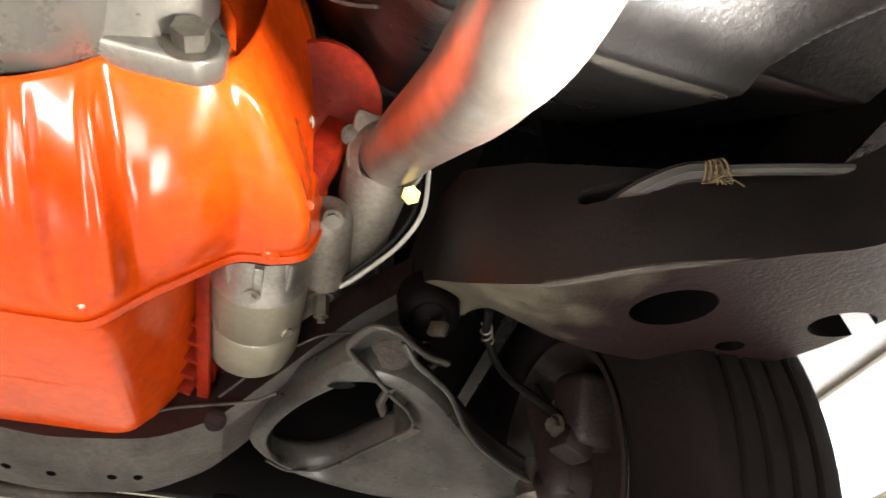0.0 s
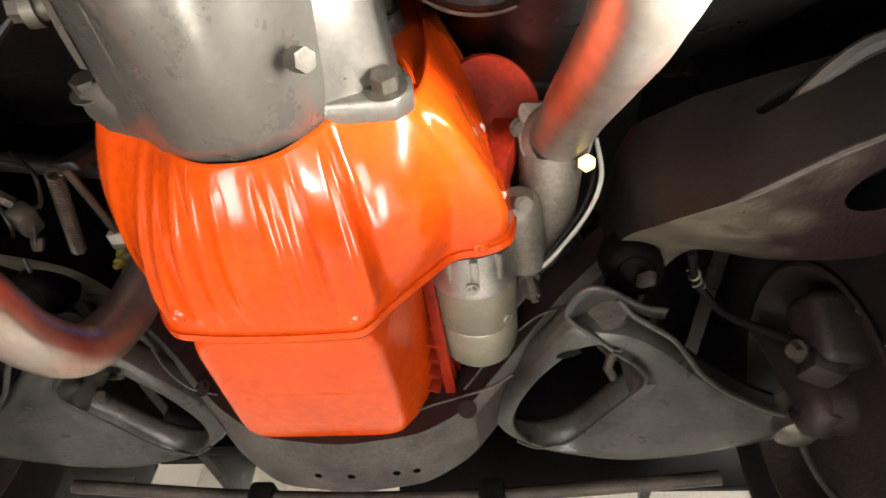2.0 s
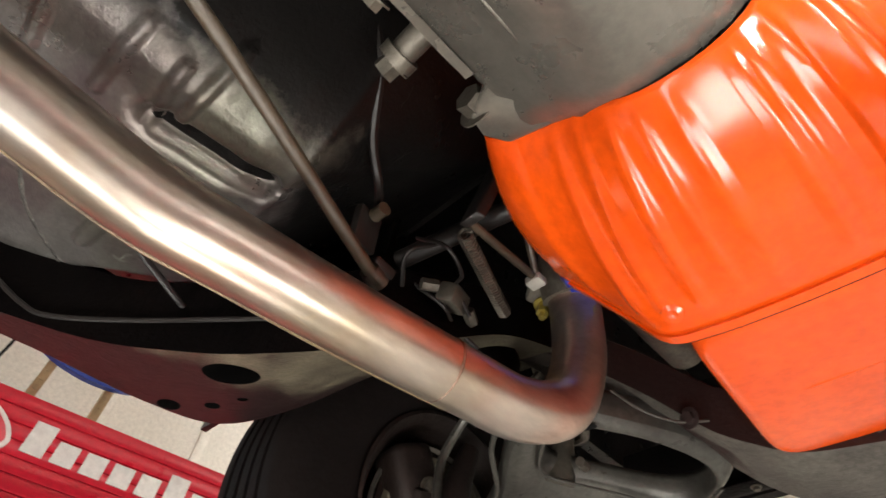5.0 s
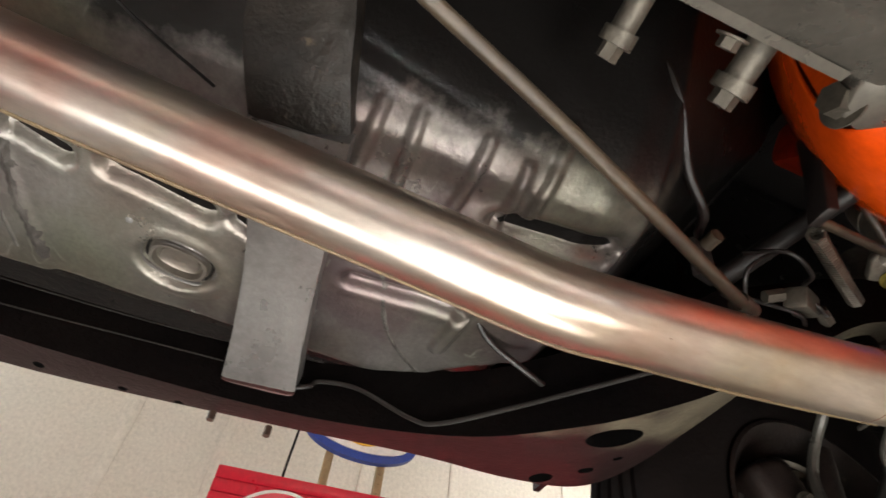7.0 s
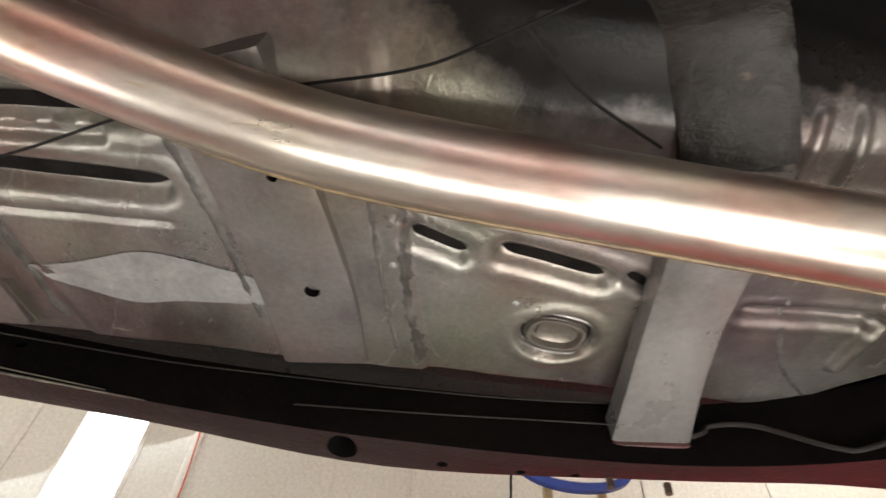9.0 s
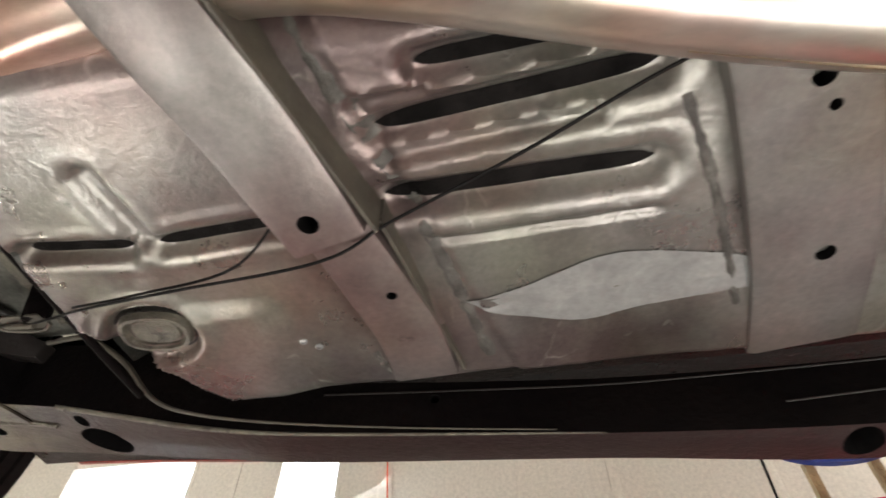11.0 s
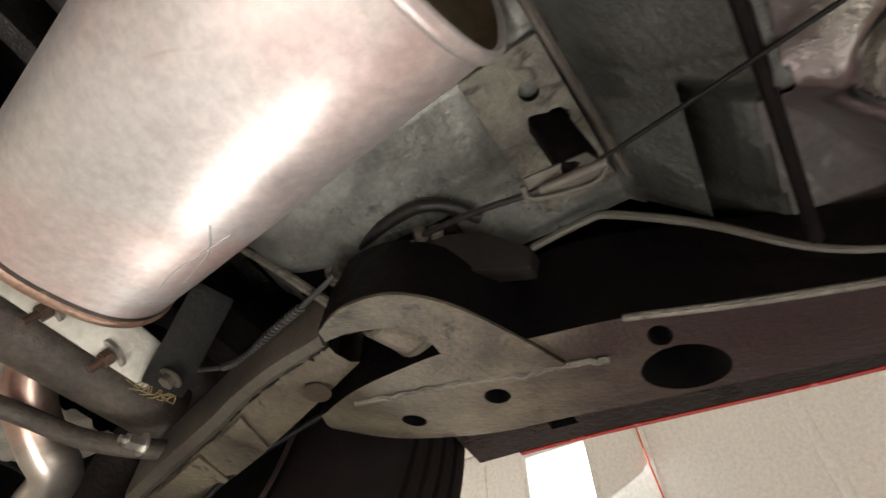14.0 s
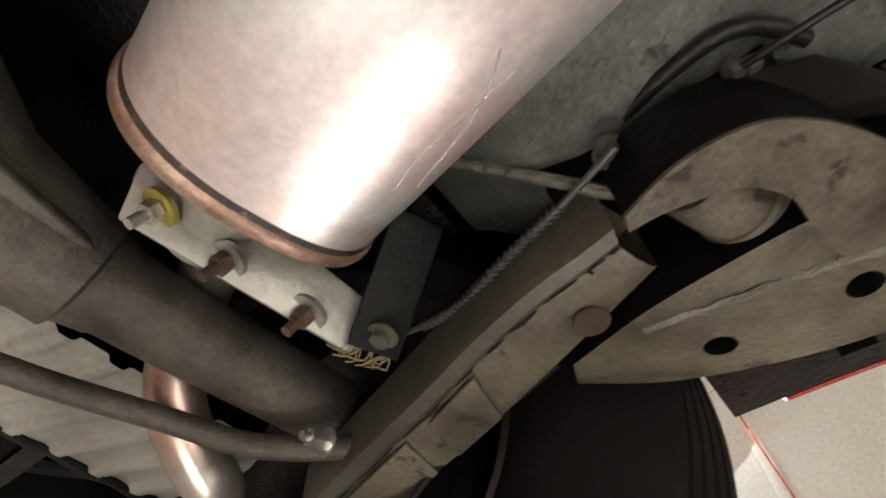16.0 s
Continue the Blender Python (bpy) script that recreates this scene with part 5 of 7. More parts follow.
def wheel(sx, c, front):
    t = thing("wheel", "black tyre on a dark steel rim, inner side showing" if front else "black rear tyre with worn ribbed tread", "wheel", "wheels")
    c = Vector(c)
    ax = (sx, 0, 0)
    w = 0.20 if front else 0.18
    ty = bmesh.new()
    lathe(ty, c, ax, tyre_profile(0.36, w, 0.20), 96)
    part("tyre", ty, RUBBER, t)
    part("rim", lathe(bmesh.new(), c, ax, ((-w * 0.42, 0.205), (-w * 0.46, 0.212), (-w * 0.47, 0.205), (-w * 0.40, 0.195), (-w * 0.30, 0.180), (0.02, 0.172), (0.05, 0.15), (0.055, 0.03)), 64), WHEELBROWN, t)
    if front:
        part("brake_disc", lathe(bmesh.new(), c + Vector((-sx * 0.035, 0, 0)), ax, ((-0.012, 0.06), (-0.012, 0.145), (0.012, 0.145), (0.012, 0.06)), 48, True), WHEELBROWN, t, "dark brake disc")
        part("hub", lathe(bmesh.new(), c + Vector((-sx * 0.06, 0, 0)), ax, ((-0.03, 0.02), (-0.02, 0.045), (0.03, 0.05), (0.06, 0.055)), 32, True), WHEELBROWN, t)
        part("brake_disc_edge", lathe(bmesh.new(), c + Vector((-sx * 0.045, 0, 0)), ax, ((-0.004, 0.151), (-0.008, 0.156), (-0.002, 0.160), (0.004, 0.154)), 48), STEEL, t)
        cal = bmesh.new()
        box(cal, c + Vector((-sx * 0.07, -0.10, 0.055)), (0.085, 0.085, 0.11), Euler((radians(25), 0, radians(8 * sx))).to_matrix(), 0.02, 3)
        box(cal, c + Vector((-sx * 0.095, -0.085, 0.01)), (0.05, 0.06, 0.05), Euler((0.3, 0.4, 0.2)).to_matrix(), 0.012, 2)
        part("caliper", cal, WHEELBROWN, t, "brown dusty brake caliper")
        part("caliper_bolt", hexbolt(bmesh.new(), c + Vector((-sx * 0.12, -0.09, 0.03)), (-sx, -0.3, -0.2), 0.011, 0.012), OLDSTEEL, t)
        kn = bmesh.new()
        tube(kn, [c + Vector((-sx * 0.10, 0.02, 0.16)), c + Vector((-sx * 0.085, 0.0, 0.06)), c + Vector((-sx * 0.08, 0.0, -0.02)), c + Vector((-sx * 0.10, 0.04, 0.0))], [0.018, 0.032, 0.034, 0.02], 12, 4)
        part("knuckle", kn, WHEELBROWN, t)
    else:
        part("brake_drum", lathe(bmesh.new(), c + Vector((0, 0, 0)), ax, ((-0.05, 0.05), (-0.045, 0.13), (-0.02, 0.145), (0.05, 0.145)), 48), BLACK, t)
    return t


wheel(1, (0.785, 0.775, 1.80), True)
left_wheel = wheel(-1, (-0.815, 0.765, 1.80), True)
part("rotor_face", lathe(bmesh.new(), (-0.752, 0.765, 1.80), (1, 0, 0), ((-0.012, 0.135), (0.0, 0.132), (0.004, 0.118), (0.0, 0.112), (0.003, 0.104), (0.008, 0.085), (0.004, 0.080), (-0.01, 0.078)), 56), STARTER, left_wheel, "worn silver rotor face with turned rings")
wheel(-1, (-0.955, -2.07, 2.02), False)
wheel(1, (0.955, -2.07, 2.02), False)


def shock(x):
    t = thing("shock_absorber", "dark shock absorber inside a coil spring", "shock absorber", "front springs")
    part("damper", cyl(bmesh.new(), (x, 0.80, 1.84), (x * 0.93, 0.78, 2.25), 0.026), OLDSTEEL, t)
    pts = [(x * (1 - 0.07 * k / 60) + 0.05 * math.cos(k * 0.6), 0.79 + 0.05 * math.sin(k * 0.6), 1.86 + 0.34 * k / 60) for k in range(61)]
    part("coil_spring", tube(bmesh.new(), pts, 0.008, 8, 1), AXLE, t)


shock(0.47)
shock(-0.52)


def hose(pts, r, m, name, label, cat, wound=None):
    t = thing(name, label, cat)
    part("line", tube(bmesh.new(), pts, r, 8, 8), m, t)
    if wound:
        fine = spline(pts, 40)
        a, b2 = int(wound[0] * (len(fine) - 1)), int(wound[1] * (len(fine) - 1))
        helix = []
        for i in range(a, b2):
            d = (fine[min(i + 1, len(fine) - 1)] - fine[i - 1]).normalized()
            u = d.orthogonal().normalized()
            v = d.cross(u)
            for k in range(4):
                q = 2 * math.pi * (i + k / 4) / (wound[3] * 1.5)
                helix.append(fine[i].lerp(fine[min(i + 1, len(fine) - 1)], k / 4) + (math.cos(q) * u + math.sin(q) * v) * (r + wound[2]) / 2)
        b = tube(bmesh.new(), helix, (wound[2] - r) / 2, 6, 1)
        part("coil_guard", b, wound[4], t)
    return t


hose([(0.535, 0.60, 1.955), (0.565, 0.69, 1.975), (0.60, 0.72, 1.935), (0.65, 0.70, 1.875), (0.675, 0.68, 1.84)], 0.007, BLACK, "brake_hose", "black brake hose with a brass coil guard at its end", "hose", (0.15, 0.30, 0.0105, 6, STARTER))
hose([(-0.50, 0.62, 1.96), (-0.60, 0.66, 1.93), (-0.655, 0.66, 1.86), (-0.66, 0.66, 1.78), (-0.69, 0.66, 1.74)], 0.008, ARM, "brake_hose", "grey brake hose beside the wheel", "hose")

# ---- engine ----
engine = thing("engine", "glossy orange painted engine block and oil pan", "engine")


def oil_pan():
    """A sump with a flat tilted bottom, wide rounded edges and walls that lean outwards."""
    b = bmesh.new()
    low = ((-0.152, 0.492), (0.096, 0.492), (0.090, 0.850), (-0.200, 0.850))
    high = ((-0.176, 0.485), (0.138, 0.485), (0.135, 0.96), (-0.215, 0.96))
    rings = []
    for up, k, inset in ((0.21, 1.0, 0.0), (0.15, 0.85, 0.0), (0.09, 0.5, 0.0), (0.045, 0.2, 0.0), (0.022, 0.05, 0.001), (0.011, 0.01, 0.0035), (0.004, 0.0, 0.009), (0.001, 0.0, 0.016), (0.0, 0.0, 0.026), (0.0, 0.0, 0.07)):
        c = [(l[0] + (h[0] - l[0]) * k, l[1] + (h[1] - l[1]) * k) for l, h in zip(low, high)]
        r = []
        for i in range(64):
            a = 2 * math.pi * (i + 0.5) / 64
            e = 0.26
            u = 0.5 + 0.5 * math.copysign(abs(math.cos(a)) ** e, math.cos(a))
            v = 0.5 + 0.5 * math.copysign(abs(math.sin(a)) ** e, math.sin(a))
            x = (c[0][0] * (1 - u) + c[1][0] * u) * (1 - v) + (c[3][0] * (1 - u) + c[2][0] * u) * v
            y = (c[0][1] * (1 - u) + c[1][1] * u) * (1 - v) + (c[3][1] * (1 - u) + c[2][1] * u) * v
            x += (0.5 - u) * 2 * inset
            y += (0.5 - v) * 2 * inset
            r.append((x, y, 1.742 + 0.155 * (y - 0.50) * (1 - k) + up + 0.05 * k * (y - 0.5)))
        rings.append(r)
    loft(b, rings)
    return b


pan = part("oil_pan", oil_pan(), ORANGE, engine, "glossy orange rounded oil pan", 60)
m = pan.modifiers.new("soft", "SUBSURF")
m.levels = m.render_levels = 1
for y_, h_ in ((0.665, 0.0045), (0.735, 0.0035)):
    z_ = 1.742 + 0.155 * (y_ - 0.5) + 0.0035
    part("pan_ridge", tube(bmesh.new(), [(-0.125, y_, z_ + 0.006), (-0.09, y_, z_), (-0.03, y_ - 0.002, z_), (0.02, y_, z_), (0.05, y_, z_ + 0.006)], h_, 10, 5), ORANGE, engine)
blk = bmesh.new()
box(blk, (-0.035, 0.80, 2.12), (0.36, 0.62, 0.30), bevel=0.02)
for sx in (-1, 1):
    box(blk, (-0.035 + sx * 0.22, 0.80, 2.26), (0.2, 0.60, 0.22), Euler((0, sx * radians(45), 0)).to_matrix(), 0.02)
    box(blk, (-0.035 + sx * 0.162, 0.76, 1.962), (0.035, 0.52, 0.018), bevel=0.004)
part("block", blk, ORANGE_DULL, engine, "orange engine block")
for k in range(7):
    for sx in (-1, 1):
        part("pan_bolt", hexbolt(bmesh.new(), (-0.035 + sx * 0.163, 0.54 + 0.075 * k, 1.953), (0, 0, -1), 0.007, 0.007), ORANGE_DULL, engine)
rib_wall = bmesh.new()
for k in range(8):
    box(rib_wall, (0.158 - 0.004 * k, 0.575 + 0.034 * k, 1.935 - 0.006 * k), (0.024, 0.011, 0.06), Euler((0.15, 0.25, 0.05)).to_matrix(), 0.003)
for dz in (-0.026, 0.0, 0.028):
    box(rib_wall, (0.146, 0.70, 1.912 + dz), (0.020, 0.30, 0.009), Euler((-0.17, 0.25, -0.1)).to_matrix(), 0.003)
part("block_side_ribs", rib_wall, ORANGE_DULL, engine, "slotted orange casting beside the pan")
part("block_foot", rounded(box(bmesh.new(), (0.110, 0.865, 1.872), (0.05, 0.035, 0.045), Euler((0.2, 0.4, 0)).to_matrix()), 0.008), ORANGE_DULL, engine)
part("rear_cover", lathe(bmesh.new(), (0.245, 0.395, 2.07), (0.35, -0.65, -0.65), ((-0.06, 0.075), (0.0, 0.078), (0.006, 0.072), (0.008, 0.02), (0.006, 0.0015)), 40), ORANGE_DULL, engine, "dull orange round plate")
part("rear_cover_bolt", hexbolt(bmesh.new(), (0.222, 0.402, 2.02), (0.2, -0.7, -0.7), 0.009, 0.01), STEEL, engine)
part("rear_bracket", rounded(box(bmesh.new(), (0.255, 0.44, 2.01), (0.04, 0.05, 0.10), Euler((0.3, 0.3, 0)).to_matrix()), 0.006), ORANGE_DULL, engine)
part("oil_filter", lathe(bmesh.new(), (-0.262, 0.555, 1.975), (0.1, -0.1, -1), ((-0.10, 0.05), (0.0, 0.052), (0.012, 0.046), (0.014, 0.005)), 32, True), BLUE, engine, "blue oil filter")

# bell housing cover: a fluted orange shell between the gearbox and the pan
REAR = [(-0.150, 2.22), (-0.195, 2.04), (-0.206, 1.925), (-0.196, 1.880), (-0.160, 1.866), (-0.117, 1.848), (-0.080, 1.803), (-0.045, 1.775), (0.0, 1.768), (0.035, 1.780), (0.060, 1.808), (0.080, 1.838), (0.112, 1.846), (0.140, 1.852), (0.156, 1.866), (0.170, 1.90), (0.172, 1.97), (0.158, 2.09), (0.125, 2.24), (0.08, 2.38)]
FRONT = [(-0.330, 2.25), (-0.325, 2.07), (-0.288, 1.940), (-0.235, 1.858), (-0.196, 1.803), (-0.160, 1.754), (-0.115, 1.742), (-0.060, 1.738), (-0.005, 1.737), (0.045, 1.738), (0.083, 1.743), (0.115, 1.784), (0.150, 1.824), (0.186, 1.860), (0.226, 1.867), (0.262, 1.890), (0.269, 1.955), (0.252, 2.075), (0.225, 2.215), (0.170, 2.38)]


def shell_curve(pts, n):
    return [(q.x, q.y) for q in spline([(a, b2, 0) for a, b2 in pts], n)]


ra, fa = shell_curve(REAR, 12), shell_curve(FRONT, 12)
RIBS = ((3.6, 0.22, 0.0025), (4.8, 0.15, 0.004), (5.4, 0.12, 0.0035), (6.15, 0.12, 0.005), (6.75, 0.09, 0.003), (7.35, 0.13, 0.005), (8.4, 0.12, 0.005), (8.75, 0.09, 0.003), (9.25, 0.12, 0.005), (10.45, 0.17, 0.010))
rings = []
nv = 44
for j in range(nv + 1):
    v = j / nv
    ring = []
    for i, ((xa, za), (xb, zb)) in enumerate(zip(ra, fa)):
        u = i / 12
        k = v ** 0.85
        x, z = xa + (xb - xa) * k, za + (zb - za) * k
        y = 0.262 + 0.223 * v
        nx, nz_ = x + 0.03, z - 2.02
        l = math.hypot(nx, nz_)
        swell = 0.016 + 0.014 * math.exp(-((u - 12.2) / 1.1) ** 2)
        bulge = swell * math.sin(math.pi * min(1, v * 1.03))
        env = float(smooth01(v / 0.14)) * float(smooth01((0.97 - v) / 0.16))
        rib = sum(h * math.exp(-((u - c) / w) ** 2) for c, w, h in RIBS) * env
        rib -= 0.005 * math.exp(-((u - 10.95) / 0.30) ** 2) * env
        # the raised blister over the starter and the crease that runs to the ear
        rib += 0.012 * math.exp(-((u - 14.3) / 0.65) ** 2) * float(smooth01((v - 0.25) / 0.5)) * float(smooth01((1.0 - v) / 0.12))
        rib += 0.012 * math.exp(-((u - 14.6) / 0.36) ** 2) * float(smooth01(v / 0.15)) * float(smooth01((0.95 - v) / 0.3))
        rib -= 0.017 * math.exp(-((u - 16.2) / 0.8) ** 2) * math.sin(math.pi * v)
        ring.append((x + nx / l * (bulge + rib), y, z + nz_ / l * (bulge + rib)))
    rings.append(ring)
bell = thing("flywheel_cover", "glossy orange fluted sheet steel flywheel cover", "flywheel cover")
b = bmesh.new()
loft(b, rings, False, False)
ob = part("cover_shell", b, ORANGE, bell, "", 60)
so = ob.modifiers.new("thick", "SOLIDIFY")
so.thickness, so.offset = 0.003, 0
# flange along the front edge
fl = bmesh.new()
front_line = [Vector(q) for q in rings[-1][30:194]]
loft(fl, [[p, p + Vector((0, 0.012, 0)), p + Vector((0, 0.012, 0)) + Vector((p.x + 0.03, 0, p.z - 2.02)).normalized() * 0.004, p + Vector((p.x + 0.03, 0, p.z - 2.02)).normalized() * 0.004] for p in front_line])
part("cover_flange", fl, ORANGE, bell)
gk = bmesh.new()
loft(gk, [[p + Vector((0, 0.013, 0.0)), p + Vector((0, 0.018, 0)), p + Vector((0, 0.018, 0.02)), p + Vector((0, 0.013, 0.02))] for p in front_line])
part("gasket", gk, BLACK, bell)
for p, d in (((0.071, 0.468, 1.740), (0, -0.35, -1)), ((-0.136, 0.455, 1.744), (0, -0.35, -1)), ((0.224, 0.481, 1.862), (0.2, -0.3, -1))):
    part("cover_screw", lathe(bmesh.new(), p, d, ((-0.006, 0.011), (0.0, 0.010), (0.002, 0.005), (0.001, 0.004), (0.0005, 0.0005)), 16), ORANGE, bell)
for wall_pts in ([(0.05, 1.86)] + REAR[12:] + [(0.0, 2.38)], [(-0.05, 2.22)] + REAR[:6] + [(-0.09, 1.87)]):
    part("rear_wall", plate(bmesh.new(), [(x, 0.268, z) for x, z in wall_pts], (0, 0.003, 0)), ORANGE, bell)
part("wall_rib", tube(bmesh.new(), [(0.105, 0.266, 2.02), (0.140, 0.268, 1.97), (0.160, 0.268, 1.90)], 0.007, 10, 5), ORANGE, bell)
part("cover_rim", tube(bmesh.new(), [Vector(rings[j][i]) for j, i in ((30, 180), (34, 192), (36, 204), (37, 216), (38, 228))], 0.0065, 10, 6), ORANGE, bell, "rolled edge of the orange housing")
part("cover_rim", tube(bmesh.new(), [Vector(rings[-1][i]) for i in (190, 204, 216, 228)], 0.006, 10, 5), ORANGE, bell)
bh = bmesh.new()
loft(bh, [[(-0.03 + r * math.cos(a), y, 2.20 + r * 0.9 * math.sin(a)) for a in (2 * math.pi * k / 48 for k in range(48))] for y, r in ((0.30, 0.15), (0.36, 0.2), (0.46, 0.24), (0.50, 0.24))])
part("housing_body", bh, ORANGE_DULL, bell, "orange bell housing above the cover")

# starter motor
st = thing("starter_motor", "silver-green painted starter motor with a bright end frame", "starter motor")
part("field_case", lathe(bmesh.new(), (0.207, 0.585, 1.93), (0, 1, 0), ((0, 0.060), (0.003, 0.064), (0.085, 0.064), (0.088, 0.0625), (0.09, 0.064), (0.165, 0.064), (0.172, 0.060), (0.176, 0.03), (0.177, 0.002)), 48), STARTER, st)
part("nose_housing", lathe(bmesh.new(), (0.207, 0.505, 1.93), (0, 1, 0), ((-0.03, 0.045), (0.0, 0.052), (0.03, 0.057), (0.062, 0.0605), (0.076, 0.066), (0.080, 0.066), (0.084, 0.060)), 40), STEEL, st, "bright cast nose housing")
nb = bmesh.new()
for a in (-2.2, -1.5, -0.8):
    box(nb, (0.207 + 0.056 * math.cos(a), 0.54, 1.93 + 0.056 * math.sin(a)), (0.012, 0.05, 0.012), Euler((0, -a, 0)).to_matrix(), 0.003)
part("nose_rib", nb, STEEL, st)
part("case_screw", hexbolt(bmesh.new(), (0.207, 0.565, 1.868), (0, 0, -1), 0.007, 0.005), STEEL, st)
for p in ((0.255, 0.655, 1.887), (0.165, 0.655, 1.884)):
    part("pole_screw", lathe(bmesh.new(), p, (p[0] - 0.207, 0, p[2] - 1.93), ((-0.004, 0.009), (0.002, 0.008), (0.001, 0.002)), 14), STARTER, st)
part("solenoid", lathe(bmesh.new(), (0.275, 0.475, 1.955), (0.1, 1, 0.05), ((0, 0.0015), (0.0, 0.024), (0.012, 0.032), (0.04, 0.034), (0.13, 0.034), (0.135, 0.002)), 32), PIPE_DULL, st, "grey-brown solenoid")
part("solenoid_bolt", hexbolt(bmesh.new(), (0.283, 0.468, 1.93), (0, -0.6, -0.8), 0.008, 0.01), OLDSTEEL, st)
part("terminal", hexbolt(bmesh.new(), (0.29, 0.62, 1.935), (0.2, 0.3, -1), 0.011, 0.03, stud=0.01), OLDSTEEL, st)
for dx, mm in ((0.0, BLACK), (0.012, WHITEWIRE)):
    part("lead_wire", tube(bmesh.new(), [(0.30 + dx, 0.60, 1.94), (0.325 + dx, 0.57, 1.945), (0.365 + dx, 0.52, 1.965), (0.385 + dx, 0.475, 1.99), (0.385 + dx, 0.45, 2.05)], 0.0034, 8, 6), mm, st)

# ---- gearbox ----
gb = thing("gearbox", "grey cast aluminium gearbox with bolted ears", "gearbox")
b = bmesh.new()
rings = []
for y, xl, zb, w in ((0.270, -0.036, 1.783, 0.92), (0.262, -0.038, 1.774, 0.98), (0.240, -0.036, 1.766, 1.0), (0.16, -0.030, 1.748, 1.0), (0.06, -0.030, 1.745, 1.04), (-0.05, -0.030, 1.755, 1.04), (-0.25, -0.03, 1.79, 1.0), (-0.45, -0.03, 1.83, 0.9)):
    up_ = 1.90 - zb
    half = [(-0.150, 2.02), (-0.157, 1.94), (-0.157, 1.858), (-0.150, 1.845), (-0.112, 1.822), (-0.104, 1.812), (xl - 0.020, zb + up_ * 0.06), (xl, zb), (0.0, zb - 0.002), (0.03, zb + up_ * 0.06), (0.058, zb + up_ * 0.24), (0.078, zb + up_ * 0.48), (0.088, zb + up_ * 0.75), (0.092, 1.93), (0.092, 2.02)]
    rings.append([(-0.02 + (x + 0.02) * w, y, z) for x, z in half])
loft(b, rings)
rounded(b, 0.006, 2, 28)
part("case", b, CAST, gb, "", 55)
for sx, bx, by in ((1, 0.14, 0.245), (-1, -0.175, 0.24)):
    ears = bmesh.new()
    if sx < 0:
        plate(ears, [(-0.150, 0.205, 1.850), (-0.186, 0.222, 1.852), (-0.193, 0.248, 1.858), (-0.178, 0.272, 1.860), (-0.10, 0.272, 1.823), (-0.105, 0.23, 1.826)], (0.004, 0, 0.035))
        rounded(ears, 0.005, 2)
        part("ear", ears, CAST, gb)
        continue
    plate(ears, [(-0.035 + sx * 0.06, 0.272, 1.80), (-0.035 + sx * 0.11, 0.272, 1.835), (bx + sx * 0.012, 0.272, 1.838), (bx + sx * 0.028, 0.272, 1.856), (bx + sx * 0.024, 0.272, 1.885), (bx, 0.272, 1.93), (-0.035 + sx * 0.06, 0.272, 1.98)], (0, -0.028, 0))
    plate(ears, [(-0.035 + sx * 0.10, 0.25, 1.83), (bx + sx * 0.005, 0.25, 1.87), (bx - sx * 0.01, 0.10, 1.90), (-0.035 + sx * 0.11, 0.05, 1.85)], (0, 0, 0.06))
    rounded(ears, 0.005, 2)
    part("ear", ears, CAST, gb)
for p in ((0.140, 0.243, 1.857), (-0.178, 0.226, 1.868)):
    part("ear_bolt", hexbolt(bmesh.new(), p, (0, -1, -0.15), 0.015, 0.016), OLDSTEEL, gb, "large hex bolt")
part("drain_plug", hexbolt(bmesh.new(), (0.075, 0.175, 1.793), (0.75, -0.2, -0.65), 0.0115, 0.02, False), OLDSTEEL, gb, "square-headed plug")
part("plug_boss", lathe(bmesh.new(), (0.05, 0.18, 1.80), (0.75, -0.2, -0.5), ((-0.03, 0.034), (0.0, 0.024), (0.008, 0.018), (0.010, 0.001)), 28), CAST, gb)
part("case_rib", tube(bmesh.new(), [(0.030, 0.262, 1.790), (0.052, 0.20, 1.797), (0.060, 0.16, 1.803), (0.055, 0.10, 1.80)], [0.004, 0.007, 0.007, 0.004], 10, 5), CAST, gb)
part("case_boss", lathe(bmesh.new(), (-0.02, 0.10, 1.765), (0, 0.2, -1), ((-0.03, 0.065), (0.0, 0.05), (0.008, 0.035), (0.010, 0.005)), 28), CAST, gb)
sp = bmesh.new()
loft(sp, [[(-0.150, y, 1.842), (-0.160, y, 1.846 - 0.002 * (i % 2)), (-0.162, y, 1.856), (-0.156, y, 1.864)] for i, y in enumerate(np.linspace(0.19, -0.30, 15).tolist())])
rounded(sp, 0.002, 1)
part("side_flange", sp, CAST, gb, "uneven cast flange along the side")
part("case_web", tube(bmesh.new(), [(-0.088, 0.262, 1.815), (-0.090, 0.20, 1.806), (-0.092, 0.10, 1.802), (-0.094, -0.1, 1.808)], [0.006, 0.005, 0.004, 0.003], 10, 6), CAST, gb)
for y, z in ((0.09, 1.852), (-0.02, 1.852), (-0.15, 1.855)):
    part("cover_bolt", hexbolt(bmesh.new(), (-0.167, y, z), (-1, 0, -0.3), 0.009, 0.009), OLDSTEEL, gb)
te = bmesh.new()
plate(te, [(0.02, 0.272, 2.13), (0.05, 0.272, 2.05), (0.085, 0.272, 2.03), (0.125, 0.272, 2.035), (0.140, 0.272, 2.065), (0.11, 0.272, 2.13)], (0, -0.03, 0))
rounded(te, 0.006, 2)
part("ear", te, CAST, gb)
part("ear_bolt", hexbolt(bmesh.new(), (0.115, 0.240, 2.062), (0, -1, -0.15), 0.015, 0.016), OLDSTEEL, gb, "large hex bolt")
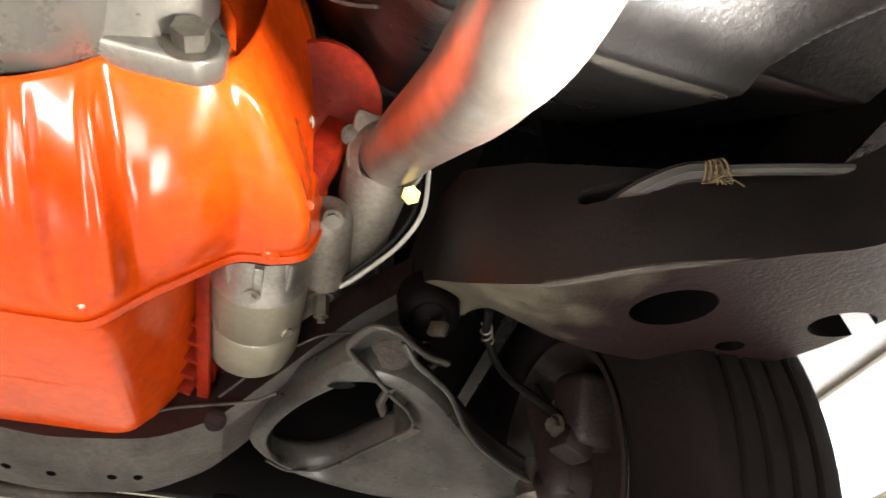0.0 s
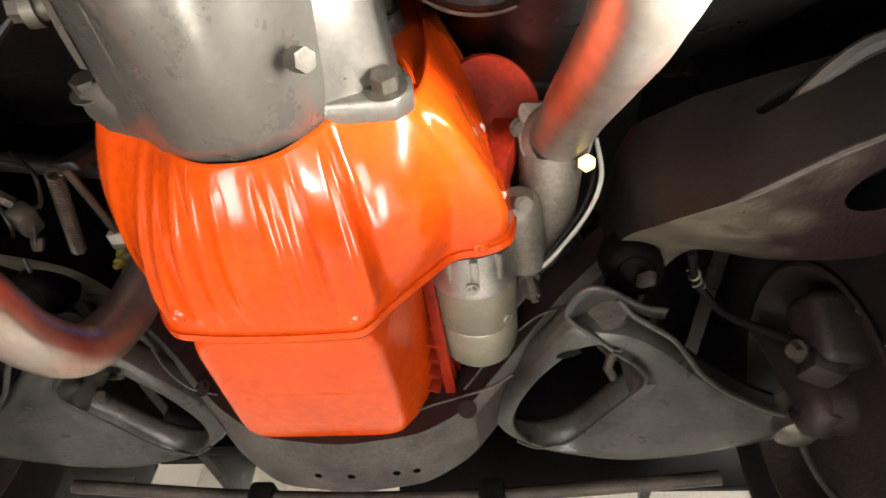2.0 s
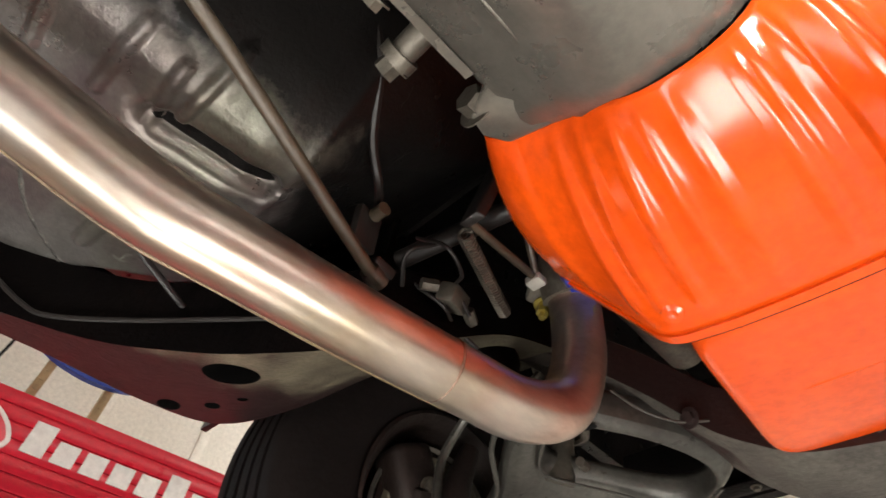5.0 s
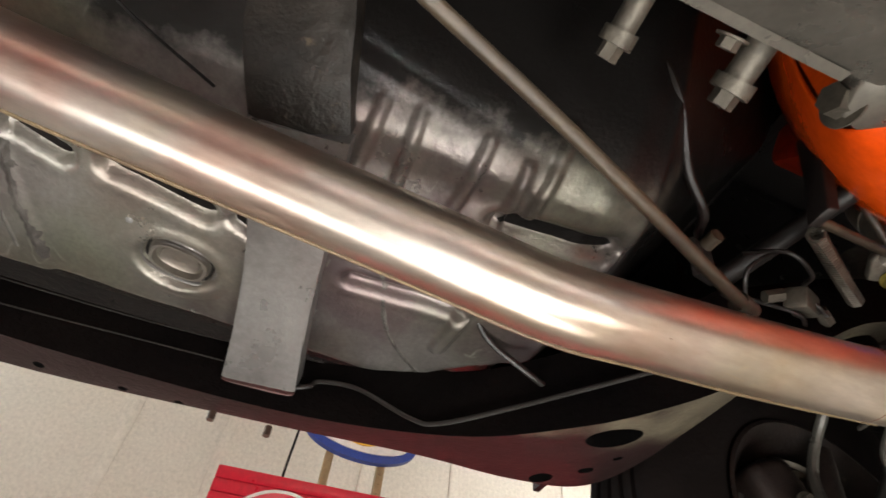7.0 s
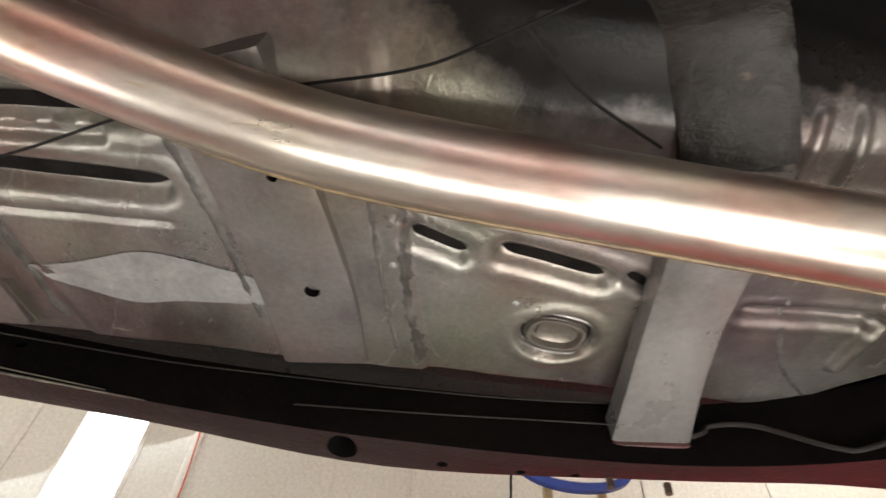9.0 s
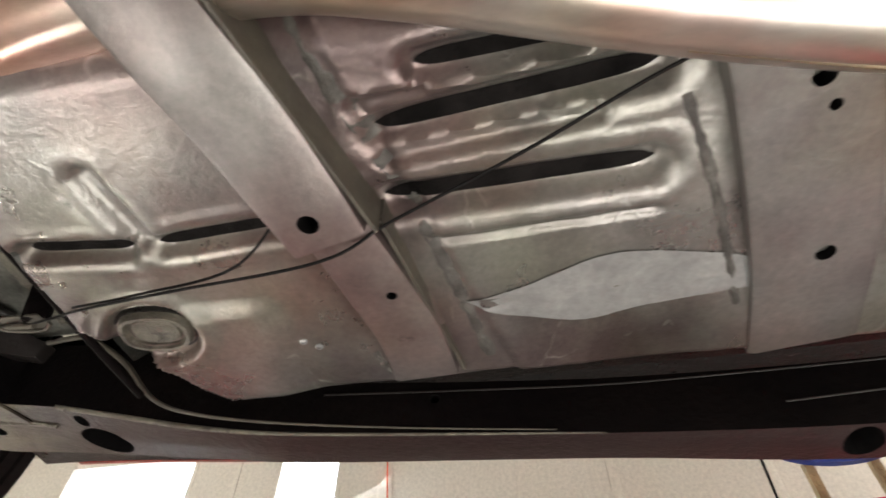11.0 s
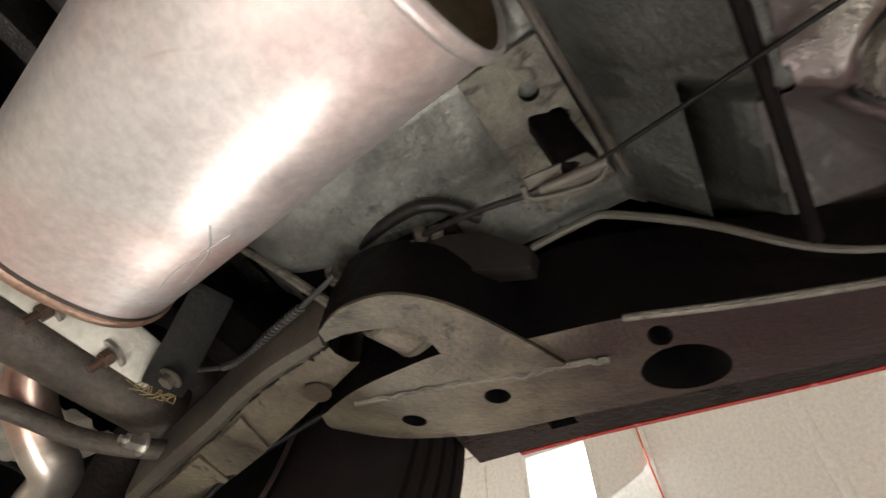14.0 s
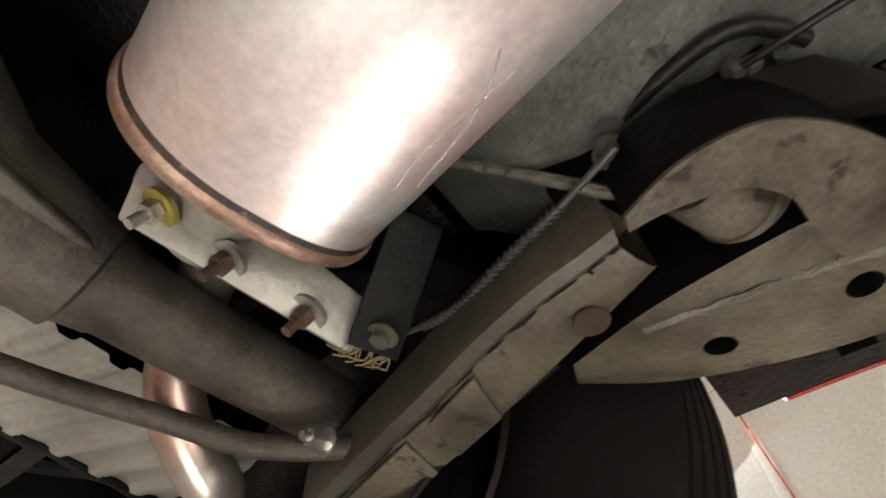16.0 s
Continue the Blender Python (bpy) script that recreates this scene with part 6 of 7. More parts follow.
for p, r in (((-0.206, 0.145, 1.900), 0.016), ((-0.209, 0.021, 1.892), 0.013)):
    b = bmesh.new()
    cyl(b, (-0.14, p[1], p[2] + 0.01), p, r * 0.9)
    cyl(b, p, Vector(p) + Vector((-0.012, 0, -0.003)), r * 1.25, seg=24)
    hexbolt(b, Vector(p) + Vector((-0.012, 0, -0.003)), (-1, -0.1, -0.3), r * 0.8, 0.014)
    part("shift_shaft", b, OLDSTEEL, gb, "plated shift shaft fitting")
part("tail_housing", tube(bmesh.new(), [(-0.035, -0.40, 1.92), (-0.035, -0.6, 1.93), (-0.035, -0.75, 1.95)], [0.09, 0.065, 0.045], 24, 5), CAST, gb)
part("shift_tower_bowl", lathe(bmesh.new(), (0.245, 0.115, 2.02), (0.1, -0.25, -0.95), ((-0.05, 0.118), (-0.01, 0.116), (0.012, 0.108), (0.026, 0.085), (0.032, 0.04), (0.033, 0.001)), 48), TAR, gb, "black rounded bowl")
part("bowl_rim", lathe(bmesh.new(), (0.245, 0.115, 2.02), (0.1, -0.25, -0.95), ((-0.004, 0.117), (0.0, 0.121), (0.004, 0.117)), 48), AXLE, gb)

# ---- linkage by the toe board ----
rod = thing("shift_rod", "long tan dusty control rod", "rod")
part("rod", tube(bmesh.new(), [(-0.225, -0.20, 1.855), (-0.30, 0.03, 1.845), (-0.385, 0.275, 1.822), (-0.392, 0.284, 1.832)], 0.0078, 10, 4), TANROD, rod)
part("rod_end", lathe(bmesh.new(), (-0.392, 0.288, 1.826), (-0.3, 0.9, 0), ((-0.012, 0.012), (0.012, 0.012)), 16, True), OLDSTEEL, rod)
lk = thing("clutch_linkage", "greasy pivot lever, return spring and pushrod", "linkage")
part("lever", rounded(plate(bmesh.new(), [(-0.315, 0.335, 1.905), (-0.285, 0.335, 1.905), (-0.265, 0.345, 1.98), (-0.255, 0.36, 2.06), (-0.285, 0.36, 2.06), (-0.295, 0.345, 1.98)], (0.004, 0.014, 0)), 0.003), RAILBROWN, lk)
part("pivot_tube", cyl(bmesh.new(), (-0.46, 0.36, 1.965), (-0.22, 0.40, 1.96), 0.014), RAILBROWN, lk)
part("pushrod", cyl(bmesh.new(), (-0.305, 0.345, 1.912), (-0.321, 0.49, 1.945), 0.006, seg=10), TANROD, lk)
part("second_rod", cyl(bmesh.new(), (-0.285, 0.42, 1.985), (-0.318, 0.49, 1.945), 0.005, seg=10), TANROD, lk)
part("clevis", rounded(box(bmesh.new(), (-0.323, 0.495, 1.942), (0.024, 0.02, 0.014)), 0.003), WHITEWIRE, lk)
a, b2 = Vector((-0.318, 0.35, 1.905)), Vector((-0.40, 0.52, 1.945))
part("return_spring", tube(bmesh.new(), [a + (b2 - a) * (k / 220) + 0.011 * (math.cos(k * 0.9) * Vector((0.7, 0.35, 0)) + math.sin(k * 0.9) * Vector((0, 0, 1))) for k in range(221)], 0.0022, 6, 1), OLDSTEEL, lk)
br = bmesh.new()
box(br, (-0.405, 0.265, 1.90), (0.012, 0.045, 0.05), Euler((0.3, 0.2, 0.4)).to_matrix(), 0.003)
box(br, (-0.415, 0.31, 1.875), (0.012, 0.035, 0.015), Euler((0.1, 0.5, 0.2)).to_matrix(), 0.003)
part("bracket", br, RAILBROWN, lk)
part("bracket_bush", cyl(bmesh.new(), (-0.372, 0.265, 1.915), (-0.392, 0.265, 1.917), 0.009), TANROD, lk)
hose([(-0.24, 0.10, 2.03), (-0.27, 0.15, 1.985), (-0.33, 0.20, 1.95), (-0.36, 0.24, 1.93), (-0.40, 0.27, 1.95)], 0.006, RAILBROWN, "oil_line", "grey metal line by the gearbox", "line")
for k, pts in enumerate(([(-0.40, 0.34, 1.95), (-0.36, 0.36, 1.92), (-0.37, 0.40, 1.91), (-0.40, 0.42, 1.92), (-0.41, 0.46, 1.90)], [(-0.45, 0.38, 1.93), (-0.42, 0.42, 1.895), (-0.44, 0.46, 1.90), (-0.43, 0.50, 1.88)], [(-0.38, 0.36, 1.94), (-0.40, 0.33, 1.91), (-0.44, 0.36, 1.90)])):
    hose(pts, 0.003, RAILBROWN, "brake_line", "bent dull brake line by the toe board", "line")
pv = thing("proportioning_valve", "small brass and steel valve block on the rail", "valve")
part("valve_body", rounded(box(bmesh.new(), (-0.415, 0.43, 1.915), (0.03, 0.05, 0.03), Euler((0.3, 0.4, 0.5)).to_matrix()), 0.006), OLDSTEEL, pv)
for d in (-0.03, 0.03):
    part("fitting", cyl(bmesh.new(), (-0.415, 0.43 + d, 1.915), (-0.425, 0.43 + d * 1.7, 1.91), 0.009, seg=6), OLDSTEEL, pv)

# ---- exhaust ----
LP = [(-0.322, 0.575, 2.01), (-0.326, 0.592, 1.95), (-0.333, 0.598, 1.87), (-0.345, 0.575, 1.795), (-0.357, 0.505, 1.757), (-0.370, 0.42, 1.752), (-0.382, 0.27, 1.742), (-0.3905, 0.14, 1.735), (-0.3945, 0.085, 1.7325), (-0.3975, 0.045, 1.734), (-0.399, 0.0, 1.739), (-0.40, -0.06, 1.746), (-0.403, -0.30, 1.771), (-0.402, -0.50, 1.789), (-0.392, -0.62, 1.80), (-0.364, -0.76, 1.815), (-0.325, -0.92, 1.837), (-0.312, -1.01, 1.852), (-0.318, -1.12, 1.870), (-0.338, -1.24, 1.890), (-0.377, -1.35, 1.908), (-0.390, -1.40, 1.916), (-0.404, -1.47, 1.926)]
ex = thing("exhaust_pipe", "bright aluminized exhaust pipe with a brown weld seam", "exhaust pipe", "exhaust pipes")
part("pipe", tube(bmesh.new(), LP, 0.0375, 32, 8), PIPE, ex)
part("weld_seam", tube(bmesh.new(), [Vector(q) + Vector((-0.027, 0, -0.0268)) for q in LP[5:16]], [0.001, 0.0026, 0.0018, 0.0028, 0.002, 0.0028, 0.0018, 0.0028, 0.0024, 0.002, 0.001], 8, 8), STAIN, ex, "yellow-brown heat-tinted seam")
part("weld_ring", lathe(bmesh.new(), (-0.3725, 0.39, 1.7505), (0.07, 1.0, 0.06), ((-0.002, 0.0373), (0.0, 0.0384), (0.002, 0.0373)), 36), TANRIM, ex, "brown ring weld")
part("pipe_joint", tube(bmesh.new(), [(-0.322, 0.570, 2.06), (-0.322, 0.573, 2.0), (-0.324, 0.582, 1.975)], 0.043, 28, 4), PIPE_DULL, ex)
for p in ((-0.37, 0.575, 1.985), (-0.27, 0.60, 1.985)):
    part("flange_nut", hexbolt(bmesh.new(), p, (0, -0.2, -1), 0.010, 0.02, stud=0.012), BRASS, ex)
part("flange", rounded(plate(bmesh.new(), [(-0.39, 0.555, 1.99), (-0.36, 0.53, 1.99), (-0.29, 0.54, 1.99), (-0.25, 0.58, 1.99), (-0.26, 0.62, 1.99), (-0.31, 0.63, 1.99), (-0.37, 0.61, 1.99)], (0, 0, 0.014)), 0.004), PIPE_DULL, ex)

RP = [(0.336, 0.405, 2.000), (0.343, 0.365, 1.965), (0.347, 0.316, 1.922), (0.356, 0.228, 1.838), (0.361, 0.150, 1.764), (0.360, 0.05, 1.702), (0.355, -0.2, 1.70), (0.345, -0.6, 1.79), (0.35, -1.0, 1.87), (0.38, -1.4, 1.91)]
ex = thing("exhaust_pipe", "bright aluminized exhaust pipe bolted to a grey manifold outlet", "exhaust pipe", "exhaust pipes")
part("pipe", tube(bmesh.new(), RP, 0.0395, 32, 8), PIPE, ex)
fd = Vector((0.05, -0.52, -0.85)).normalized()
fc = Vector((0.333, 0.412, 2.004))
b = bmesh.new()
mm = aim(fd)
out = []
for k in range(60):
    a = 2 * math.pi * k / 60
    rr = 0.052 + 0.016 * max(0, math.cos(3 * (a - 0.35))) ** 4
    out.append(fc + mm @ Vector((rr * math.cos(a), rr * math.sin(a), 0)))
plate(b, out, -fd * 0.015)
rounded(b, 0.003, 2, 50)
part("flange", b, PIPE_DULL, ex, "grey three-bolt flange")
part("flange_nut", hexbolt(bmesh.new(), (0.369, 0.437, 1.975), fd, 0.0125, 0.013, False), BRASS, ex, "yellow zinc nut")
part("flange_stud", hexbolt(bmesh.new(), (0.284, 0.402, 2.018), fd, 0.009, 0.010, stud=0.006), OLDSTEEL, ex)
part("flange_ring", lathe(bmesh.new(), fc + fd * 0.004, fd, ((0.0, 0.048), (0.006, 0.044), (0.010, 0.0385)), 36), PIPE_DULL, ex)
mf = thing("exhaust_manifold", "dull grey-brown cast exhaust manifold outlet", "exhaust manifold")
part("outlet", tube(bmesh.new(), [(0.327, 0.435, 2.015), (0.325, 0.50, 2.005), (0.315, 0.60, 2.02), (0.30, 0.68, 2.06), (0.285, 0.75, 2.13)], [0.046, 0.044, 0.046, 0.046, 0.05], 28, 5), PIPE_DULL, mf)
part("log", tube(bmesh.new(), [(0.29, 0.55, 2.15), (0.285, 0.75, 2.16), (0.285, 1.0, 2.16)], 0.045, 20, 4), PIPE_DULL, mf)
mf = thing("exhaust_manifold", "dull cast exhaust manifold beside the block", "exhaust manifold")
part("log", tube(bmesh.new(), [(-0.32, 0.57, 2.06), (-0.33, 0.60, 2.13), (-0.335, 0.75, 2.16), (-0.335, 1.0, 2.16)], 0.045, 20, 4), PIPE_DULL, mf)

# muffler
mu = thing("muffler", "large oval aluminized muffler with scratches, dents and a rusty rim", "muffler")
A, B = Vector((-0.463, -1.467, 1.936)), Vector((-0.553, -1.868, 1.998))
D = (B - A).normalized()
across = Vector((-D.y, D.x, 0)).normalized()
if across.x > 0:
    across = -across
across = (across + Vector((0, 0, 0.10))).normalized()
upv = D.cross(across).normalized()
if upv.z < 0:
    upv = -upv
HW, HH = 0.096, 0.072


def oval(c, k=1.0, n=72, end=0.0):
    r = []
    for i in range(n):
        a = 2 * math.pi * i / n
        ca, sa = math.cos(a), math.sin(a)
        x = HW * k * math.copysign(abs(ca) ** 0.82, ca)
        y = HH * k * math.copysign(abs(sa) ** 0.82, sa)
        r.append(c + across * x + upv * y - D * end * (0.024 - 0.011 * ca))
    return r


b = bmesh.new()
L = (B - A).length
ring_list = []
for i in range(49):
    s = i / 48
    ring_list.append(oval(A + D * L * s, 1.0, end=s ** 2))
for dx, dy, dz, rad_, dep in ((-0.56, -1.605, 1.92, 0.022, 0.006), (-0.62, -1.815, 1.955, 0.02, 0.005), (-0.55, -1.72, 1.925, 0.03, 0.003)):
    pd = Vector((dx, dy, dz))
    for r in ring_list:
        for q in r:
            d = (q - pd).length
            if d < rad_ * 2:
                q += (A + D * (q - A).dot(D) - q).normalized() * dep * math.exp(-(d / rad_) ** 2 * 2)
loft(b, ring_list, False)
part("shell", b, MUFFLER, mu, "scratched bright oval shell", 60)
for line in (((-0.598, -1.778), (-0.588, -1.747), (-0.585, -1.722), (-0.581, -1.697), (-0.579, -1.681)), ((-0.609, -1.772), (-0.598, -1.740), (-0.584, -1.707), (-0.562, -1.676))):
    pts = []
    for x, y, _ in spline([(*q, 0) for q in line], 5):
        s = (y - A.y) / D.y / L
        low = [q for q in oval(A + D * L * s, 1.0, 720) if q.z < (A + D * L * s).z + 0.01]
        pts.append(min(low, key=lambda q: abs(q.x - x)))
    part("scratch", tube(bmesh.new(), pts, 0.0007, 6, 1), PATCH, mu, "thin bright scratch")
for c, s, m_ in ((A, -1, MUFFLER_END), (B, 1, MUFFLER_END)):
    b = bmesh.new()
    loft(b, [oval(c + D * s * h, k, end=1.0 if s > 0 else 0.0) for h, k in ((0.004, 0.985), (-0.012, 0.93), (-0.016, 0.85), (-0.018, 0.02))], False)
    part("end_cap", b, m_, mu, "browned recessed end cap")
    if s > 0:
        so_d = bmesh.new()
        loft(so_d, [oval(c + D * h, k, end=1.0) for h, k in ((-0.005, 1.010), (-0.0075, 1.006), (-0.0095, 1.0028), (-0.011, 1.0004))], False)
        part("soot_line", so_d, SOOT, mu, "brown sooty line in front of the rim")
    b = bmesh.new()
    loft(b, [oval(c + D * s * h, k, end=1.0 if s > 0 else 0.0) for h, k in ((-0.006, 1.0), (-0.004, 1.026), (0.001, 1.040), (0.006, 1.030), (0.007, 1.0), (0.004, 0.97))], False)
    part("rim", b, TANRIM if s > 0 else MUFFLER, mu, "rolled rusty rim" if s > 0 else "rolled rim")
part("inlet", tube(bmesh.new(), [(-0.384, -1.385, 1.913), (-0.396, -1.44, 1.921), (-0.412, -1.51, 1.932)], [0.0415, 0.046, 0.046], 32, 3), PIPE, mu, "heat-stained inlet neck")
ic = Vector((-0.393, -1.440, 1.921))
cl = thing("pipe_clamp", "rusty U-bolt clamp round the muffler inlet", "clamp", "clamps")
part("saddle", lathe(bmesh.new(), ic, D, ((-0.009, 0.0475), (-0.009, 0.052), (0.009, 0.052), (0.009, 0.0475)), 32), RUST, cl)
for p in ((-0.428, -1.444, 1.972), (-0.420, -1.439, 1.878)):
    p = Vector(p)
    dd = (Vector((-0.75, 0.05, 0)) + Vector((0, 0, -0.3))).normalized()
    part("u_bolt", tube(bmesh.new(), [ic + (p - ic) * 0.8 + Vector((0.03, 0, 0)), p], 0.006, 10, 3), RUST, cl)
    part("clamp_nut", hexbolt(bmesh.new(), p, dd, 0.0105, 0.012), STEEL, cl)
    part("thread", lathe(bmesh.new(), p + dd * 0.014, dd, [(0.0025 * k, 0.0058 if k % 2 else 0.0046) for k in range(11)], 12), RUST, cl)
# rear hanger bracket
hg = thing("muffler_hanger", "pale steel hanger bracket with rusty bolts and a rubber strap", "hanger")
P0, P1 = Vector((-0.505, -1.940, 1.990)), Vector((-0.690, -1.884, 1.962))
e = (P1 - P0).normalized()
nrm = Vector((0.15, 0.75, -0.6)).normalized()
w = e.cross(nrm).normalized()
b = bmesh.new()
plate(b, [P0 - w * 0.022, P0 + w * 0.020 + e * 0.01, P1 + w * 0.024, P1 + e * 0.012, P1 - w * 0.018, P0 + e * 0.09 - w * 0.032], nrm * 0.006)
plate(b, [P0 - w * 0.022, P1 - w * 0.018, P1 - w * 0.018 - nrm * 0.06, P0 - w * 0.022 - nrm * 0.04], w * 0.004)
rounded(b, 0.0025, 2)
part("bracket", b, TANK, hg, "pale folded bracket")
for p, m_, hd in (((-0.530, -1.923, 1.980), BRASS, STEEL), ((-0.585, -1.914, 1.970), STEEL, RUST), ((-0.650, -1.898, 1.957), STEEL, RUST)):
    p = Vector(p)
    dr = Vector((0.35, -0.35, -0.85)).normalized()
    part("washer", cyl(bmesh.new(), p, p + dr * 0.004, 0.015, seg=24), m_, hg)
    part("bolt", hexbolt(bmesh.new(), p + dr * 0.003, dr, 0.0085, 0.009, False, 0.016), hd, hg)
sb = bmesh.new()
plate(sb, [(-0.645, -1.814, 2.0), (-0.685, -1.799, 2.0), (-0.720, -1.872, 1.938), (-0.681, -1.889, 1.939)], (0.002, 0.004, 0.007))
rounded(sb, 0.002)
part("strap", sb, STRAPBLACK, hg, "frayed black rubber strap")
part("strap_bolt", hexbolt(bmesh.new(), (-0.696, -1.866, 1.946), (0.2, -0.3, -0.9), 0.008, 0.007), OLDSTEEL, hg)
fr = bmesh.new()
rnd = random.Random(4)
for k in range(14):
    p = Vector((-0.682, -1.886, 1.942)).lerp(Vector((-0.716, -1.872, 1.941)), rnd.random())
    tube(fr, [p, p + Vector((rnd.uniform(-0.01, 0.01), -0.01, -0.004)), p + Vector((rnd.uniform(-0.012, 0.012), -0.018, rnd.uniform(-0.006, 0.004)))], 0.0007, 4, 2)
part("frayed_thread", fr, TWINE, hg)
tp = thing("tail_pipe", "bright tail pipe curving over the axle", "tail pipe")
part("pipe", tube(bmesh.new(), [B - D * 0.03, B + D * 0.05 + Vector((0, 0, 0.01)), (-0.60, -1.98, 2.07), (-0.635, -2.06, 2.13), (-0.672, -2.14, 2.085), (-0.705, -2.165, 2.04), (-0.755, -2.18, 2.01), (-0.80, -2.20, 1.995), (-0.84, -2.30, 2.0)], 0.031, 28, 8), PIPE, tp)
part("resonator_neck", tube(bmesh.new(), [B, B + D * 0.045 + Vector((0, 0, 0.004)), B + D * 0.08 + Vector((0, 0, 0.012))], 0.036, 24, 4), TANK, tp)

# ---- rear axle ----
ra_ = thing("rear_axle", "brown-black rear axle tube with its differential housing", "axle")
part("tube", tube(bmesh.new(), [(-0.42, -2.115, 2.07), (-0.62, -2.10, 2.07), (-0.84, -2.07, 2.065)], [0.046, 0.044, 0.041], 28, 4), AXLE, ra_)
part("tube", tube(bmesh.new(), [(0.10, -2.115, 2.07), (0.5, -2.10, 2.07), (0.84, -2.07, 2.065)], 0.043, 20, 4), AXLE, ra_)
df = bmesh.new()
lathe(df, (-0.22, -2.11, 2.075), (1, 0, 0), ((-0.36, 0.046), (-0.33, 0.052), (-0.325, 0.060), (-0.30, 0.060), (-0.22, 0.075), (-0.14, 0.12), (-0.05, 0.15), (0.05, 0.15), (0.14, 0.12), (0.25, 0.06), (0.33, 0.046)), 36)
cyl(df, (-0.22, -2.05, 2.07), (-0.22, -1.82, 2.05), 0.085, 0.05)
part("differential", df, AXLE, ra_)
part("housing_web", rounded(plate(bmesh.new(), [(-0.55, -2.06, 2.05), (-0.40, -2.02, 2.03), (-0.30, -1.98, 2.02), (-0.30, -2.10, 1.96), (-0.42, -2.12, 2.02)], (0, 0, 0.012)), 0.003), AXLE, ra_)
sbar = thing("stabilizer_bar", "brown-black rear stabilizer bar", "stabilizer bar")
part("bar", tube(bmesh.new(), [(0.70, -2.15, 2.0), (0.2, -2.2, 2.0), (-0.40, -2.205, 2.0), (-0.55, -2.182, 2.0), (-0.689, -2.135, 2.0), (-0.755, -2.10, 1.992), (-0.80, -2.045, 1.985), (-0.83, -1.98, 1.98), (-0.80, -1.90, 1.97)], 0.0125, 14, 6), AXLE, sbar)
part("bar_bolt", hexbolt(bmesh.new(), (-0.79, -2.02, 1.975), (0.9, -0.1, -0.2), 0.009, 0.02, stud=0.01), STEEL, sbar)
lca = thing("trailing_arm", "dusty grey boxed trailing arm with scalloped welded flange", "trailing arm")
SEAM_LINE = spline([Vector(q) for q in ((-0.711, -1.686, 1.915), (-0.717, -1.706, 1.918), (-0.731, -1.758, 1.924), (-0.751, -1.812, 1.931), (-0.782, -1.881, 1.940), (-0.830, -2.00, 1.956), (-0.878, -2.12, 1.970))], 6)
OUTER = spline([Vector(q) for q in ((-0.744, -1.674, 1.914), (-0.758, -1.703, 1.917), (-0.786, -1.760, 1.924), (-0.816, -1.823, 1.932), (-0.850, -1.895, 1.942), (-0.893, -2.00, 1.956), (-0.940, -2.12, 1.970))], 6)
BAND = spline([Vector(q) for q in ((-0.696, -1.682, 1.916), (-0.702, -1.704, 1.919), (-0.713, -1.752, 1.925), (-0.733, -1.812, 1.932), (-0.760, -1.876, 1.941), (-0.808, -2.00, 1.957), (-0.855, -2.12, 1.971))], 6)
up = Vector((0, 0, 0.055))
b = bmesh.new()
loft(b, [[a + Vector((-0.002, 0, 0.003)), a.lerp(o, 0.3) - Vector((0, 0, 0.0015)), a.lerp(o, 0.75) - Vector((0, 0, 0.0015)), o + Vector((0, 0, 0.004)), o + up, a + up] for a, o in zip(SEAM_LINE, OUTER)], False)
rounded(b, 0.002, 2, 40)
part("arm_box", b, ARMDUST, lca, "tan dusty box section")
b = bmesh.new()
rng = random.Random(17)
loft(b, [[a + Vector((rng.uniform(-0.0012, 0.0006), 0, 0.001)), a.lerp(i_, 0.4) - Vector((0, 0, 0.0045)), i_ - Vector((0, 0, 0.002)), i_ + Vector((0.001, 0, 0.004)), i_ + up, a + up] for a, i_ in zip(SEAM_LINE, BAND)])
part("arm_flange", b, ARMBAND, lca, "smooth brown flange along the box")
for k in range(0, len(SEAM_LINE) - 4, 4):
    run = [q + Vector((rng.uniform(-0.001, 0.001), 0, 0.0006)) for q in SEAM_LINE[k:k + rng.choice((3, 4))]]
    part("weld_gap", tube(bmesh.new(), run, [0.0012] + [0.0019] * (len(run) - 2) + [0.001], 6, 2), TAR, lca, "dark gap between the welds")
# This plate paints the shade behind the open end.
part("arm_mouth", rounded(plate(bmesh.new(), [SEAM_LINE[0] + Vector((0, -0.03, 0.004)), OUTER[0] + Vector((0, -0.03, 0.006)), OUTER[0] + Vector((0, -0.03, 0.05)), SEAM_LINE[0] + Vector((0, -0.03, 0.05))], (0, 0.003, 0)), 0.001), HOLE_SHADE, lca, "near-black plate painting the shade inside the open arm")
for k, ln in ((20, 5), (27, 6)):
    quad = [SEAM_LINE[k].lerp(OUTER[k], 0.06), SEAM_LINE[k].lerp(OUTER[k], 0.9), SEAM_LINE[k + ln].lerp(OUTER[k + ln], 0.9), SEAM_LINE[k + ln].lerp(OUTER[k + ln], 0.06)]
    part("weld_tab", rounded(plate(bmesh.new(), [q - Vector((0, 0, 0.0055)) for q in quad], (0, 0, 0.004)), 0.0015), ARMDUST, lca)
part("rust_spot", lathe(bmesh.new(), (-0.757, -1.730, 1.9145), (0, 0, -1), ((-0.001, 0.0135), (0.0003, 0.013), (0.0004, 0.001)), 18), TANROD, lca, "bare tan spot")
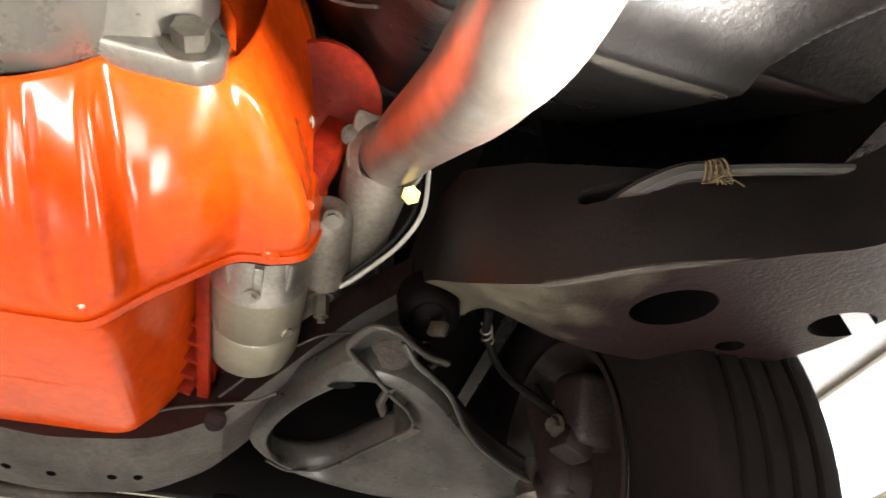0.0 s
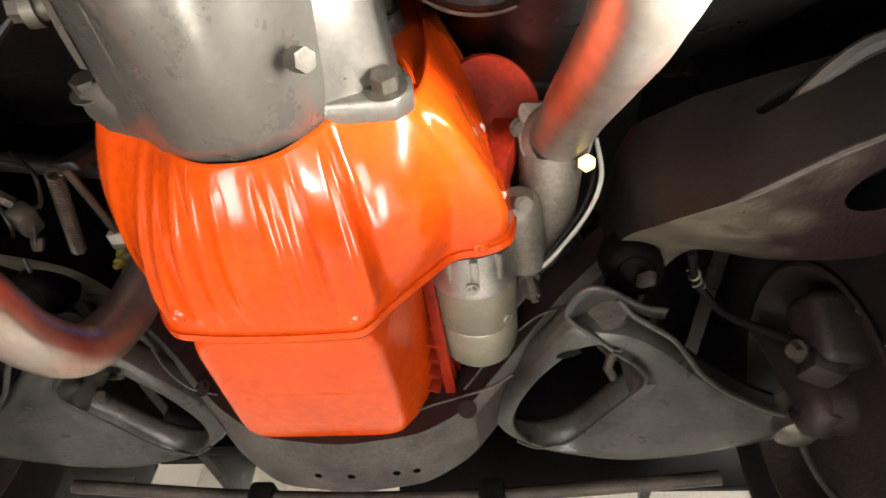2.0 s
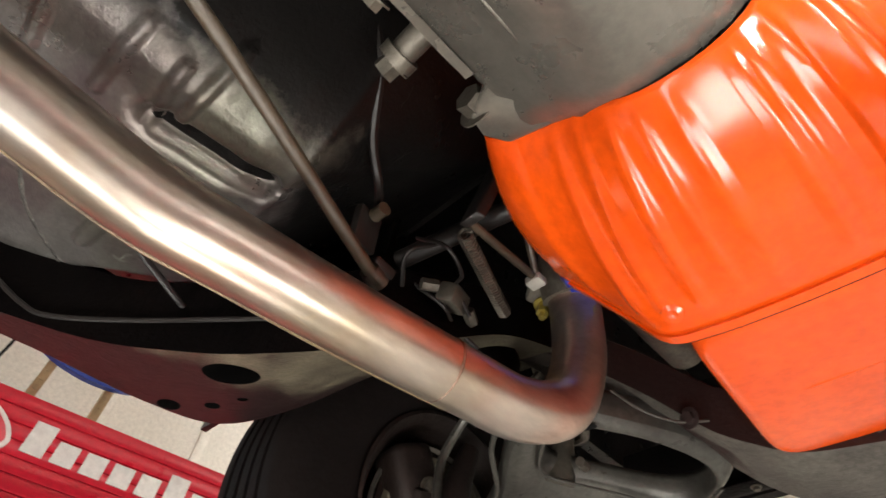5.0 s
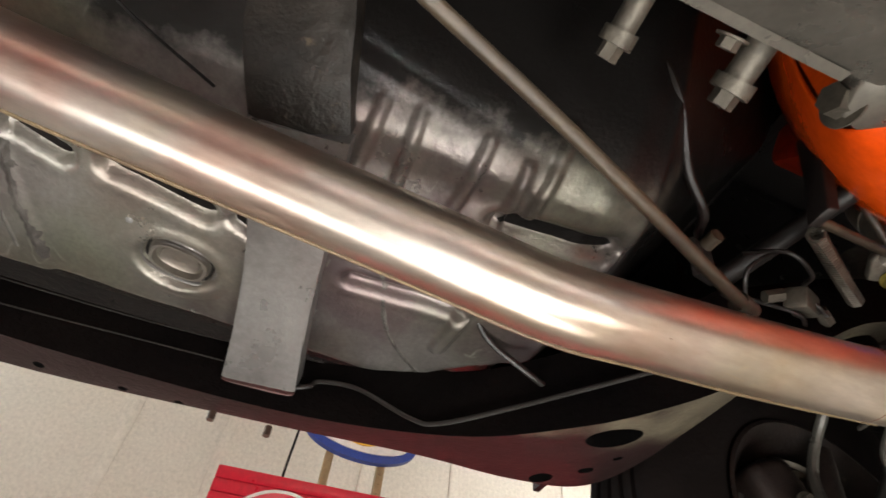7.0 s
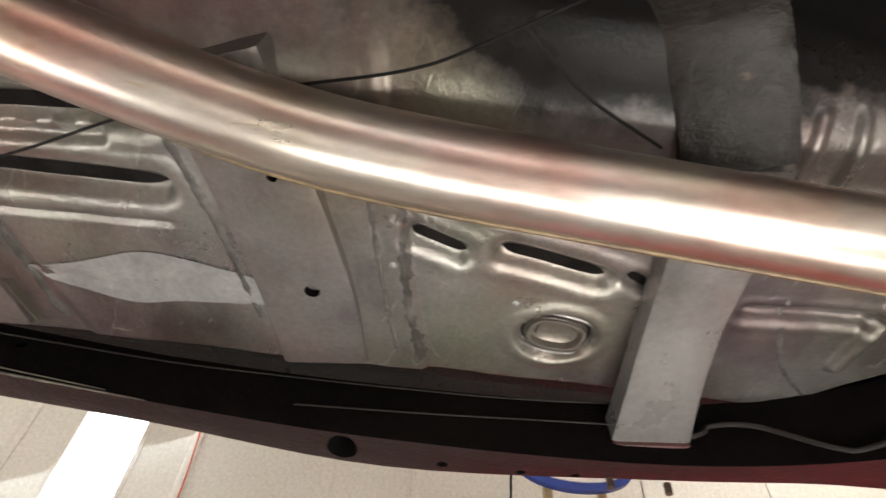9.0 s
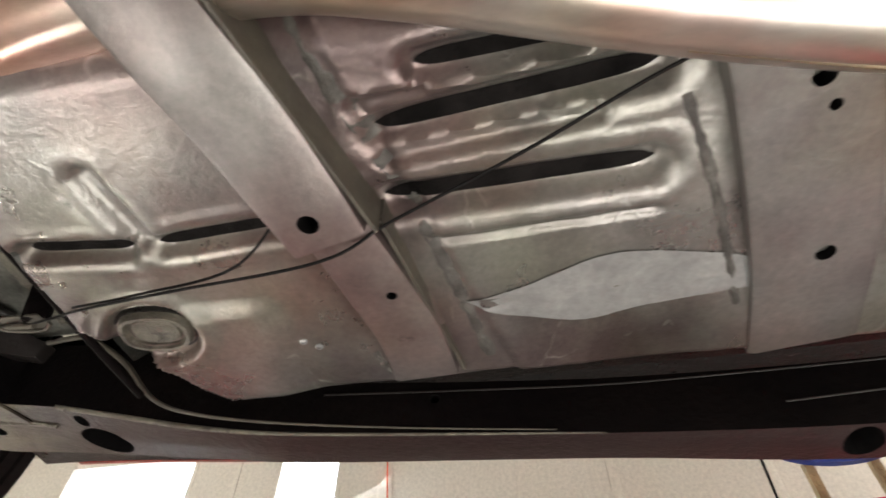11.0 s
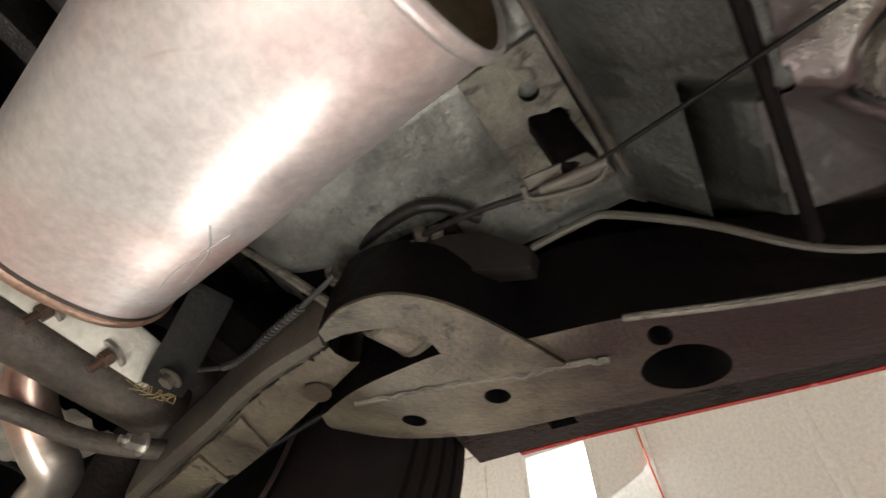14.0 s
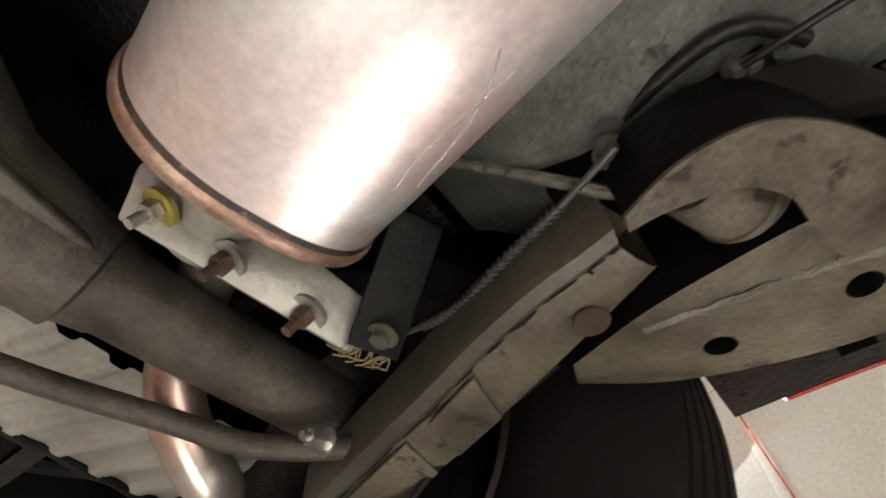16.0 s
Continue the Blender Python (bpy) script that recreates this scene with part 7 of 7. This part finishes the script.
part("front_bushing", lathe(bmesh.new(), (-0.702, -1.628, 1.928), (-0.93, 0.34, 0.05), ((0.0, 0.001), (0.0, 0.024), (0.003, 0.027), (0.040, 0.027), (0.043, 0.030), (0.050, 0.030), (0.052, 0.024), (0.052, 0.001)), 32), ARMDUST, lca, "pale grey bushing sleeve")
part("bushing_ring", lathe(bmesh.new(), (-0.738, -1.615, 1.930), (-0.93, 0.34, 0.05), ((0.0, 0.0272), (0.002, 0.0280), (0.005, 0.0272)), 32), TANROD, lca, "rust-yellow ring round the bushing")
part("pocket_back", box(bmesh.new(), (-0.735, -1.63, 1.985), (0.09, 0.16, 0.02)), FRAME, frame_thing)
outer_lip = spline([Vector(q) for q in ((-0.684, -1.672, 1.903), (-0.665, -1.638, 1.893), (-0.662, -1.605, 1.888), (-0.672, -1.580, 1.886), (-0.702, -1.553, 1.885), (-0.758, -1.523, 1.882), (-0.80, -1.505, 1.8805))], 8)
inner_lip = spline([Vector(q) for q in ((-0.697, -1.675, 1.905), (-0.694, -1.648, 1.899), (-0.699, -1.615, 1.893), (-0.712, -1.600, 1.891), (-0.730, -1.592, 1.890), (-0.760, -1.590, 1.888), (-0.80, -1.575, 1.888))], 8)
hood_b = bmesh.new()
loft(hood_b, [[q, p, p + Vector((0, 0, 0.004)), q + Vector((0, 0, 0.004))] for q, p in zip(outer_lip, inner_lip)])
part("pocket_lip", hood_b, UNDER, frame_thing, "dusty curved lip over the arm pocket")
hood_w = bmesh.new()
loft(hood_w, [[q + Vector((0.001, 0, 0.003)), q + Vector((-0.003, 0, 0.003)), q + Vector((-0.012, 0, 0.075)), q + Vector((-0.008, 0, 0.075))] for q in outer_lip])
part("pocket_wall", hood_w, FRAME, frame_thing, "black bracket over the trailing arm pocket")
foot = bmesh.new()
plate(foot, [(-0.655, -1.753, 2.026), (-0.695, -1.679, 1.949), (-0.700, -1.655, 1.945), (-0.694, -1.63, 1.99), (-0.680, -1.68, 2.025)], (-0.004, 0, 0.004))
part("arm_bracket", foot, FRAME, frame_thing, "black shock and arm bracket")
part("bracket_edge", tube(bmesh.new(), [(-0.650, -1.765, 2.035), (-0.668, -1.728, 2.0), (-0.686, -1.690, 1.962), (-0.696, -1.672, 1.946), (-0.699, -1.655, 1.945)], 0.0048, 8, 5), FRAME_DUSTY, frame_thing, "dusty folded edge of the bracket")
part("bracket_web", rounded(plate(bmesh.new(), [(-0.742, -1.499, 1.969), (-0.705, -1.53, 1.972), (-0.684, -1.575, 1.968), (-0.69, -1.60, 1.945), (-0.72, -1.54, 1.94), (-0.742, -1.505, 1.945)], (-0.02, 0, 0.004)), 0.002), RAILBROWN, frame_thing)
part("bracket_nut", hexbolt(bmesh.new(), (-0.684, -1.66, 1.968), (1, -0.1, -0.4), 0.008, 0.010, stud=0.006), OLDSTEEL, frame_thing)
for p in ((-0.680, -1.575, 1.966), (-0.683, -1.586, 1.957), (-0.688, -1.565, 1.972)):
    part("rail_tab", rounded(box(bmesh.new(), p, (0.011, 0.012, 0.012), Euler((0.4, 0.3, 0.5)).to_matrix()), 0.003), AXLE, frame_thing)
RIM_LINES = (
    ((-0.742, -1.499, 1.969), (-0.737, -1.45, 1.968), (-0.737, -1.427, 1.961), (-0.748, -1.37, 1.922), (-0.757, -1.315, 1.868), (-0.764, -1.255, 1.845), (-0.773, -1.15, 1.828), (-0.782, -1.0, 1.812), (-0.786, -0.85, 1.797)),
    ((-0.776, -1.11, 1.864), (-0.784, -0.96, 1.858), (-0.787, -0.80, 1.849), (-0.785, -0.68, 1.845), (-0.779, -0.48, 1.841), (-0.778, -0.30, 1.846), (-0.757, -0.10, 1.850)),
    ((-0.778, -0.62, 1.80), (-0.776, -0.45, 1.806), (-0.772, -0.30, 1.812), (-0.765, -0.16, 1.815)),
)
for r_, pts in zip(([0.0036] * 4 + [0.0028, 0.0022, 0.0015, 0.001, 0.0008], 0.0011, 0.0010), RIM_LINES):
    part("rail_flange", tube(bmesh.new(), pts, r_, 8, 6), DUSKY if isinstance(r_, list) else RAILBROWN, frame_thing)
# The bright line on this lower edge is a paler tube.
part("rail_edge_highlight", tube(bmesh.new(), [Vector(s[0]) + Vector((-0.001, 0, 0.001)) for s in LEFT[9:14]], [0.0012, 0.002, 0.003, 0.0032, 0.003], 8, 6), FRAME_DUSTY, frame_thing, "dusty pale tube painting the light on the lower rail edge")
part("curved_edge", tube(bmesh.new(), [(-0.700, -1.668, 2.0), (-0.684, -1.643, 1.998), (-0.670, -1.605, 1.990), (-0.665, -1.569, 1.984), (-0.676, -1.546, 1.982), (-0.70, -1.528, 1.982)], 0.006, 10, 6), TAR, frame_thing, "black rubbery curved edge")
rng = random.Random(41)
seam = spline([(-0.785, -1.706, 1.912), (-0.781, -1.644, 1.897), (-0.785, -1.586, 1.890), (-0.793, -1.539, 1.884), (-0.799, -1.502, 1.882), (-0.803, -1.474, 1.8785)], 10)
part("rail_seam", tube(bmesh.new(), [Vector(q) + Vector((rng.uniform(-0.0016, 0.0016), 0, rng.uniform(-0.0006, 0.0018))) for q in seam], 0.0032, 6, 1), FRAME_DUSTY, frame_thing)
tk = thing("fuel_tank", "ribbed galvanised fuel tank behind the axle", "fuel tank")
b = bmesh.new()
sheet(b, lambda x, y: 2.105 - 0.009 * smooth01((np.sin((x + 0.30 * y) * 105) - 0.1) / 0.6) - 0.02 * np.clip((y + 2.42) / 0.12, 0, 1), -0.86, 0.5, 330, -2.425, -2.20, 24)
part("tank_pan", b, TANK, tk, "ribbed dull grey pan", 60)
edge_t = bmesh.new()
rng = random.Random(8)
tube(edge_t, [(x, -2.427 + rng.uniform(-0.004, 0.003), 2.100) for x in np.arange(-0.87, 0.5, 0.03)], 0.0062, 8, 2)
part("tank_flange", edge_t, BLACK, tk, "black scalloped flange")
part("tank_back", rounded(box(bmesh.new(), (-0.18, -2.36, 2.22), (1.34, 0.13, 0.20)), 0.02), BLACK, tk)
vlv = thing("rear_valance", "dark lower rear edge of the body", "car panel")
part("valance", tube(bmesh.new(), [(-0.9, -2.62, 2.25), (-0.7, -2.75, 2.25), (-0.4, -2.80, 2.25), (0.5, -2.80, 2.25)], 0.016, 8, 5), BLACK, vlv)

# ---- lines and cables ----
CAB = [(-0.648, -1.425, 1.905), (-0.61, -1.35, 1.868), (-0.575, -1.28, 1.835), (-0.558, -1.18, 1.825), (-0.535, -1.035, 1.812), (-0.515, -0.97, 1.828), (-0.470, -0.86, 1.832), (-0.415, -0.74, 1.835), (-0.375, -0.62, 1.832), (-0.335, -0.50, 1.83), (-0.345, -0.38, 1.83), (-0.385, -0.295, 1.83)]
CAB[9:] = [(-0.345, -0.52, 1.828), (-0.315, -0.46, 1.828), (-0.25, -0.35, 1.84)]
hose(CAB, 0.0015, BLACK, "parking_brake_cable", "thin dark parking brake cable slung under the floor", "cable")
hose([(-0.50, -1.06, 1.845), (-0.545, -1.12, 1.83), (-0.563, -1.22, 1.832), (-0.58, -1.30, 1.845)], 0.0014, BLACK, "fuel_line", "thin black line clipped along the floor", "line")
hose([(-0.30, -0.43, 1.835), (-0.345, -0.375, 1.832), (-0.385, -0.295, 1.832)], 0.0016, BLACK, "parking_brake_cable", "thin cable end hooked to the floor brace", "cable")
hose([(-0.648, -1.43, 1.905), (-0.654, -1.468, 1.914), (-0.664, -1.52, 1.938), (-0.680, -1.575, 1.964)], 0.0026, RAILBROWN, "parking_brake_cable", "dusty cable end at the frame bracket", "cable")
cp = thing("cable_bracket", "dusty steel bracket holding the brake cable", "bracket")
part("bracket_plate", rounded(plate(bmesh.new(), [(-0.642, -1.470, 1.915), (-0.646, -1.425, 1.918), (-0.660, -1.418, 1.918), (-0.668, -1.428, 1.916), (-0.660, -1.470, 1.914)], (0, 0, 0.003)), 0.001), DUSKY, cp)
part("bracket_lip", tube(bmesh.new(), [(-0.645, -1.472, 1.912), (-0.658, -1.470, 1.912), (-0.668, -1.43, 1.914), (-0.662, -1.416, 1.918)], 0.0022, 8, 4), DUSKY, cp)
part("bracket_post", rounded(box(bmesh.new(), (-0.650, -1.438, 1.952), (0.016, 0.028, 0.07), Euler((0.2, 0.1, 0.3)).to_matrix()), 0.003), FRAME, cp)
part("cable_sheath", cyl(bmesh.new(), (-0.646, -1.415, 1.899), (-0.653, -1.462, 1.911), 0.0034, seg=12), DUSKY, cp)
hose([(-0.672, -1.655, 1.952), (-0.690, -1.705, 1.956), (-0.710, -1.76, 1.966), (-0.736, -1.818, 1.981), (-0.750, -1.87, 2.0), (-0.755, -1.92, 2.02)], 0.0026, HOSE, "brake_hose", "spring-wrapped brake cable beside the trailing arm", "hose", (0.2, 0.8, 0.0048, 3, HOSE))
hose([(-0.766, -0.14, 1.80), (-0.758, -0.11, 1.808), (-0.755, -0.097, 1.818), (-0.742, -0.047, 1.816), (-0.715, 0.024, 1.779), (-0.700, 0.060, 1.775), (-0.648, 0.132, 1.791), (-0.574, 0.199, 1.799), (-0.508, 0.254, 1.804), (-0.46, 0.30, 1.81)], 0.0032, RAILBROWN, "brake_line", "dark brake line along the frame rail", "line")
hose([(-0.57, 0.04, 1.868), (-0.602, 0.08, 1.85), (-0.616, 0.14, 1.832), (-0.624, 0.179, 1.822)], 0.0045, RAILBROWN, "fuel_line", "dark line dropping from the floor to the rail", "line")
hose([(0.565, 0.335, 1.878), (0.566, 0.300, 1.868), (0.586, 0.268, 1.868), (0.612, 0.248, 1.872), (0.640, 0.236, 1.870)], 0.0105, HOSE, "rubber_hose", "grey rubber hose slipped out of the rail slot", "hose")
hose([(0.630, 0.238, 1.870), (0.70, 0.204, 1.856), (0.80, 0.168, 1.845), (0.95, 0.13, 1.84)], 0.006, HOSE, "fuel_line", "grey line tied along the frame rail", "line")
tw = thing("twine_tie", "frayed tan twine tied round the line", "tie")
for k in range(5):
    cc = Vector((0.628 + 0.004 * k, 0.240 - 0.002 * k, 1.870))
    part("twine_turn", lathe(bmesh.new(), cc, (0.9, -0.35, 0.1 * (k - 2)), ((-0.0016, 0.0102), (0, 0.0118), (0.0016, 0.0102)), 14), TWINE, tw)
for k in range(16):
    p = Vector((0.638, 0.236, 1.860))
    part("loose_strand", tube(bmesh.new(), [p, p + Vector((rnd.uniform(-0.012, 0.02), rnd.uniform(-0.012, 0.005), rnd.uniform(-0.012, 0.006))), p + Vector((rnd.uniform(-0.02, 0.035), rnd.uniform(-0.02, 0.01), rnd.uniform(-0.016, 0.012)))], 0.0009, 4, 2), TWINE, tw)
hose([(-0.86, -1.80, 1.99), (-0.865, -1.95, 1.95), (-0.88, -2.05, 1.88), (-0.87, -2.1, 1.80)], 0.004, BLACK, "brake_line", "thin dark line beside the rear tyre", "line")
